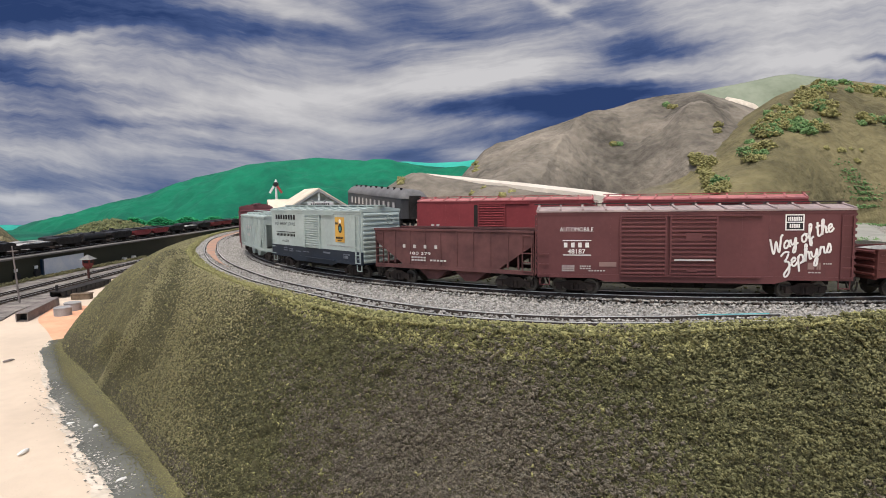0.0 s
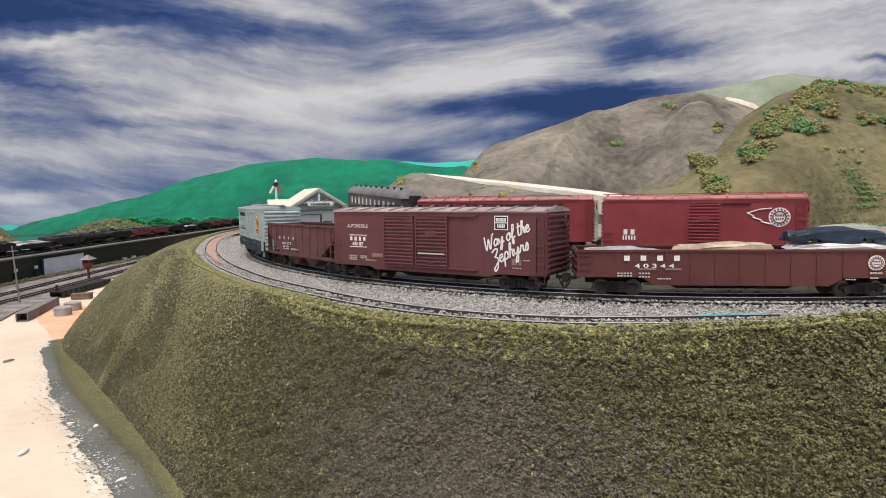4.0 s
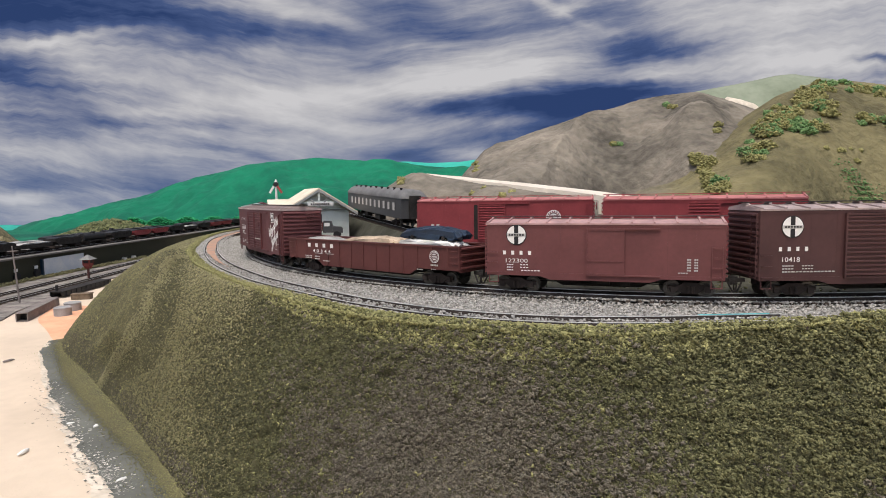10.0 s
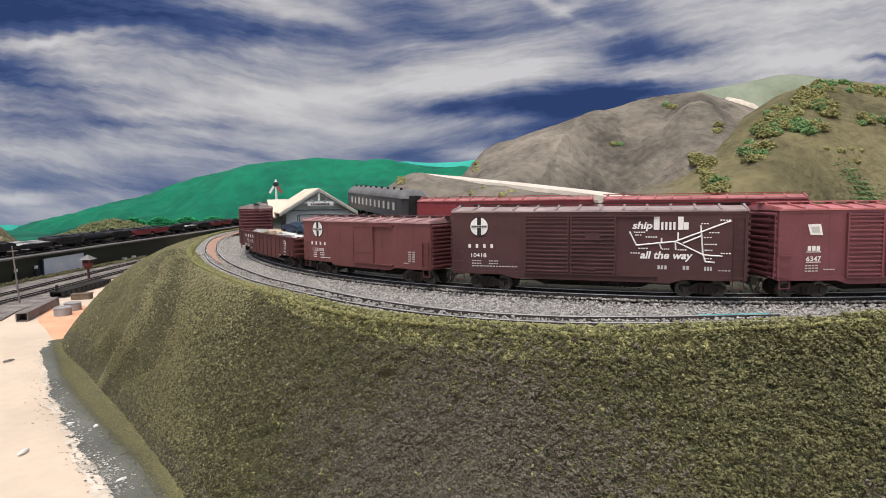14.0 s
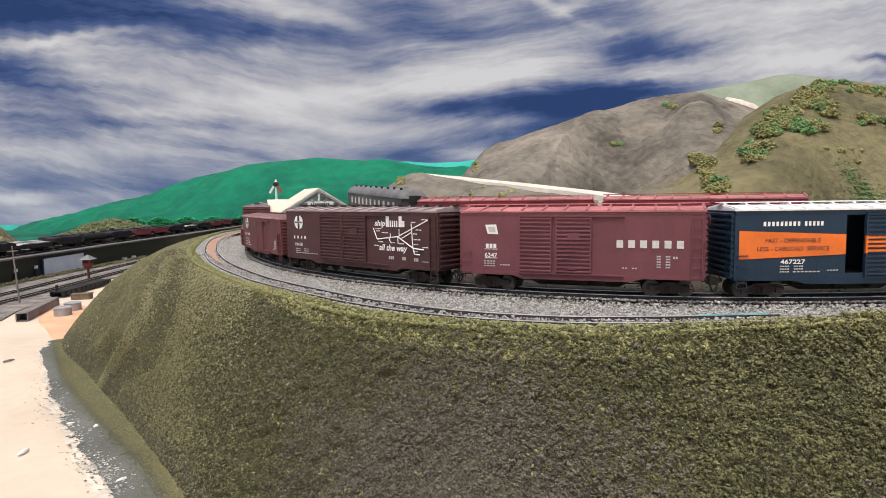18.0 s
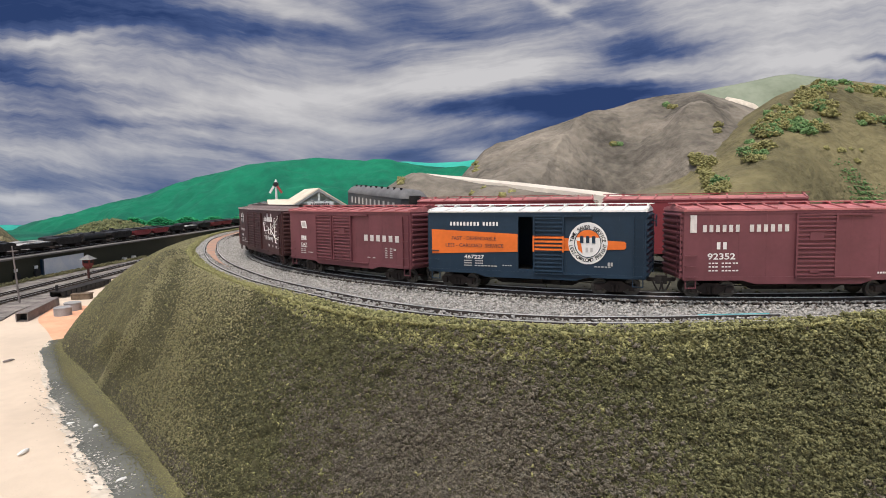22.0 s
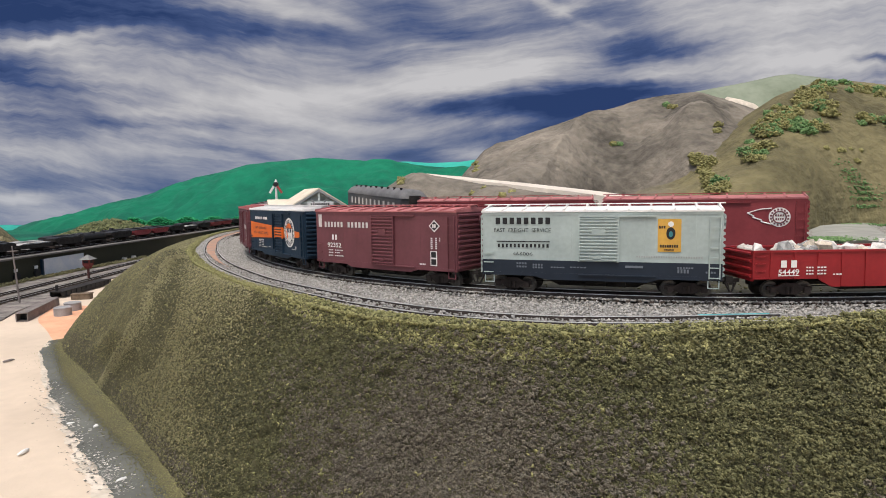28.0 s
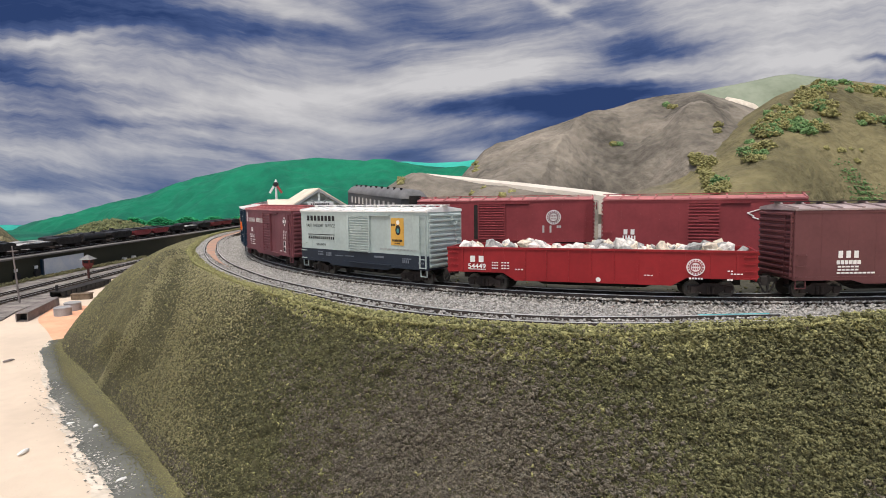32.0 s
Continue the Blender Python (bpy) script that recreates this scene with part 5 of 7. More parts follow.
def boxcar(name, label, L, mat, roof_mat, doors, ze=4.55, zb=1.02, end_mat=None, ladder_mat=None, lower=None, opening=None, tall=True, rungs=7, group="freight cars of the train", board="", ridge_h=0.27, door_z=None):
    """A house car: body, ends with ribs, roof with seams, running board, doors, ladders, trucks, couplers."""
    car = empty(name, None, label, "boxcar", group)
    W = 1.6
    end_mat, ladder_mat = end_mat or mat, ladder_mat or mat
    if opening is None:
        bm = bmesh.new()
        box(bm, 0, 0, (zb + ze) / 2, L, 2 * W, ze - zb)
        part("body", bm, mat, car, k=U, bevel=0.03)
        if lower:
            bm = bmesh.new()
            box(bm, 0, 0, zb + 0.42, L + 0.01, 2 * W + 0.02, 0.86)
            part("lower_band", bm, lower, car, "dark blue painted lower band", k=U)
    else:
        # an open doorway: the near wall in two pieces round the gap
        x0, x1 = opening
        for a, b in ((-L / 2, x0), (x1, L / 2)):
            bm = bmesh.new()
            box(bm, (a + b) / 2, -W + 0.06, (zb + ze) / 2, b - a, 0.12, ze - zb)
            part("side_wall", bm, mat, car, k=U)
        bm = bmesh.new()
        box(bm, (x0 + x1) / 2, -W + 0.06, ze - 0.14, x1 - x0, 0.12, 0.28)
        box(bm, (x0 + x1) / 2, -W + 0.06, zb + 0.16, x1 - x0, 0.12, 0.32)
        part("door_frame", bm, mat, car, k=U)
        bm = bmesh.new()
        box(bm, 0, W - 0.06, (zb + ze) / 2, L, 0.12, ze - zb)
        for sx in (-1, 1):
            box(bm, sx * (L / 2 - 0.06), 0, (zb + ze) / 2, 0.12, 2 * W - 0.24, ze - zb)
        part("body", bm, mat, car, k=U)
        bm = bmesh.new()
        box(bm, 0, 0, zb + 0.1, L - 0.24, 2 * W - 0.24, 0.2)
        part("floor", bm, "under", car, k=U)
    # side sheets: fine vertical seams, on both sides
    nse = int(L / 1.25)
    seam = None
    for i in range(1, nse):
        x = -L / 2 + L * i / nse
        if any(abs(x - dx) < dw / 2 + 0.1 for dx, dw, _ in doors) or (opening and opening[0] - .1 < x < opening[1] + .1):
            continue
        for y in (-W, W):
            if seam is None:
                bm = bmesh.new()
                box(bm, 0, 0, (zb + ze) / 2 + 0.05, 0.035, 0.016, ze - zb - 0.3)
                seam = ob = part("seam", bm, mat, car, k=U)
            else:
                ob = new("seam", seam.data)
                ob.parent = car
            ob.matrix_basis = pose(x * U, y * U, 0)
    # side sill with stepped skirt
    bm = bmesh.new()
    for y in (-W + 0.05, W - 0.05):
        prism(bm, [(-L / 2 + 0.02, zb + 0.16), (-L / 2 + 0.02, zb - 0.02), (-L / 2 + 3.0, zb - 0.03), (-L / 2 + 3.6, zb - 0.22), (L / 2 - 3.6, zb - 0.22), (L / 2 - 3.0, zb - 0.03), (L / 2 - 0.02, zb - 0.02), (L / 2 - 0.02, zb + 0.16)], y - 0.075, y + 0.075)
    part("side_sill", bm, lower or mat, car, k=U)
    # ends with pressed ribs
    for sx in (-1, 1):
        bm = bmesh.new()
        prism(bm, [(L / 2 - 0.03, zb + 0.1)] + [(q, z) for q, z in wavy(zb + 0.1, ze - 0.08, 11, L / 2 + 0.015, L / 2 + 0.12, 1, 0.7)] + [(L / 2 - 0.03, ze - 0.08)], -W + 0.12, W - 0.12)
        if sx < 0:
            bmesh.ops.scale(bm, vec=(-1, 1, 1), verts=bm.verts[:])
        part("end_sheet", bm, end_mat, car, k=U)
    # roof
    bm = bmesh.new()
    prism(bm, [(-W - 0.06, ze - 0.03), (-W - 0.06, ze + 0.06), (0, ze + ridge_h), (W + 0.06, ze + 0.06), (W + 0.06, ze - 0.03)], -L / 2 - 0.04, L / 2 + 0.04, axis="x")
    part("roof", bm, roof_mat, car, k=U)
    ns = max(9, int(L / 1.12))
    first = None
    for i in range(ns + 1):
        x = -L / 2 + 0.06 + (L - 0.12) * i / ns
        if first is None:
            bm = bmesh.new()
            prism(bm, [(-W - 0.07, ze + 0.055), (-W - 0.07, ze + 0.13), (-0.3, ze + ridge_h + 0.03), (-0.28, ze + ridge_h + 0.088), (0.28, ze + ridge_h + 0.088), (0.3, ze + ridge_h + 0.03), (W + 0.07, ze + 0.13), (W + 0.07, ze + 0.055), (0, ze + ridge_h - 0.01)], -0.055, 0.055, axis="x")
            first = ob = part("roof_seam", bm, roof_mat, car, k=U)
        else:
            ob = new("roof_seam", first.data)
            ob.parent = car
        ob.matrix_basis = pose(x * U, 0, 0)
    for yy in (-0.17, 0, 0.17):
        bm = bmesh.new()
        box(bm, 0, yy, ze + ridge_h + 0.115, L + 0.45, 0.155, 0.05)
        part("running_board", bm, board or roof_mat, car, k=U)
    # eave fascia above the side sheets
    for y in (-W - 0.012, W + 0.012):
        bm = bmesh.new()
        box(bm, 0, y, ze - 0.11, L - 0.02, 0.03, 0.12)
        part("side_plate", bm, mat, car, k=U)
    for dx, dw, kind in doors:
        for y in (-W, W):
            if kind.startswith("rib"):
                ribbed_door(car, dx, dw, door_z or zb + 0.14, ze - 0.28, mat, y, hatch="h" in kind[3:])
            else:
                plain_door(car, dx, dw, zb + 0.14, ze - 0.28, mat, y)
    if doors:
        a, b = min(d[0] - d[1] / 2 for d in doors), max(d[0] + d[1] / 2 for d in doors)
        wide = max(d[1] for d in doors)
        for y in (-W - 0.07, W + 0.07):
            for z, hh in ((ze - 0.24, 0.09), (zb + 0.11, 0.06)):
                bm = bmesh.new()
                box(bm, (a + b) / 2 + wide * 0.45, y, z, (b - a) + wide * 0.9, 0.14, hh)
                part("door_track", bm, (lower or mat) if z < 2 else mat, car, k=U)
    # ladders, grab irons, brake wheel
    for sy in (-1, 1):
        ladder(car, sy * -1 * (L / 2 - 0.62), sy * -1 * (L / 2 - 0.12), zb + 0.12, ze - 0.3 if tall else ze - 1.2, rungs if tall else 4, ladder_mat, sy * W)
        ladder(car, sy * (L / 2 - 0.62), sy * (L / 2 - 0.12), zb + 0.15, zb + 1.25, 3, ladder_mat, sy * W, "grab_iron", False)
    for sx in (-1, 1):
        end_ladder(car, sx * (L / 2), -sx * -1.45, -sx * -0.95, zb + 0.12, ze - 0.25, 7, ladder_mat)
        coupler(car, sx * (L / 2 + 0.05))
        for y in (-W + 0.06, W - 0.06):
            bm = bmesh.new()
            x = sx * (L / 2 - 0.4)
            prism(bm, [(x - 0.28, zb), (x - 0.28, zb - 0.45), (x + 0.28, zb - 0.45), (x + 0.28, zb), (x + 0.23, zb), (x + 0.23, zb - 0.40), (x - 0.23, zb - 0.40), (x - 0.23, zb)], y - 0.03, y + 0.03)
            part("step", bm, ladder_mat, car, k=U)
    bm = bmesh.new()
    ring = disc(0.55, ze - 0.55, 0.30, 16)
    tube(bm, [(L / 2 + 0.30, a[0], a[1]) for a in ring], 0.035, 5, True)
    for i, a in enumerate(ring):
        if i % 4 == 0:
            rod(bm, (L / 2 + 0.30, a[0], a[1]), (L / 2 + 0.26, 0.55, ze - 0.55), 0.025, 4)
    rod(bm, (L / 2, 0.55, ze - 0.55), (L / 2 + 0.28, 0.55, ze - 0.55), 0.04, 6)
    part("brake_wheel", bm, end_mat, car, k=U)
    underframe(car, L, zb - 0.08)
    for sx in (-1, 1):
        truck(car, sx * 0.36 * L)
    return car


def gondola(name, label, L, mat, zt=2.52, zb=0.98, stake=0.1, group="freight cars of the train"):
    car = empty(name, None, label, "gondola", group)
    W = 1.55
    for y in (-W, W):
        bm = bmesh.new()
        prism(bm, [(-L / 2, zt - 0.08), (-L / 2, zb + 0.1), (-L / 2 + 3.3, zb + 0.1), (-L / 2 + 4.0, zb - 0.32), (L / 2 - 4.0, zb - 0.32), (L / 2 - 3.3, zb + 0.1), (L / 2, zb + 0.1), (L / 2, zt - 0.08)], y - 0.05, y + 0.05)
        part("side_wall", bm, mat, car, k=U)
        bm = bmesh.new()
        box(bm, 0, y, zt - 0.04, L + 0.06, 0.24, 0.10)
        part("top_rail", bm, mat, car, k=U)
        for i in range(13):
            x = -L / 2 + 0.9 + (L - 1.8) * i / 12
            deep = 0.1 if abs(x) > L / 2 - 3.4 else -0.28
            bm = bmesh.new()
            box(bm, x, y + (0.075 if y > 0 else -0.075), (zt - 0.1 + zb + deep) / 2, 0.12, stake, zt - 0.1 - zb - deep)
            part("stake", bm, mat, car, k=U)
    for sx in (-1, 1):
        bm = bmesh.new()
        box(bm, sx * (L / 2 - 0.05), 0, (zt + zb) / 2, 0.1, 2 * W - 0.1, zt - zb)
        for i in range(4):
            z = zb + 0.25 + i * (zt - zb - 0.4) / 3
            prism(bm, [(sx * (L / 2 - 0.02), z - 0.11), (sx * (L / 2 + 0.1), z - 0.04), (sx * (L / 2 + 0.1), z + 0.04), (sx * (L / 2 - 0.02), z + 0.11)], -W + 0.1, W - 0.1)
        part("end_wall", bm, mat, car, k=U)
        coupler(car, sx * (L / 2 + 0.05))
    for sy in (-1, 1):
        ladder(car, -sy * (L / 2 - 0.62), -sy * (L / 2 - 0.12), zb + 0.15, zt - 0.3, 4, mat, sy * W, "grab_iron", False)
        ladder(car, sy * (L / 2 - 0.62), sy * (L / 2 - 0.12), zb + 0.15, zt - 0.3, 4, mat, sy * W, "grab_iron", False)
    bm = bmesh.new()
    box(bm, 0, 0, zb + 0.15, L - 0.1, 2 * W - 0.1, 0.1)
    part("floor", bm, mat, car, k=U)
    underframe(car, L, zb - 0.05)
    for sx in (-1, 1):
        truck(car, sx * 0.36 * L)
    return car


def hopper(name, label, L, mat, zt=3.35, group="freight cars of the train", cover=False):
    """An open or covered hopper: sloping end sheets, side posts, bays."""
    car = empty(name, None, label, "hopper", group)
    W, zb = 1.55, 1.15
    for y in (-W + 0.04, W - 0.04):
        bm = bmesh.new()
        prism(bm, [(-L / 2 + 0.05, zt), (-L / 2 + 0.05, zt - 0.75), (-L / 2 + 2.1, zb + 0.2), (-L / 2 + 2.1, zb - 0.05), (L / 2 - 2.1, zb - 0.05), (L / 2 - 2.1, zb + 0.2), (L / 2 - 0.05, zt - 0.75), (L / 2 - 0.05, zt)], y - 0.05, y + 0.05)
        part("side_wall", bm, mat, car, k=U)
        sg = -1 if y < 0 else 1
        for i in range(8):
            x = -L / 2 + 1.6 + (L - 3.2) * i / 7
            bm = bmesh.new()
            box(bm, x, y + sg * 0.07, (zt + zb) / 2 + 0.1, 0.1, 0.06, zt - zb - 0.2)
            part("post", bm, mat, car, k=U)
        bm = bmesh.new()
        box(bm, 0, y, zt, L, 0.22, 0.12)
        box(bm, 0, y, zb, L - 0.1, 0.16, 0.22)
        part("side_rail", bm, mat, car, k=U)
    for sx in (-1, 1):
        bm = bmesh.new()
        prism(bm, [(sx * (L / 2 - 0.1), zt - 0.6), (sx * (L / 2 - 2.2), zb + 0.1), (sx * (L / 2 - 2.3), zb + 0.2), (sx * (L / 2 - 0.2), zt - 0.5)], -W + 0.1, W - 0.1)
        box(bm, sx * (L / 2 - 0.1), 0, zt - 0.3, 0.08, 2 * W - 0.2, 0.6)
        part("slope_sheet", bm, mat, car, k=U)
        bm = bmesh.new()
        for y in (-W + 0.1, W - 0.1):
            box(bm, sx * (L / 2 - 0.12), y, (zt + zb) / 2 - 0.2, 0.12, 0.14, zt - zb - 0.2)
            box(bm, sx * (L / 2 - 1.0), y, (zt + zb) / 2 - 0.3, 0.1, 0.1, zt - zb - 0.9)
        box(bm, sx * (L / 2 - 0.15), 0, zb - 0.02, 0.25, 2 * W - 0.1, 0.25)
        part("end_frame", bm, mat, car, k=U)
        coupler(car, sx * (L / 2 + 0.05))
        truck(car, sx * 0.36 * L)
    for sy in (-1, 1):
        for sx in (-1, 1):
            ladder(car, sx * (L / 2 - 0.7), sx * (L / 2 - 0.15), zb + 0.1, zt - 0.2, 5, mat, sy * (W - 0.02), "grab_iron", True)
    for bx in (-1.3, 1.3):
        bm = bmesh.new()
        prism(bm, [(bx - 1.25, zb), (bx + 1.25, zb), (bx + 0.35, 0.42), (bx - 0.35, 0.42)], -1.25, 1.25)
        part("hopper_bay", bm, mat, car, k=U)
    bm = bmesh.new()
    if cover:
        prism(bm, [(-W, zt), (-W, zt + 0.1), (0, zt + 0.28), (W, zt + 0.1), (W, zt)], -L / 2, L / 2, axis="x")
        part("roof", bm, mat, car, k=U)
        for hx in np.linspace(-L / 2 + 1.3, L / 2 - 1.3, 4):
            for hy in (-0.75, 0.75):
                bm = bmesh.new()
                box(bm, hx, hy, zt + 0.26, 0.9, 0.7, 0.14)
                part("hatch", bm, mat, car, k=U)
        bm = bmesh.new()
        box(bm, 0, 0, zt + 0.42, L + 0.3, 0.5, 0.05)
        part("running_board", bm, mat, car, k=U)
    else:
        box(bm, 0, 0, zt - 0.75, L - 1.0, 2 * W - 0.2, 0.1)
        part("load_floor", bm, "under", car, k=U)
    bm = bmesh.new()
    box(bm, 0, 0, 0.85, L - 0.6, 0.4, 0.35)
    part("center_sill", bm, "under", car, k=U)
    return car


def coach(name, label, L=24.0):
    car = empty(name, None, label, "coach")
    W, zb, ze = 1.5, 1.05, 3.2
    bm = bmesh.new()
    box(bm, 0, 0, (zb + ze) / 2, L, 2 * W, ze - zb)
    part("body", bm, "dark_grey", car, k=U, bevel=0.04)
    bm = bmesh.new()
    prof = [(-W - 0.05, ze), (-W - 0.02, ze + 0.32), (-1.25, ze + 0.68), (-0.75, ze + 0.94), (0, ze + 1.04), (0.75, ze + 0.94), (1.25, ze + 0.68), (W + 0.02, ze + 0.32), (W + 0.05, ze)]
    rings = []
    for x, k in ((-L / 2 - 0.1, 0.35), (-L / 2 + 0.15, 0.7), (-L / 2 + 0.7, 1.0), (L / 2 - 0.7, 1.0), (L / 2 - 0.15, 0.7), (L / 2 + 0.1, 0.35)):
        rings.append([bm.verts.new((x, y, ze + (z - ze) * k)) for y, z in prof])
    for a, b in zip(rings, rings[1:]):
        for i in range(len(prof) - 1):
            bm.faces.new((a[i], a[i + 1], b[i + 1], b[i]))
    bm.faces.new(rings[0]), bm.faces.new(rings[-1][::-1])
    part("roof", bm, "coach_roof", car, "smooth lighter grey arched roof", k=U, smooth=True)
    for i in range(9):
        x = -L / 2 + 2.2 + (L - 4.4) * i / 8
        bm = bmesh.new()
        rod(bm, (x, -0.75, ze + 0.85), (x, -0.75, ze + 1.08), 0.12, 8)
        rod(bm, (x, -0.75, ze + 1.08), (x, -0.75, ze + 1.16), 0.18, 8)
        part("roof_vent", bm, "under", car, k=U)
    for i in range(11):
        x = -L / 2 + 2.6 + (L - 5.2) * i / 10
        win = empty("window")
        win.parent = car
        bm = bmesh.new()
        box(bm, x, -W - 0.01, 2.25, 0.95, 0.04, 1.1)
        part("window_frame", bm, "dark_grey", win, k=U)
        bm = bmesh.new()
        box(bm, x, -W - 0.035, 2.3, 0.72, 0.02, 0.85)
        part("pane", bm, "grey_letter", win, "pale window blind", k=U)
    bm = bmesh.new()
    box(bm, L / 2 + 0.15, 0, 2.3, 0.3, 1.3, 2.5)
    part("vestibule", bm, "under", car, k=U)
    bm = bmesh.new()
    box(bm, 0, 0, zb - 0.1, L - 0.5, 0.6, 0.4)
    box(bm, 2.5, -1.0, zb - 0.35, 2.2, 0.7, 0.6)
    box(bm, -3.0, -1.0, zb - 0.3, 1.6, 0.6, 0.5)
    part("center_sill", bm, "under", car, k=U)
    for sx in (-1, 1):
        truck(car, sx * 0.36 * L)
    return car

# ---- the train, from its head; each car's middle stands at s0 at the start
TRAIN, RIDERS = [], []


def join_train(car, s0, L):
    TRAIN.append((car, s0, L))
    return car


def cross_herald(car, x, z, r=0.53):
    patch(car, disc(x, z, r * 1.08), "black", 1.632, "herald")
    patch(car, disc(x, z, r), "white", 1.642, "herald_field")
    patch(car, [(x - r * 0.22, z - r), (x + r * 0.22, z - r), (x + r * 0.22, z + r), (x - r * 0.22, z + r)], "black", 1.652, "herald_cross")
    patch(car, [(x - r, z - r * 0.16), (x + r, z - r * 0.16), (x + r, z + r * 0.16), (x - r, z + r * 0.16)], "grey_letter", 1.662, "herald_cross")
    bars(car, [(x, z, r * 1.7, r * 0.16, 6, 0.3)], "black", 1.672)


def ring_herald(car, x, z, r, ink, side=1.632):
    patch(car, disc(x, z, r), "white", side, "herald")
    bm = bmesh.new()
    ring = disc(x, z, r * 0.6, 24)
    tube(bm, [(a[0], -side - 0.004, a[1]) for a in ring], r * 0.07, 4, True)
    part("herald_ring", bm, ink, car, k=U)
    bars(car, [(x, z + r * 0.18, r * 0.9, r * 0.22, 4, 0.35), (x, z - r * 0.2, r * 0.8, r * 0.2, 4, 0.35)], ink, side + 0.012)
    bm = bmesh.new()
    for i in range(16):
        a = 2 * math.pi * (i + 0.5) / 16
        cx, cz = x + r * 0.8 * math.cos(a), z + r * 0.8 * math.sin(a)
        box(bm, cx, -side - 0.006, cz, r * 0.17, 0.01, r * 0.2)
    part("lettering", bm, ink, car, k=U)


c = boxcar("boxcar", "oxide red boxcar near the head of the train", 12.4, "box_red", "box_red", [(0, 2.2, "rib")])
join_train(c, -1.078, 12.6)
c = boxcar("boxcar", "worn red boxcar with a ribbed door", 12.4, "box_wine", "box_wine", [(0, 2.2, "ribh")])
join_train(c, -0.918, 12.6)
c = hopper("covered_hopper", "light grey covered hopper car", 10.8, "silver", 3.9, cover=True)
bars(c, [(-1.2, 2.9, 3, 0.27, 3, 0.66), (-1.2, 2.2, 1.3, 0.25, 5, 0.3)], "grey_letter", 1.66)
join_train(c, -0.768, 10.8)


def sentinel_car(label, roof, s0):
    c = boxcar("boxcar", label, 12.5, "silver", roof, [(0.16, 2.08, "ribh")], lower="slate", end_mat="silver", door_z=1.86)
    bars(c, [(-3.94, 4.05, 3.2, 0.36, 8, 0.36)], "black", 1.64)
    letters(c, "FAST  FREIGHT  SERVICE", -3.96, 3.53, 3.17, 0.22, "black")
    bars(c, [(-3.92, 2.90, 2.97, 0.05, 1, 0)], "black", 1.64)
    bars(c, [(-3.92, 2.67, 2.97, 0.19, 13, 0.5)], "black", 1.64)
    letters(c, "466006", -3.94, 2.21, 1.11, 0.18, "black")
    patch(c, [(3.15, 2.44), (4.28, 2.44), (4.28, 4.15), (3.15, 4.15)], "placard", 1.635, "placard")
    patch(c, disc(3.78, 3.40, 0.22, 20, 0.32), "black", 1.65, "placard_figure")
    patch(c, disc(3.78, 3.36, 0.10, 16, 0.15), "placard_teal", 1.662, "placard_figure")
    patch(c, disc(3.78, 3.88, 0.14, 16), "white", 1.65, "placard_disc")
    bars(c, [(3.36, 3.72, 0.34, 0.14, 3, 0.3), (3.7, 2.74, 0.9, 0.14, 8, 0.3), (3.7, 2.55, 0.5, 0.07, 5, 0.3)], "black", 1.65)
    bars(c, [(3.71, 2.17, 3.25, 0.09, 27, 0.5)], "trim_grey", 1.64)
    bars(c, [(-4.0, 1.68, 0.6, 0.1, 4, 0.3), (-4.0, 1.5, 0.6, 0.1, 4, 0.3), (-3.1, 1.62, 0.6, 0.1, 4, 0.3), (-3.1, 1.47, 0.6, 0.1, 4, 0.3), (-2.0, 1.5, 0.8, 0.07, 5, 0.3), (-0.9, 1.52, 0.9, 0.07, 5, 0.3), (2.0, 1.62, 0.9, 0.12, 1, 0), (4.5, 1.62, 0.8, 0.08, 6, 0.3), (4.4, 1.45, 0.6, 0.2, 4, 0.4), (5.7, 1.42, 0.5, 0.1, 4, 0.3)], "slate_letter", 1.645)
    return join_train(c, s0, 12.6)


sentinel_car("silver and dark blue boxcar with yellow placard and grey roof", "silver", -0.608)
c = hopper("open_hopper", "weathered red open hopper car, running empty", 11.0, "hopper_red", 3.45)
bars(c, [(-2, 2.42, 3.1, 0.21, 4, 0.76)], "grey_letter", 1.64)
letters(c, "180 279", -1.97, 2.0, 1.5, 0.18, side=1.64)
bars(c, [(-2.1, 1.75, 1.1, 0.1, 5, 0.3), (-2.1, 1.58, 1.1, 0.1, 5, 0.3), (-0.7, 1.6, 1.2, 0.1, 5, 0.3)], "grey_letter", 1.64)
join_train(c, -0.461, 12.0)

c = boxcar("boxcar", "red automobile boxcar with double ribbed doors and a white script slogan", 15.5, "box_red", "roof_grey_red", [(-2.25, 2.3, "rib"), (0.25, 2.3, "ribh")], board="under")
letters(c, "AUTOMOBILE", -5.67, 3.60, 1.75, 0.22)
bars(c, [(-5.64, 3.0, 1.5, 0.05, 1, 0), (-5.64, 2.22, 1.5, 0.05, 1, 0), (-5.67, 2.76, 1.5, 0.26, 4, 0.5)])
letters(c, "48187", -5.66, 2.42, 0.95, 0.25, bold=0.02)
bars(c, [(-6.1, 1.62, 0.7, 0.07, 5, 0.3), (-6.1, 1.5, 0.7, 0.07, 5, 0.3), (-6.1, 1.38, 0.7, 0.07, 5, 0.3), (-5.2, 1.62, 0.6, 0.07, 5, 0.3), (-5.2, 1.5, 0.6, 0.07, 4, 0.3), (-4.6, 1.38, 0.9, 0.06, 6, 0.3)], "grey_letter")
bars(c, [(-4.03, 1.73, 0.89, 0.24, 1, 0)], "box_dust")
patch(c, [(4.56, 3.52), (5.43, 3.52), (5.43, 4.33), (4.56, 4.33)], "white", 1.632, "herald")
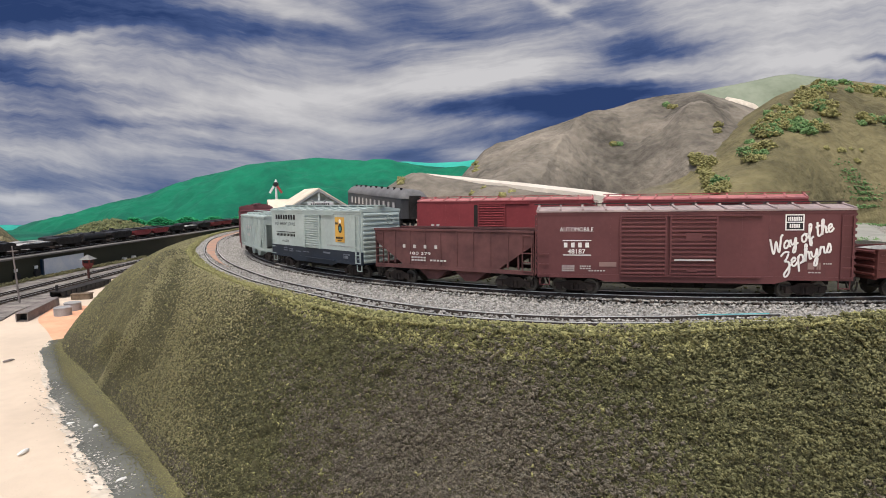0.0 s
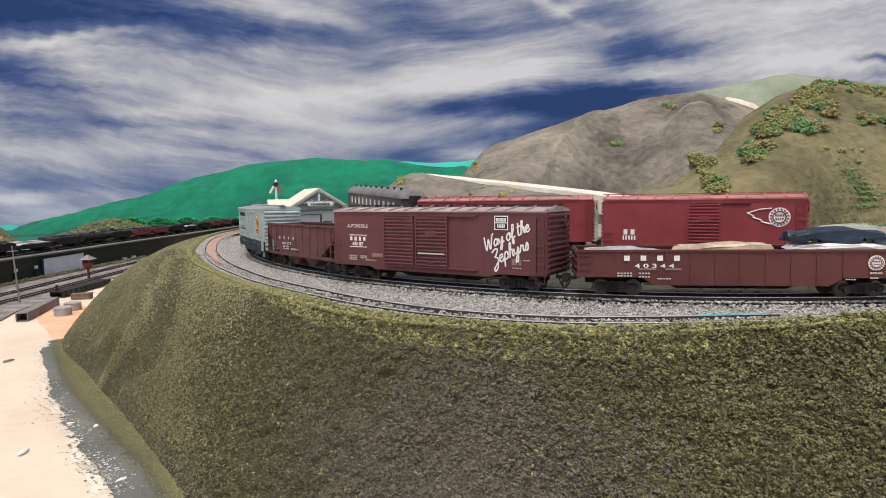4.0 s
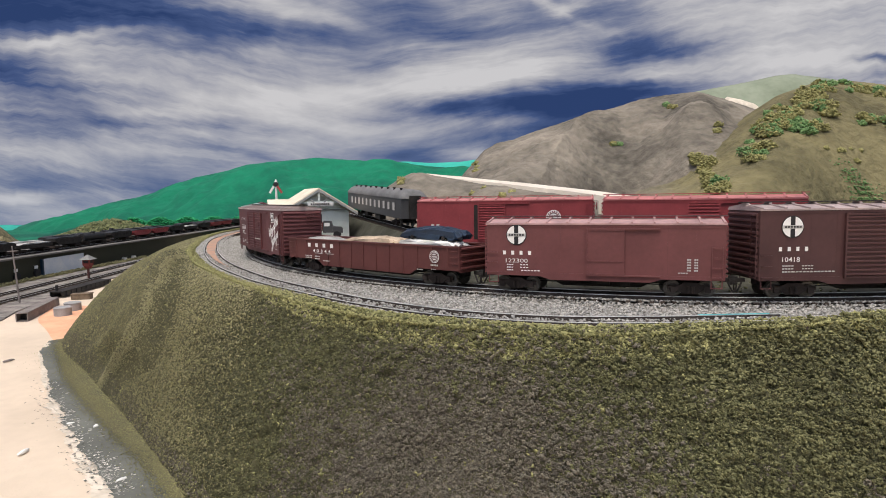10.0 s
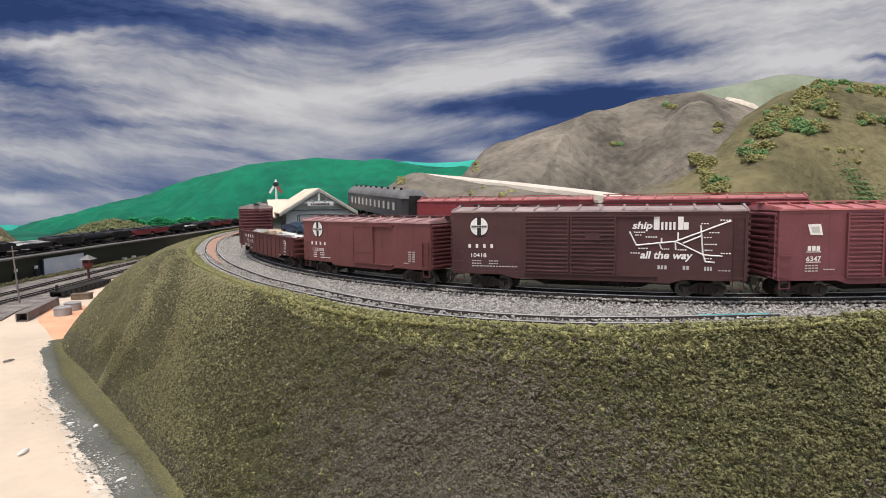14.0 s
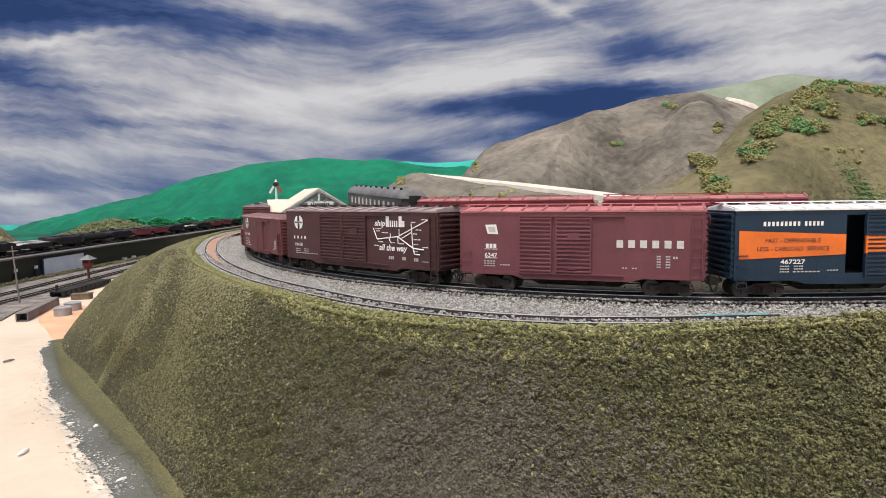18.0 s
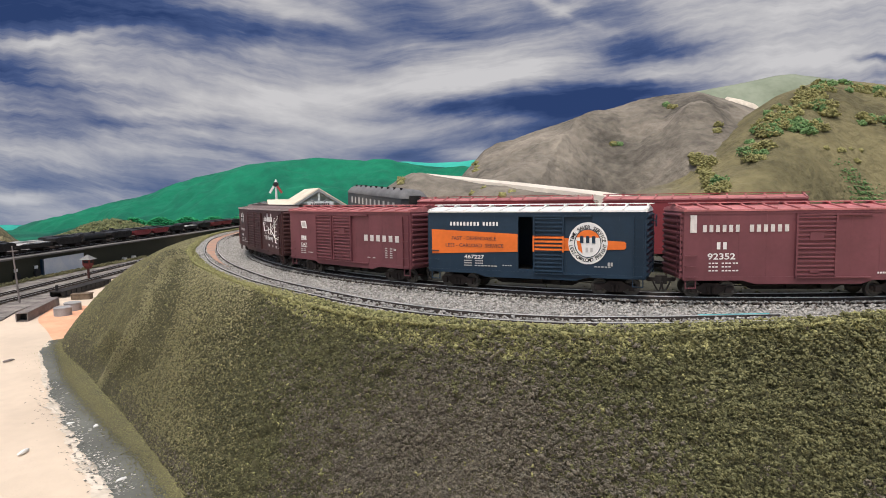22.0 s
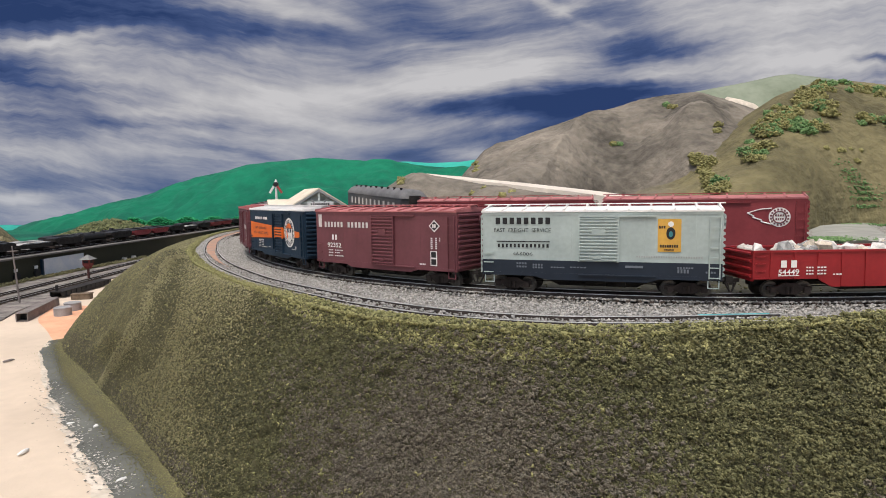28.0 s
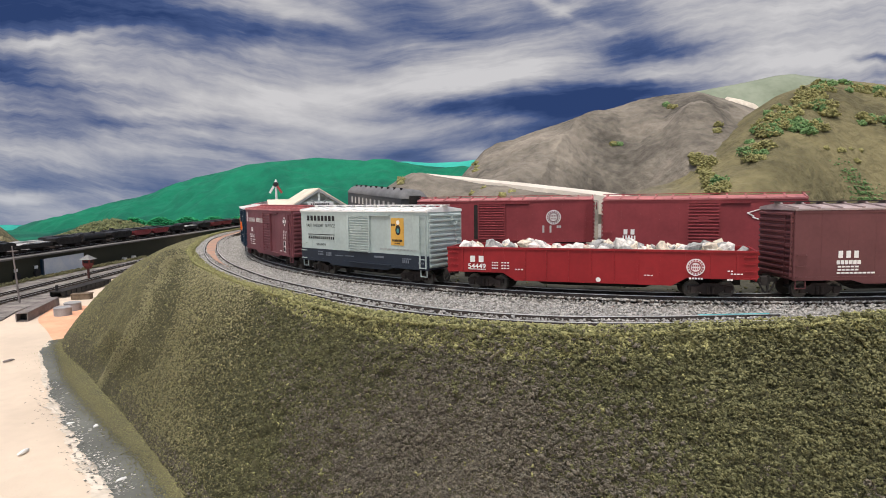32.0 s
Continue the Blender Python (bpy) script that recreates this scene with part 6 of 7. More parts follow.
patch(c, [(4.62, 3.58), (5.37, 3.58), (5.37, 4.27), (4.62, 4.27)], "black", 1.642, "herald_field")
bars(c, [(4.99, 4.1, 0.66, 0.2, 8, 0.3), (4.99, 3.75, 0.5, 0.2, 5, 0.3), (4.99, 3.93, 0.75, 0.06, 1, 0)], "white", 1.656)
script_line(c, "Way of the", 3.98, 2.34, 0.355, 0.40)
script_line(c, "Zephyrs", 4.50, 1.50, 0.40, 0.42)
bars(c, [(5.8, 1.73, 0.3, 0.34, 1, 0), (6.15, 1.73, 0.2, 0.34, 2, 0.2)], "box_dust")
bars(c, [(6.55, 1.85, 0.4, 0.06, 4, 0.3), (5.97, 1.40, 0.6, 0.05, 4, 0.3)], "grey_letter")
bm = bmesh.new()
box(bm, 0.25, -1.76, 2.0, 1.9, 0.05, 0.08)
part("door_bar", bm, "grey_letter", c, "pale handrail across the door", k=U)
join_train(c, -0.3078, 15.74)

c = gondola("gondola", "oxide red gondola carrying crushed automobile bodies", 16.5, "gon_red", stake=0.035)
bars(c, [(-4.44, 2.1, 3.36, 0.27, 4, 0.66)], "white", 1.68)
letters(c, "4 0 3 4 4", -4.3, 1.70, 2.0, 0.22, side=1.68, bold=0.02)
bars(c, [(-4.65, 1.53, 0.9, 0.04, 1, 0), (-3.35, 1.53, 0.8, 0.04, 1, 0), (-5.8, 1.3, 0.8, 0.08, 5, 0.3), (-5.8, 1.17, 0.8, 0.08, 5, 0.3), (-4.8, 1.3, 0.6, 0.08, 4, 0.3), (-4.8, 1.12, 0.6, 0.08, 4, 0.3), (-3.8, 1.02, 0.7, 0.07, 5, 0.3)], "grey_letter", 1.68)
ring_herald(c, 6.37, 1.86, 0.38, "gon_red", 1.67)
bars(c, [(6.37, 1.35, 0.6, 0.1, 5, 0.3), (5.2, 1.02, 0.5, 0.06, 4, 0.3), (6.3, 1.1, 0.4, 0.06, 3, 0.3)], "grey_letter", 1.68)
join_train(c, -0.1076, 16.78)


def crushed_car(label, mat, x, z, length, high, lean, seed, y=0.0):
    """A flattened automobile body: a squeezed saloon outline with dents."""
    rng = random.Random(seed)
    half = [(-0.5, 0.25), (-0.48, 0.62), (-0.30, 0.74), (-0.16, 0.88), (0.12, 0.9), (0.24, 0.76), (0.44, 0.66), (0.5, 0.3)]
    low = [(0.46, 0.05), (0.36, 0.02), (0.32, 0.28), (0.22, 0.28), (0.18, 0.03), (-0.18, 0.03), (-0.22, 0.28), (-0.32, 0.28), (-0.36, 0.02), (-0.46, 0.06)]
    out = [(a * length, b * high) for a, b in half + low]
    bm = bmesh.new()
    rings = []
    for j in range(9):
        w = -0.85 + 1.7 * j / 8
        k = 1 - 0.16 * (abs(w) / 0.85) ** 3
        rings.append([bm.verts.new((a * (1 - 0.03 * abs(w)) + rng.uniform(-0.12, 0.12), w + rng.uniform(-0.04, 0.04), b * k + rng.uniform(-0.10, 0.10) * (b > 0.1 * high))) for a, b in out])
    for p, q in zip(rings, rings[1:]):
        for i in range(len(out)):
            bm.faces.new((p[i], p[(i + 1) % len(out)], q[(i + 1) % len(out)], q[i]))
    bm.faces.new(rings[0][::-1]), bm.faces.new(rings[-1])
    ob = part("crushed_car", bm, mat, None, k=U, smooth=False)
    tagged(ob, label, "crushed car", "crushed cars in the gondola")
    for sgn in (-1, 1):
        for q in (-0.27, 0.27):
            bm = bmesh.new()
            rod(bm, (q * length, sgn * 0.80, high * 0.16), (q * length, sgn * 0.88, high * 0.16), high * 0.16, 10)
            part("wheel_arch", bm, "under", ob, k=U)
    RIDERS.append((ob, -0.1076, 16.78, pose(x * U, y * U, z * U, 0, lean, 0)))
    return ob


crushed_car("flattened blue automobile body on the scrap load", "crush_blue", 5.1, 2.78, 4.75, 0.85, 0, 3)
crushed_car("flattened white automobile body under a blue one", "crush_white", 5.1, 2.36, 4.7, 0.5, 0, 5, -0.25)
crushed_car("rusty tan flattened automobile body", "crush_tan", -0.4, 2.28, 4.9, 0.55, -1, 7)
crushed_car("grey flattened automobile body low in the load", "crush_grey", -5.6, 2.1, 4.2, 0.5, 0, 9)
crushed_car("rusty crushed body at the bottom of the load", "crush_tan", 2.0, 1.4, 5.2, 0.9, 0, 11)
crushed_car("rusty crushed body at the floor of the load", "crush_grey", -3.6, 1.3, 5.0, 0.8, 0, 12)

c = boxcar("boxcar", "low oxide red boxcar with a plain wooden door", 12.4, "box_red2", "roof_red", [(0.3, 2.0, "plain")], ze=3.86, tall=False, board="box_brown")
cross_herald(c, -4.49, 3.27)
bars(c, [(-4.46, 2.27, 1.9, 0.22, 4, 0.66)])
letters(c, "122300", -4.47, 1.83, 1.24, 0.22)
bars(c, [(-4.85, 1.6, 0.4, 0.06, 3, 0.3), (-4.85, 1.45, 0.4, 0.06, 3, 0.3), (-4.85, 1.3, 0.4, 0.06, 3, 0.3), (-4.05, 1.6, 0.5, 0.06, 3, 0.3), (-4.05, 1.45, 0.5, 0.06, 3, 0.3), (-3.7, 1.28, 1.1, 0.06, 6, 0.3)], "white")
bars(c, [(4.48, 2.05 - 0.14 * i, 0.22, 0.08, 2, 0.2) for i in range(5)] + [(4.82, 2.05 - 0.14 * i, 0.2, 0.08, 2, 0.2) for i in range(5)] + [(4.2, 1.35, 0.5, 0.06, 4, 0.3)], "grey_letter")
join_train(c, 0.0763, 12.6)

c = boxcar("boxcar", "dark brown automobile boxcar with a white route map", 15.5, "box_brown", "roof_grey_red", [(-2.28, 2.4, "rib"), (0.21, 2.35, "ribh")], board="under")
cross_herald(c, -6.13, 3.71, 0.52)
bars(c, [(-6.05, 2.6, 1.75, 0.21, 4, 0.66)])
letters(c, "10418", -6.16, 2.07, 0.9, 0.24, bold=0.01)
bars(c, [(-6.3, 1.75, 0.6, 0.06, 4, 0.3), (-6.3, 1.6, 0.6, 0.06, 4, 0.3), (-6.3, 1.45, 0.6, 0.06, 4, 0.3), (-5.3, 1.75, 0.6, 0.06, 4, 0.3), (-5.3, 1.6, 0.6, 0.06, 4, 0.3), (-5.0, 1.45, 2.2, 0.06, 12, 0.3)], "grey_letter")
letters(c, "ship", 2.76, 3.75, 0.98, 0.5, lean=0.22, bold=0.03, name="slogan")
bars(c, [(3.45, 3.92, 0.28, 0.68, 1, 0), (4.02, 3.78, 0.78, 0.4, 4, 0.44), (4.62, 3.92, 0.26, 0.68, 1, 0), (4.88, 3.78, 0.22, 0.38, 1, 0)], "white", 1.64)
letters(c, "all the way", 3.93, 2.2, 2.53, 0.52, lean=0.22, bold=0.03, name="slogan")
ROUTES = ((2.11, 3.48, 2.46, 2.76), (2.46, 2.76, 4.37, 2.98), (4.37, 2.98, 6.97, 4.05), (4.37, 2.98, 5.72, 2.3), (5.72, 2.3, 6.6, 2.25), (4.74, 2.89, 5.64, 3.3), (5.57, 3.82, 5.69, 2.36), (5.69, 2.36, 5.81, 1.95), (5.81, 1.95, 6.26, 1.93), (3.6, 2.85, 3.7, 2.6), (4.5, 3.0, 4.5, 3.45), (3.7, 2.88, 3.7, 3.15), (4.37, 2.95, 4.4, 2.55))
for x0, z0, x1, z1 in ROUTES:
    bm = bmesh.new()
    rod(bm, (x0, -1.63, z0), (x1, -1.63, z1), 0.04, 4)
    part("map_line", bm, "white", c, k=U)
bars(c, [(2.6, 3.45, 0.6, 0.06, 5, 0.3), (2.55, 3.3, 0.35, 0.06, 3, 0.3), (2.4, 2.35, 0.5, 0.06, 4, 0.3), (3.2, 3.2, 0.6, 0.06, 5, 0.3), (2.8, 2.6, 0.5, 0.06, 4, 0.3), (3.9, 2.58, 0.4, 0.06, 4, 0.3), (5.75, 3.9, 0.4, 0.06, 3, 0.3), (6.2, 3.45, 0.5, 0.06, 4, 0.3), (5.9, 3.2, 0.4, 0.06, 3, 0.3), (6.05, 2.85, 0.6, 0.06, 5, 0.3), (5.95, 2.55, 0.4, 0.06, 3, 0.3), (6.75, 2.4, 0.5, 0.06, 4, 0.3), (5.95, 2.12, 0.35, 0.06, 3, 0.3), (6.7, 4.08, 0.5, 0.06, 4, 0.3), (4.7, 2.55, 0.45, 0.06, 4, 0.3)], "white", 1.64)
bars(c, [(3.75, 1.62, 0.5, 0.2, 3, 0.3), (4.9, 1.62, 0.35, 0.2, 2, 0.3), (5.95, 1.6, 0.4, 0.2, 3, 0.3), (6.7, 1.52, 0.6, 0.05, 4, 0.3)], "grey_letter")
join_train(c, 0.2538, 15.74)

c = boxcar("boxcar", "wine red boxcar with double ribbed doors and a white flag emblem", 13.0, "box_wine", "roof_pink", [(-2.17, 1.8, "rib"), (-0.08, 1.9, "ribh")])
bars(c, [(3.84, 2.83, 3.58, 0.40, 6, 0.44)], "name_white", 1.64)
patch(c, [(-5.05, 3.82), (-4.9, 3.3), (-4.28, 3.28), (-4.4, 3.84)], "white", 1.632, "flag")
patch(c, [(-4.9, 3.7), (-4.8, 3.4), (-4.42, 3.4), (-4.5, 3.72)], "grey_letter", 1.645, "flag_field")
bars(c, [(-4.71, 2.62, 0.67, 0.24, 3, 0.25), (-4.71, 1.93, 0.75, 0.04, 1, 0), (-4.71, 2.44, 0.75, 0.04, 1, 0)], "white")
letters(c, "6347", -4.71, 2.1, 0.75, 0.25, bold=0.02)
bars(c, [(-4.8, 1.75, 0.7, 0.06, 4, 0.3), (-4.8, 1.62, 0.7, 0.06, 4, 0.3), (-4.8, 1.48, 0.7, 0.06, 4, 0.3), (-3.9, 1.55, 0.6, 0.06, 4, 0.3)], "grey_letter")
bars(c, [(4.3, 2.2 - 0.14 * i, 0.22, 0.07, 2, 0.2) for i in range(5)] + [(4.75, 2.2 - 0.14 * i, 0.25, 0.07, 2, 0.2) for i in range(5)] + [(5.1, 2.15, 0.25, 0.12, 2, 0.3), (2.6, 1.55, 0.3, 0.06, 2, 0.3), (3.1, 1.55, 0.3, 0.06, 2, 0.3)], "grey_letter")
join_train(c, 0.4338, 13.11)

c = boxcar("boxcar", "dark blue boxcar with orange arrow, round seal and open door", 12.4, "navy", "white", [(1.09, 1.66, "rib")], opening=(-0.66, 0.28), end_mat="navy")
patch(c, [(-6.0, 2.08), (-0.68, 2.3), (-0.68, 3.3), (-6.0, 3.53)], "orange", 1.632, "arrow")
for y in (-1.6,):
    ribbed_door(c, 1.09, 1.68, 2.35, 3.22, "orange", y, 4, False, "door_stripe").matrix_basis = pose(0, -0.02 * U, 0)
patch(c, [(1.95, 2.42), (5.1, 2.55), (5.2, 2.62), (5.2, 2.9), (5.1, 2.97), (1.95, 3.12)], "orange", 1.632, "arrow")
bars(c, [(-3.9, 3.86, 1.9, 0.22, 9, 0.42), (-2.3, 3.86, 1.0, 0.22, 5, 0.42)], "white")
letters(c, "FAST - DEPENDABLE", -3.32, 3.02, 2.75, 0.21, "navy", 1.65)
letters(c, "LESS - CARLOAD  SERVICE", -3.30, 2.61, 3.58, 0.21, "navy", 1.65)
letters(c, "467227", -3.30, 1.95, 1.24, 0.23, bold=0.02)
bars(c, [(-3.7, 1.72, 0.5, 0.06, 4, 0.3), (-3.7, 1.58, 0.5, 0.06, 4, 0.3), (-3.7, 1.44, 0.5, 0.06, 4, 0.3), (-3.0, 1.72, 0.5, 0.06, 4, 0.3), (-3.0, 1.58, 0.5, 0.06, 4, 0.3), (-2.6, 1.44, 1.4, 0.06, 7, 0.3), (-1.3, 1.5, 0.6, 0.05, 4, 0.3), (4.0, 1.6, 0.9, 0.06, 5, 0.3), (4.4, 1.75, 0.3, 0.2, 2, 0.3)], "grey_letter")
patch(c, disc(3.22, 2.85, 1.04, 36, 1.13), "white", 1.642, "seal")
bm = bmesh.new()
ring = disc(3.22, 2.85, 0.70, 28, 0.76)
tube(bm, [(a[0], -1.65, a[1]) for a in ring], 0.022, 4, True)
part("seal_ring", bm, "navy", c, k=U)
patch(c, [(3.22 + 0.66 * math.cos(a), 2.95 + 0.62 * math.sin(a)) for a in np.linspace(0.35, math.pi - 0.35, 12)], "orange", 1.652, "seal_field")
patch(c, [(2.62, 3.0), (2.85, 2.95), (2.95, 2.3), (2.72, 2.5)], "orange", 1.652, "seal_field")
bars(c, [(3.22, 3.05, 0.95, 0.38, 3, 0.44)], "navy", 1.668)
bars(c, [(3.3, 2.5, 0.5, 0.24, 2, 0.5)], "grey_letter", 1.668)
ring_letters(c, "TIME SAVER SERVICE", 3.22, 2.86, 0.87, 172, -9.6, 0.20, "black", 1.66)
ring_letters(c, "LESS-CARLOAD FREIGHT", 3.22, 2.84, 0.89, 190, 8.6, 0.19, "black", 1.66, False)
join_train(c, 0.5944, 12.6)

c = boxcar("boxcar", "wine red boxcar with a ribbed door and white diamond emblem", 12.4, "box_wine", "roof_pink", [(0.30, 1.95, "ribh")])
bars(c, [(-5.72, 3.89, 0.32, 0.88, 1, 0), (-4.35, 3.65, 1.95, 0.36, 6, 0.44), (-1.98, 3.65, 2.06, 0.36, 6, 0.44)], "name_white", 1.64)
bars(c, [(-4.3, 2.77, 0.62, 0.36, 2, 0.44)], "white")
letters(c, "92352", -4.31, 2.23, 1.38, 0.33, bold=0.02)
bars(c, [(-4.7, 1.88, 0.5, 0.07, 3, 0.3), (-4.7, 1.7, 0.5, 0.07, 3, 0.3), (-4.7, 1.5, 0.5, 0.07, 3, 0.3), (-4.05, 1.88, 0.5, 0.07, 3, 0.3), (-4.05, 1.7, 0.5, 0.07, 3, 0.3), (-4.05, 1.5, 0.5, 0.07, 3, 0.3), (-3.6, 1.88, 0.3, 0.07, 2, 0.3), (-3.6, 1.5, 0.35, 0.07, 2, 0.3)], "white")
patch(c, [(4.13, 3.70), (4.55, 3.33), (4.98, 3.70), (4.55, 4.07)], "white", 1.632, "diamond")
patch(c, [(4.23, 3.70), (4.55, 3.42), (4.88, 3.70), (4.55, 3.98)], "black", 1.642, "diamond_field")
bars(c, [(4.55, 3.70, 0.3, 0.22, 2, 0.25)], "white", 1.655)
bars(c, [(4.33, 2.95 - 0.12 * i, 0.14, 0.07, 1, 0) for i in range(6)] + [(4.68, 2.95 - 0.12 * i, 0.14, 0.07, 1, 0) for i in range(6)] + [(4.95, 2.95 - 0.12 * i, 0.08, 0.07, 1, 0) for i in range(2)] + [(3.6, 1.35, 0.5, 0.09, 4, 0.3)], "white")
patch(c, [(4.23, 1.29), (4.74, 1.29), (4.74, 2.19), (4.23, 2.19)], "white", 1.632, "data_panel")
for z in (1.36, 1.80):
    patch(c, [(4.30, z), (4.67, z), (4.67, z + 0.34), (4.30, z + 0.34)], "black", 1.645, "data_panel")
join_train(c, 0.7554, 12.6)

sentinel_car("silver and dark blue boxcar with yellow placard and white roof", "white", 0.9164)

c = gondola("gondola", "bright red gondola heaped with broken white stone", 16.3, "bright_red", stake=0.045)
bars(c, [(-6.37, 1.85, 1.02, 0.36, 2, 0.44), (-6.37, 1.26, 1.06, 0.04, 1, 0)], "white", 1.66)
letters(c, "54449", -6.37, 1.44, 1.06, 0.28, side=1.66, bold=0.02)
bars(c, [(-5.3, 1.66, 0.4, 0.07, 3, 0.3), (-5.3, 1.5, 0.4, 0.07, 3, 0.3), (-5.3, 1.34, 0.4, 0.07, 3, 0.3), (-4.7, 1.66, 0.5, 0.07, 3, 0.3), (-4.7, 1.5, 0.5, 0.07, 3, 0.3), (-4.7, 1.34, 0.5, 0.07, 3, 0.3), (-3.9, 1.3, 0.5, 0.07, 3, 0.3), (3.0, 1.18, 0.5, 0.05, 3, 0.3), (5.3, 1.08, 0.7, 0.09, 5, 0.3), (6.9, 1.5, 0.3, 0.06, 2, 0.3), (7.2, 1.36, 0.6, 0.06, 4, 0.3), (6.9, 1.06, 0.3, 0.09, 2, 0.2)], "white", 1.66)
ring_herald(c, 5.28, 1.66, 0.44, "bright_red", 1.66)
patch(c, disc(0.43, 0.86, 0.13, 14), "white", 1.655, "tag")
join_train(c, 1.0975, 16.53)
load = empty("stone_load", None, "heap of broken white and grey rocks in the gondola", "stone load")
rng_ = random.Random(4)
ROCKS = []
for i in range(7):
    bm = bmesh.new()
    bmesh.ops.create_icosphere(bm, subdivisions=1, radius=1)
    for v in bm.verts:
        v.co *= rng_.uniform(0.72, 1.12)
    ob = part("rock", bm, ("rock_white", "rock_grey", "rock_white", "rock_cream", "rock_white", "rock_grey", "rock_cream")[i], load, k=U)
    ROCKS.append(ob.data)
    ob.matrix_basis = pose((-7 + 2.2 * i) * U, 0.2 * U, 2.2 * U) @ Matrix.Scale(0.5, 4)
bm = bmesh.new()
box(bm, 0, 0, 1.75, 15.7, 2.9, 0.9)
part("load_bed", bm, "rock_grey", load, k=U)
for i in range(120):
    ob = new("rock", ROCKS[i % 7])
    ob.parent = load
    x = rng_.uniform(-7.6, 7.6)
    k = rng_.choice((0.24, 0.28, 0.34, 0.4, 0.52))
    y = rng_.uniform(-1.25, 1.2)
    ob.matrix_basis = Matrix.LocRotScale((x * U, y * U, (2.20 + 0.20 * math.cos(y) + 0.12 * math.sin(x * 1.3) + rng_.uniform(-0.08, 0.1)) * U), Euler((rng_.uniform(0, 6), rng_.uniform(0, 6), rng_.uniform(0, 6))), (k * 1.25, k, k * 0.8))
RIDERS.append((load, 1.0975, 16.53, pose(0, 0, 0)))

c = boxcar("boxcar", "oxide red boxcar at the end of the visible train", 12.4, "box_red", "roof_grey_red", [(0.2, 2.1, "ribh")], board="under")
bars(c, [(-3.45, 2.3, 1.2, 0.36, 3, 0.44), (-3.43, 1.90, 1.26, 0.2, 6, 0.2), (-3.45, 1.68, 1.1, 0.08, 5, 0.2), (-3.45, 1.52, 1.1, 0.08, 5, 0.2), (-3.05, 1.36, 1.97, 0.08, 9, 0.2)], "white")
join_train(c, 1.2822, 12.6)
c = boxcar("boxcar", "plain brown boxcar following the train", 12.4, "box_brown", "box_brown", [(0.2, 2.1, "ribh")])
join_train(c, 1.4410, 12.6)


# ---- cars standing on the inner track
def stand(car, x, y, deg, z=0.006):
    car.matrix_basis = pose(x, y, z, 0, 0, deg)


c = boxcar("boxcar", "standing red boxcar with a round white herald", 15.2, "parked_red", "roof_pink", [(-0.95, 2.35, "rib")], board="parked_red", group="cars on the inner track")
patch(c, [(-2.5, 1.2), (-2.13, 1.2), (-2.13, 4.2), (-2.5, 4.2)], "under", 1.632, "door_gap")
ring_herald(c, 4.35, 3.1, 0.62, "box_wine")
bars(c, [(-6, 2.35, 0.95, 0.38, 2, 0.44), (-6, 1.85, 0.95, 0.3, 5, 0.44), (3.5, 2.1, 0.2, 0.6, 1, 0.2), (4.1, 2.1, 0.2, 0.6, 1, 0.2), (4.8, 2.3, 0.4, 0.2, 2, 0.2)], "grey_letter")
stand(c, 0.066, 0.633, -14)
c = boxcar("boxcar", "standing red boxcar with a winged white herald", 12.6, "parked_red", "roof_pink", [(0.3, 2.0, "ribh")], board="parked_red", group="cars on the inner track")
ring_herald(c, 4.75, 3.35, 0.62, "box_wine")
bm = bmesh.new()
for a, b in (((2.9, 3.62), (3.6, 3.85)), ((3.6, 3.85), (4.3, 3.92)), ((2.9, 3.62), (3.3, 3.42)), ((3.3, 3.42), (3.2, 3.34)), ((3.2, 3.34), (3.75, 3.16)), ((3.75, 3.16), (3.7, 3.06)), ((3.7, 3.06), (4.3, 2.9))):
    rod(bm, (a[0], -1.625, a[1]), (b[0], -1.625, b[1]), 0.04, 5)
part("wing", bm, "white", c, k=U)
bars(c, [(-4.5, 2.3, 0.95, 0.36, 2, 0.44), (-4.5, 1.9, 0.95, 0.3, 5, 0.44)], "white")
stand(c, 0.212, 0.495, -24)
c = coach("passenger_coach", "dark grey heavyweight passenger coach on a climbing track")
c.matrix_basis = Matrix.Translation((COACH.x, COACH.y, coach_rise(COACH))) @ Matrix.Rotation(radians(COACH_TURN), 4, "Z") @ Matrix.Rotation(radians(2.45), 4, "Y")


def travel(t):
    """How far the train has run after t seconds: nearly even, slightly quicker later on."""
    return 0.0457 * t - float(np.interp(t, [0, 4, 8, 12, 16, 20, 24, 28, 32], [-0.0004, 0.0121, 0.02, 0.0224, 0.0176, 0.0116, 0.0046, 0.0014, -0.0001]))


def car_pose(s, L):
    b = 0.36 * L * U
    p, q = line_at(s - b), line_at(s + b)
    m = (p + q) / 2
    return Matrix.Translation((m.x, m.y, 0)) @ Matrix.Rotation(math.atan2(q.y - p.y, q.x - p.x), 4, "Z")


def heading(s):
    p, q = line_at(s - 0.008), line_at(s + 0.008)
    return math.atan2(q.y - p.y, q.x - p.x)


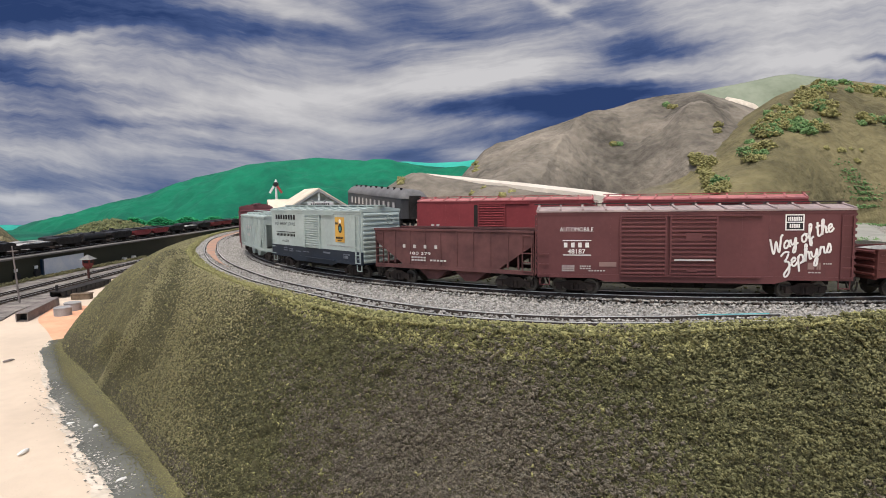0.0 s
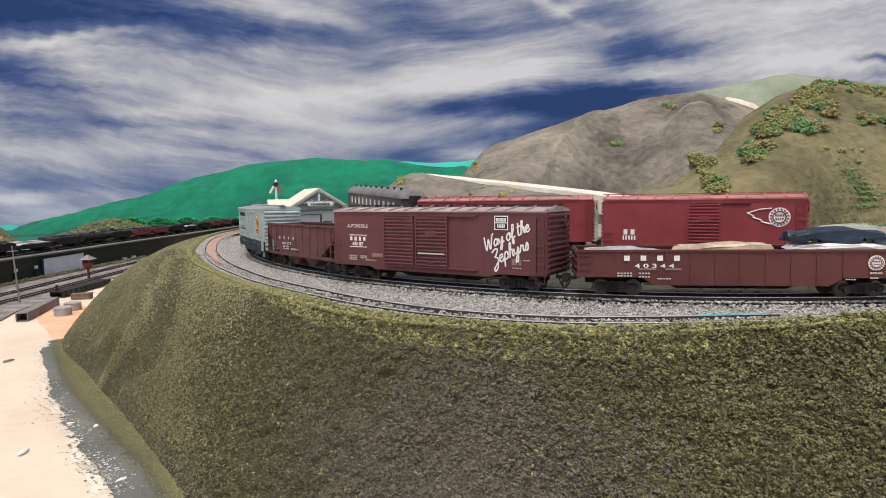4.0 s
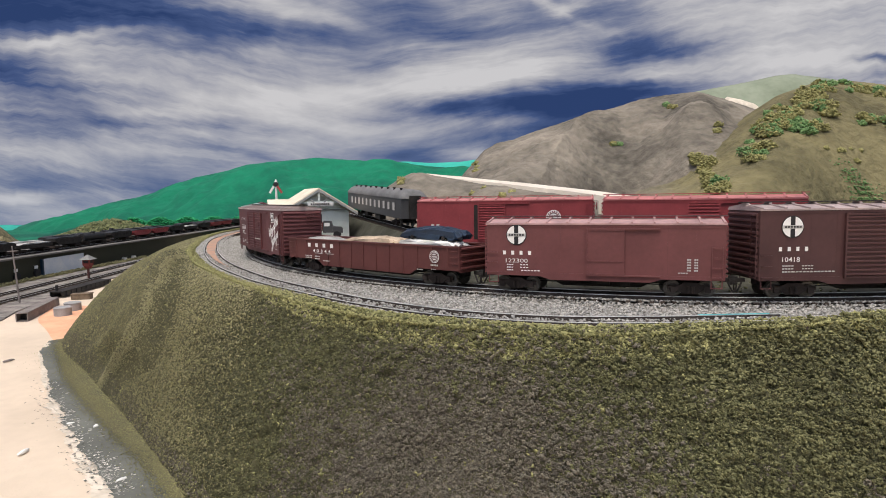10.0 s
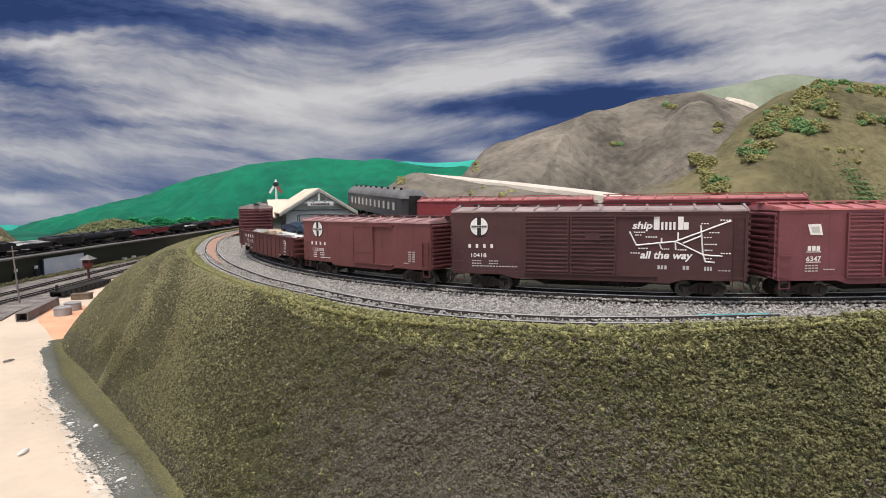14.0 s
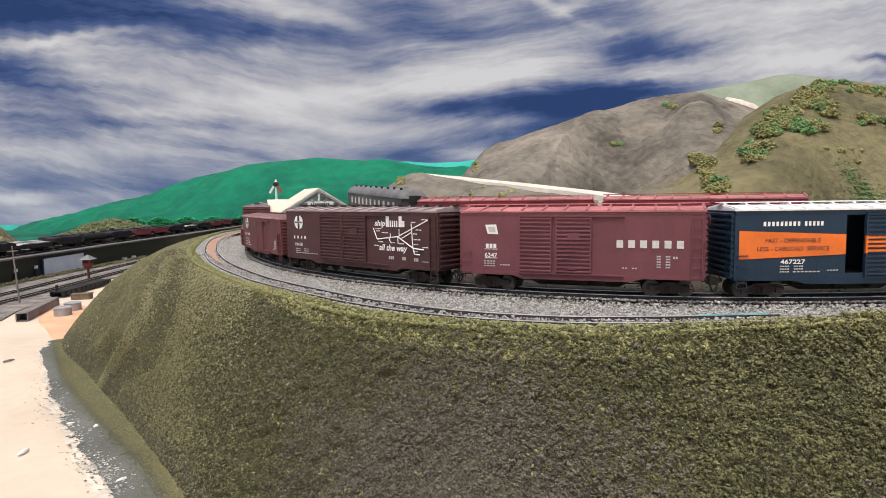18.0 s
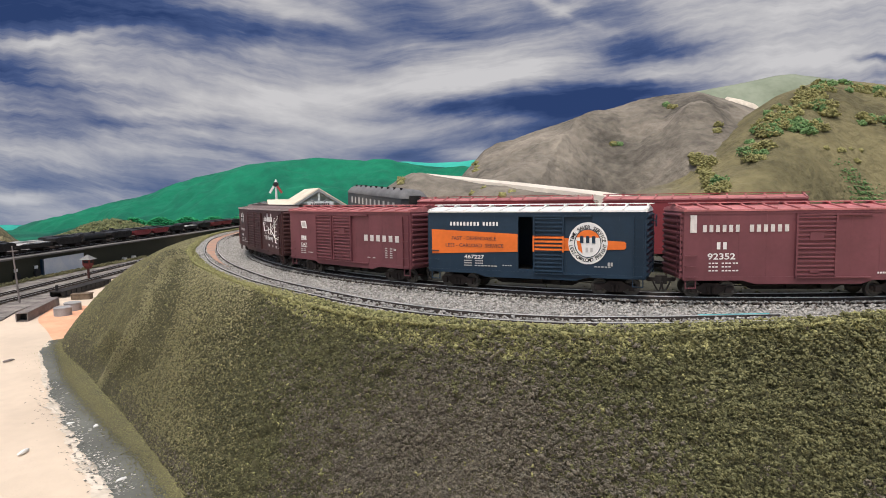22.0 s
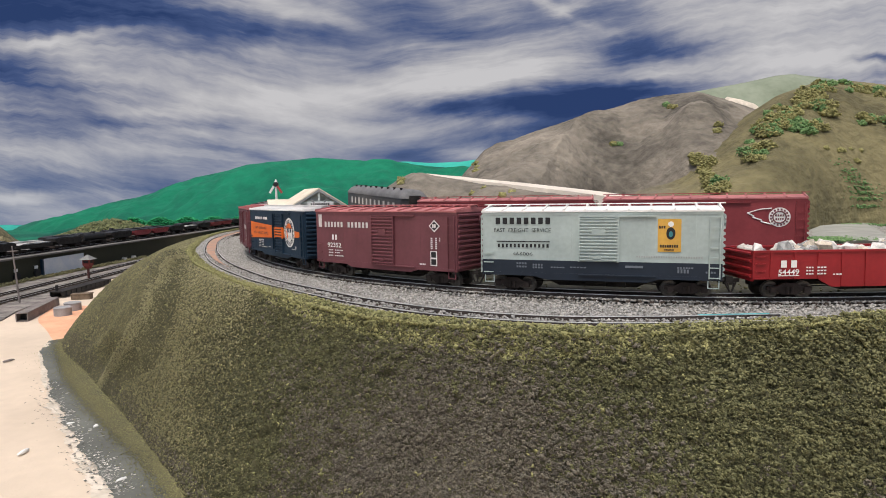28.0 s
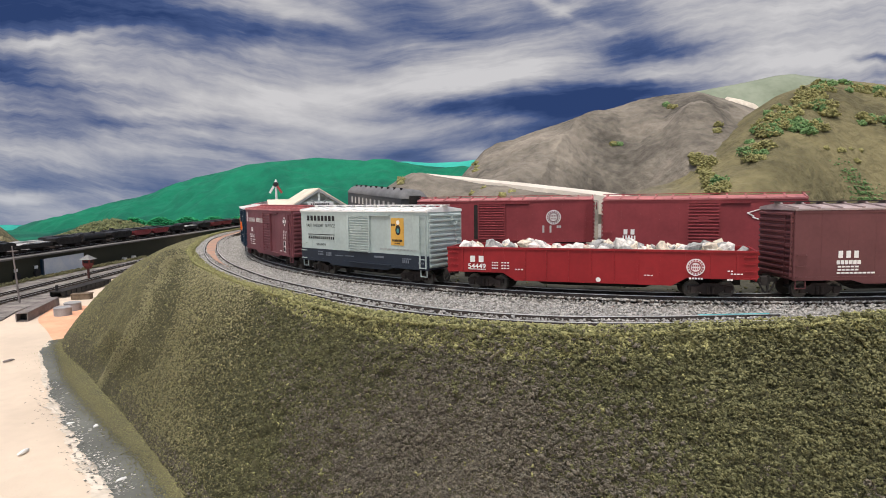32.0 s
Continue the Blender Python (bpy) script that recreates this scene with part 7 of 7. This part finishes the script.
def motions():
    times = [i * 0.5 for i in range(65)]
    where = {}
    for car, s0, L in TRAIN:
        where[car] = (s0, L)
        walk(car, [(t, car_pose(s0 - travel(t), L)) for t in times])
    for ob, s0, L, m in RIDERS:
        walk(ob, [(t, car_pose(s0 - travel(t), L) @ m) for t in times])
    # trucks swivel into the curve
    for car, tr, x in TRUCKS:
        if car in where:
            s0, L = where[car]
            rows = []
            for t in times[::2]:
                s = s0 - travel(t)
                m = car_pose(s, L)
                rows.append((t, Matrix.Translation((x * U, 0, 0)) @ Matrix.Rotation(heading(s + x * U) - m.to_euler().z, 4, "Z")))
            walk(tr, rows)
    # wheels roll to the head of the train
    spin = [i * 0.15 for i in range(214)] + [32.0]
    for car, ws, x in WHEELS:
        if car in where:
            walk(ws, [(t, Matrix.Translation((x * U, 0, 0.42 * U)) @ Matrix.Rotation(-travel(t) / (0.42 * U), 4, "Y")) for t in spin])


# ---- turf, ballast, scrub
RNG = np.random.default_rng(11)


def on_grid(grid, n, i0, i1, r0, r1, weight=None):
    """Random points on a grid surface between columns and rows."""
    c, r = grid.shape[:2]
    a = i0 + RNG.random(n) * (i1 - i0)
    b = r0 + RNG.random(n) * (r1 - r0)
    i, j = np.minimum(a.astype(int), c - 2), np.minimum(b.astype(int), r - 2)
    u, v = (a - i)[:, None], (b - j)[:, None]
    p = grid[i, j] * (1 - u) * (1 - v) + grid[i + 1, j] * u * (1 - v) + grid[i, j + 1] * (1 - u) * v + grid[i + 1, j + 1] * u * v
    return p, a, b


def turf():
    brow = np.array([(p.x, p.y) for p in BROW])
    vis = np.where((brow[:, 1] < 1.5) & (brow[:, 0] < 0.42))[0]
    i0, i1 = vis.min(), vis.max()
    # even density over the surface: choose cells by their area
    g = SLOPE[i0:i1 + 1]
    e1, e2 = g[1:, :-1] - g[:-1, :-1], g[:-1, 1:] - g[:-1, :-1]
    area = np.linalg.norm(np.cross(e1, e2), axis=2)
    mid = g[:-1, :-1]
    area = area / np.maximum(0.25, np.hypot(mid[..., 0], mid[..., 1])) ** 1.6
    low = (np.arange(area.shape[1])[None] / area.shape[1] > 0.75) & (brow[i0:i1, 1][:, None] < 0.42) & (mid[..., 0] > -0.06)
    area = np.where(low, 0.15 * area, area)
    # more chips along the fold, to fill its painted highlight
    step = np.arange(i0, i1)[:, None] - np.array([fold_line(v) for v in np.arange(area.shape[1]) / area.shape[1]])[None]
    area = area * (1 + 2.2 * np.exp(-(step / 3.5) ** 2))
    pr = (area / area.sum()).ravel()
    n = 330000
    cell = RNG.choice(len(pr), n, p=pr)
    ci, cj = cell // area.shape[1], cell % area.shape[1]
    u, v = RNG.random((n, 1)), RNG.random((n, 1))
    p = g[ci, cj] + e1[ci, cj] * u + e2[ci, cj] * v
    t = (cj + v[:, 0]) / (g.shape[1] - 1)
    patchy = np.array([fnoise(x * 9, y * 9, z * 9) + 0.5 * fnoise(x * 30, y * 30, z * 30) for x, y, z in p])
    east = np.clip((p[:, 0] + 0.08) / 0.2, 0, 1)
    size = (0.00048 + (0.0009 + 0.0004 * east) * RNG.random(n) ** (3.2 - 0.6 * east)) * np.clip(np.hypot(p[:, 0], p[:, 1]) / 0.36, 0.68, 1.15) * np.clip(1 + (p[:, 0] + 0.10) * 2.0, 0.60, 1.0)
    # bare earth shows through low down, under the middle of the curve
    bare = np.exp(-((p[:, 0] - 0.008) / 0.088) ** 2 - ((np.minimum(t, 0.55) - 0.55) / 0.36) ** 2)
    earth = bare + 0.5 * patchy + 0.6 * (RNG.random(n) - 0.5) > 0.43
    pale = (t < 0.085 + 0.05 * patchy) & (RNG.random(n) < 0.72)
    # the fold's highlight and the hollows' shade put into chip colours; far flank pale
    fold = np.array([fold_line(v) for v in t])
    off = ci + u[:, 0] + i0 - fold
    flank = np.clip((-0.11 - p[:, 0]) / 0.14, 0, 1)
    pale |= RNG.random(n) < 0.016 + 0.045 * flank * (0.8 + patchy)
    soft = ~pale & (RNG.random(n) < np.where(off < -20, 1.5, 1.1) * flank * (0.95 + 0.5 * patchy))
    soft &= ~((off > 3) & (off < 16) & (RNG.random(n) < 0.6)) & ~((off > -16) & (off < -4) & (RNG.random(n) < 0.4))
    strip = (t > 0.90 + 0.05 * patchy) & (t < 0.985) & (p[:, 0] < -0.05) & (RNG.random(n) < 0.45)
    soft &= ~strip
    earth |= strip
    lit = (abs(off) < 2.2 + 5.0 * RNG.random(n) ** 2) & (RNG.random(n) < 0.97) & (t > 0.04)
    # the same lighter chips, thinning out down the upper flank
    lit |= (flank > 0.25) & (RNG.random(n) < 0.6 * np.clip(1 - t / 0.5, 0, 1))
    pale &= ~lit
    soft &= ~lit
    for name, mask, mat in (("turf_pale", pale, "clump_pale"), ("turf_worn", lit, "clump_lit"), ("turf_flank", soft, "clump_flank"), ("turf_olive", ~pale & ~lit & ~soft & ~earth, "clump"), ("turf_brown", ~pale & ~lit & ~soft & earth, "clump_brown")):
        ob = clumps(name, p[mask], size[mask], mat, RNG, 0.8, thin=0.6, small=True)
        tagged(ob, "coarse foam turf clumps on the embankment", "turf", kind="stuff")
    # coarse lumps, each a knot of chips standing proud of the mat
    m, chips = 25000, 10
    k = RNG.choice(n, m, p=(w := (0.04 + np.clip((p[:, 0] + 0.15) / 0.16, 0, 1)) * ~lit) / w.sum())
    out = np.cross(e1[ci[k], cj[k]], e2[ci[k], cj[k]])
    out *= np.sign(out[:, 2:]) / np.maximum(1e-12, np.linalg.norm(out, axis=1))[:, None]
    wide = (0.00062 + 0.0015 * RNG.random(m) ** 3.2 * (0.35 + 0.65 * np.clip((p[k, 0] + 0.06) / 0.14, 0, 1))) * np.clip(np.hypot(p[k, 0], p[k, 1]) / 0.34, 0.7, 1.2)
    spread = RNG.normal(0, 1, (m, chips, 3))
    spread *= (RNG.random((m, chips, 1)) ** 0.4) / np.linalg.norm(spread, axis=2)[..., None]
    q = (p[k] + out * wide[:, None] * 0.7)[:, None] + spread * wide[:, None, None]
    big = np.repeat(wide * 0.52, chips).reshape(m, chips) * (0.7 + 0.6 * RNG.random((m, chips)))
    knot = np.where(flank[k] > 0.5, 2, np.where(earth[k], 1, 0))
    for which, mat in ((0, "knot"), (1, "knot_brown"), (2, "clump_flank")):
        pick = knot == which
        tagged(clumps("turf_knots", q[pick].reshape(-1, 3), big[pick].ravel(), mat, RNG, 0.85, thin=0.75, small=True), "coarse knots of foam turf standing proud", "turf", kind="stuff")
    # turf creeping from the brow to the near rail of the siding
    m = 40000
    k = RNG.integers(i0, i1 - 1, m)
    tang = brow[k + 1] - brow[k]
    inward = np.column_stack([-tang[:, 1], tang[:, 0]]) / np.linalg.norm(tang, axis=1)[:, None]
    q = brow[k] + tang * RNG.random((m, 1)) + inward * (0.034 * RNG.random((m, 1)) ** 1.5 - 0.004)
    out = np.array([(p.x, p.y) for p in OUTER])
    d2 = np.empty(m)
    for a in range(0, m, 4000):
        d2[a:a + 4000] = np.sqrt(((q[a:a + 4000, None] - out[None]) ** 2).sum(2)).min(1)
    along = np.einsum("ij,ij->i", q - brow[k], inward)
    siding = (d2 < 0.030)
    limit = np.where(q[:, 0] > 0.168, 0.0, np.where(q[:, 0] > 0.112, 0.0045, 0.0105 + 0.004 * np.clip((-0.02 - q[:, 0]) / 0.2, 0, 1))) + 0.0055 * np.exp(-((q[:, 0] + 0.035) / 0.04) ** 2)
    keep = np.where(siding, d2 > limit, along < 0.012) & (along < np.where(q[:, 0] < -0.2, 0.007, 0.03))
    # nothing on the far side of the siding
    near_i = np.array([int(((out - v) ** 2).sum(1).argmin()) for v in q])
    near_i = np.clip(near_i, 1, len(out) - 2)
    tg = out[near_i + 1] - out[near_i - 1]
    keep &= ~siding | ((tg[:, 0] * (q[:, 1] - out[near_i, 1]) - tg[:, 1] * (q[:, 0] - out[near_i, 0])) < 0)
    q, al = q[keep], along[keep]
    z = BED + 0.0008 + 0.0030 * np.clip(1 - abs(al - 0.006) / 0.02, 0, 1) * RNG.random(len(q))
    tagged(clumps("turf_edge", np.column_stack([q, z]), 0.0005 + 0.0007 * RNG.random(len(q)) ** 2, "clump_pale", RNG, 0.8, thin=0.6, small=True), "yellow-green tufts along the top of the embankment", "turf", kind="stuff")
    # turf spilled on the floor at the foot
    m = 26000
    foot = np.array([(v.x, v.y) for v in FOOT])
    k = RNG.choice(np.where((foot[i0:i1 - 1, 1] < 0.86) & (foot[i0:i1 - 1, 0] < 0.1))[0] + i0, m)
    tang = foot[k + 1] - foot[k]
    outw = np.column_stack([tang[:, 1], -tang[:, 0]]) / np.linalg.norm(tang, axis=1)[:, None]
    q = foot[k] + tang * RNG.random((m, 1)) + outw * (RNG.exponential(0.0085, (m, 1)) - 0.005)
    tagged(clumps("turf_spill", np.column_stack([q, np.full(m, FLOOR + 0.0018)]), 0.0003 + 0.0003 * RNG.random(m) ** 2, "clump_pale", RNG, 0.5, thin=0.6, small=True), "loose olive turf at the foot of the slope", "turf", kind="stuff")
    m = 16000
    k = RNG.integers(0, len(DUST_EDGE), m)
    q = np.array([(v.x, v.y) for v in DUST_EDGE])[k] + RNG.normal(0, 0.0055, (m, 2)) + (0.003, 0.002)
    tagged(clumps("turf_spill", np.column_stack([q, np.full(m, FLOOR + 0.0018)]), 0.00035 + 0.0004 * RNG.random(m) ** 2, "clump_flank", RNG, 0.5, thin=0.6, small=True), "loose olive turf scattered over the grey strip", "turf", kind="stuff")
    # plaster flecks along the torn edge of the paint
    edge_ = smooth_curve([(-0.462, 0.68), (-0.412, 0.612), (-0.343, 0.532), (-0.283, 0.462), (-0.233, 0.410)], 400)
    for shift, spread, mat, lab, cnt in ((0.004, 0.0055, "rock_white", "white brush marks of plaster along the painted strip", 520), (-0.008, 0.007, "strip", "grey brush marks of paint on the plaster", 260)):
        u = np.clip(np.concatenate([RNG.normal(150, 70, cnt // 2), RNG.normal(330, 45, cnt - cnt // 2)]), 0, 399).astype(int)
        pts = np.array([(v.x, v.y) for v in edge_])[u] + RNG.normal(0, spread, (cnt, 2)) + (shift, 0)
        tagged(clumps("flecks", np.column_stack([pts, np.full(cnt, FLOOR + 0.0013)]), 0.0005 + 0.0011 * RNG.random(cnt) ** 2, mat, RNG, 0.15, thin=0.25), lab, "flecks", kind="stuff")
    # a few larger tufts
    m = 150
    k = RNG.choice(len(p), m)
    q = np.repeat(p[k], 6, axis=0) + RNG.normal(0, 0.0008, (6 * m, 3))
    tagged(clumps("tufts", q, 0.0006 + 0.0006 * RNG.random(6 * m), "clump_pale", RNG, 0.8, thin=0.6, small=True), "larger yellowish tufts dotted over the embankment", "turf", kind="stuff")


turf()


def ballast():
    n = 120000
    s = -1.3 + 1.55 * RNG.random(n) ** 0.85
    lat = -0.022 + 0.135 * RNG.random(n)
    px, py = np.interp(s, GS, GX), np.interp(s, GS, GY)
    dx, dy = np.interp(s + 0.002, GS, GX) - px, np.interp(s + 0.002, GS, GY) - py
    ln = np.hypot(dx, dy)
    x, y = px + dy / ln * lat, py - dx / ln * lat
    # keep off the rails and the siding, and inside the brow
    brow = np.array([(p.x, p.y) for p in BROW])
    out = np.array([(p.x, p.y) for p in OUTER])
    d_out = np.full(n, 9.0)
    inside = np.ones(n, bool)
    for a in range(0, n, 6000):
        q = np.column_stack([x[a:a + 6000], y[a:a + 6000]])
        d_out[a:a + 6000] = np.sqrt(((q[:, None] - out[None]) ** 2).sum(2)).min(1)
        near_i = ((q[:, None] - brow[None]) ** 2).sum(2).argmin(1)
        near_i = np.clip(near_i, 1, len(brow) - 2)
        tg = brow[near_i + 1] - brow[near_i - 1]
        inside[a:a + 6000] = (tg[:, 0] * (q[:, 1] - brow[near_i, 1]) - tg[:, 1] * (q[:, 0] - brow[near_i, 0])) > 0
    rail = (abs(abs(lat) - 0.00825) < 0.0012) | (abs(d_out - 0.00825) < 0.0012)
    keep = inside & ~rail & ~((abs(lat) < 0.0085) & (RNG.random(n) < 0.5)) & ~((d_out < 0.0085) & (RNG.random(n) < 0.45))
    x, y, lat, d_out = x[keep], y[keep], lat[keep], d_out[keep]
    m = len(x)
    low = (abs(lat) < 0.0145) | (d_out < 0.0145)
    z = np.where(low, BED + 0.0029, BED + 0.0003 + 0.0014 * np.exp(-((abs(lat) - 0.0145) / 0.006) ** 2)) - np.where(d_out < 0.0145, 0.0012, 0)
    tagged(clumps("ballast", np.column_stack([x, y, z]), 0.0005 + 0.0007 * RNG.random(m) ** 1.4, "ballast", RNG, 0.8), "light grey crushed stone ballast between the tracks", "ballast", kind="stuff")


ballast()


def soil():
    """Scenery ground inside the curve, with thin grass."""
    inner = [line_at(s) for s in np.linspace(-1.25, 1.3, 160)]
    nr = normals(inner)
    verts, faces, rows = [], [], 16
    for p, n in zip(inner, nr):
        for r in range(rows):
            q = p - n * (0.021 + 0.30 * (r / (rows - 1)) ** 1.4)
            verts.append((q.x, q.y, BED + 0.0012 + 0.004 * min(1, r / 5) * (1 + 0.5 * fnoise(q.x * 40, q.y * 40))))
    for i in range(len(inner) - 1):
        for r in range(rows - 1):
            a = i * rows + r
            faces.append((a, a + 1, a + rows + 1, a + rows))
    tagged(mesh("soil", verts, faces, "soil", smooth=True), "scenic earth with sparse grass inside the curve", "ground", kind="structure")
    v = np.array(verts)
    k = RNG.choice(len(v), 9000)
    q = v[k] + RNG.normal(0, 0.006, (9000, 3)) * (1, 1, 0)
    tagged(clumps("grass", q, 0.0005 + 0.0012 * RNG.random(9000) ** 2, "clump", RNG, 0.8), "sparse olive grass inside the curve", "grass", kind="stuff")


soil()


def bush(name, label, x, y, z, w, d, h, mat, n=130, leaf=0.0045):
    """A shrub of foam foliage: many small clumps in an uneven heap with a few stems."""
    root = empty(name, pose(x, y, z), label, "bush", "bushes on the hill")
    pts = RNG.normal(0, 1, (n, 3))
    pts /= np.linalg.norm(pts, axis=1)[:, None]
    pts *= (0.55 + 0.5 * RNG.random((n, 1)))
    pts[:, 2] = abs(pts[:, 2])
    pts *= (w / 2, d / 2, h)
    clumps("foliage", pts, leaf * (0.5 + RNG.random(n)), mat, RNG, 0.85, root, thin=0.5)
    bm = bmesh.new()
    for i in range(4):
        a = 1.57 * i
        rod(bm, (0, 0, -0.006), (math.cos(a) * w * 0.25, math.sin(a) * d * 0.25, h * 0.6), 0.0012, 5, 0.0005)
    part("stems", bm, "wood", root)
    return root


FRONT = np.concatenate([g[:, :-11].reshape(-1, 3) for g in (GREY, RIGHT)])
FRONT_B, FRONT_R = FRONT[:, 0] / FRONT[:, 1], (FRONT[:, 2] - EYE[2]) / FRONT[:, 1]


def spot(b, rise):
    """A place on the near face of the hills from its bearing and rise."""
    c = (FRONT_B - b) ** 2 + (FRONT_R - rise) ** 2
    near = np.where(c < 0.006 ** 2)[0]
    return FRONT[near[FRONT[near, 1].argmin()]] if len(near) else FRONT[c.argmin()]


def hill_scrub():
    rng = random.Random(21)
    # scrub bands: bearing and rise of both ends, spread, size, count, share of green
    bands = [(416, 62, 440, 40, 7, 1.0, 12, 0.2), (435, 45, 462, 12, 8, 1.1, 16, 0.25), (508, 66, 540, 84, 8, 1.1, 14, 0.35), (520, 95, 560, 118, 9, 1.0, 22, 0.35), (545, 118, 600, 146, 9, 1.0, 26, 0.3), (570, 116, 640, 108, 7, 0.9, 16, 0.4),
             (595, 163, 640, 134, 9, 1.0, 22, 0.3), (612, 175, 680, 176, 6, 0.9, 20, 0.4), (680, 172, 745, 164, 6, 0.9, 18, 0.4), (688, 124, 745, 112, 6, 0.9, 14, 0.5), (364, 147, 380, 146, 3, 0.6, 5, 0.8), (282, 90, 298, 88, 3, 0.6, 5, 0.8), (448, 112, 460, 106, 4, 0.6, 4, 0.0), (50, 60, 58, 50, 3, 0.6, 4, 0.2), (520, 130, 560, 140, 8, 0.5, 7, 0.3), (640, 90, 700, 60, 20, 0.4, 6, 0.2)]
    for b0, r0, b1, r1, spread, big, n, share in bands:
        for i in range(n):
            u = rng.random()
            x, y, z = spot((b0 + (b1 - b0) * u + rng.gauss(0, spread * 0.7)) / 1000, (r0 + (r1 - r0) * u + rng.gauss(0, spread * 0.7)) / 1000)
            s = rng.uniform(0.012, 0.027) * big
            green = rng.random() < share
            bush("bush", "bushy clump of green foam foliage" if green else "bushy clump of olive-brown foam foliage", float(x), float(y), float(z) - 0.004, s * 1.5, s * 1.3, s * 0.75, "leaf_g" if green else "leaf", 130, 0.0026)
    for b0, t0, b1, t1, n in ((-0.08, 0.55, -0.06, 0.85, 5), (0.05, 0.45, 0.12, 0.75, 6)):
        for i in range(n):
            bear = LOW[:, 10, 0] / LOW[:, 10, 1]
            x, y, z = LOW[int(np.argmin(abs(bear - rng.uniform(b0, b1)))), int(rng.uniform(t0, t1) * (LOW.shape[1] - 12))]
            s = rng.uniform(0.004, 0.008)
            bush("bush", "tiny clump of olive foam foliage", float(x), float(y), float(z) - 0.003, s * 1.5, s * 1.3, s * 0.8, "leaf", 60, 0.0028)
    # scrub on the mound and the hedge beyond the deck
    q, _, _ = on_grid(MOUND, 2600, 0, MOUND.shape[0] - 1, 4, MOUND.shape[1] - 12)
    tagged(clumps("scrub", q, 0.006 + 0.010 * RNG.random(2600), "leaf_dark", RNG, 0.8), "olive scrub covering the mound", "scrub", kind="stuff")
    n = 5200
    b = -0.525 + 0.215 * RNG.random(n)
    dd = 3.30 + 0.12 * RNG.random(n)
    zz = -0.10 + 0.074 * RNG.random(n) ** 0.8 * (0.65 + 0.35 * np.abs(np.sin(b * 70)))
    tagged(clumps("hedge", np.column_stack([b * dd, dd, zz]), 0.003 + 0.005 * RNG.random(n), "leaf_teal", RNG, 0.85), "far row of bright green bushes", "hedge", kind="stuff")


hill_scrub()


def side_road():
    """A pale dirt road on a low bed at the foot of the hill."""
    pts = smooth_curve([(1.05, 1.50), (0.84, 1.24), (0.70, 1.04), (0.60, 0.82), (0.61, 0.66)], 60)
    nr = normals(pts)
    cross = ((-0.052, BED), (-0.036, BED + 0.0058), (-0.012, BED + 0.0066), (0.012, BED + 0.0066), (0.036, BED + 0.0058), (0.052, BED))
    verts, faces = [], []
    for p, n in zip(pts, nr):
        for k, (off, z) in enumerate(cross):
            q = p + n * (off + 0.008 * fnoise(p.x * 22, p.y * 22, k))
            verts.append((q.x, q.y, z))
    for i in range(59):
        for k in range(5):
            a = i * 6 + k
            faces.append((a, a + 1, a + 7, a + 6))
    tagged(mesh("side_road", verts, faces, "side_road", smooth=True), "pale grey dirt road at the foot of the hill", "road", kind="structure")
    # low green ground cover on the hill's foot and beside the road
    for b, rise, wide, n in ((0.708, -0.022, 0.024, 700), (0.672, -0.052, 0.026, 700), (0.735, -0.045, 0.022, 500), (0.655, -0.075, 0.03, 500)):
        x, y, z = spot(b, rise) if rise > -0.03 else (b * 0.062 / -rise, 0.062 / -rise, BED + 0.003)
        q = np.column_stack([x + RNG.normal(0, wide, n), y + RNG.normal(0, wide * 0.6, n), np.full(n, z + 0.002)])
        if rise > -0.03:
            d = ((FRONT[None, :, :2] - q[:, None, :2]) ** 2).sum(2)
            q[:, 2] = FRONT[d.argmin(1), 2] + RNG.uniform(0, 0.006, n)
        tagged(clumps("ground_cover", q, 0.0014 + 0.0022 * RNG.random(n), "leaf_g", RNG, 0.6, thin=0.6), "low patch of green ground cover", "ground cover", kind="stuff")


side_road()
motions()
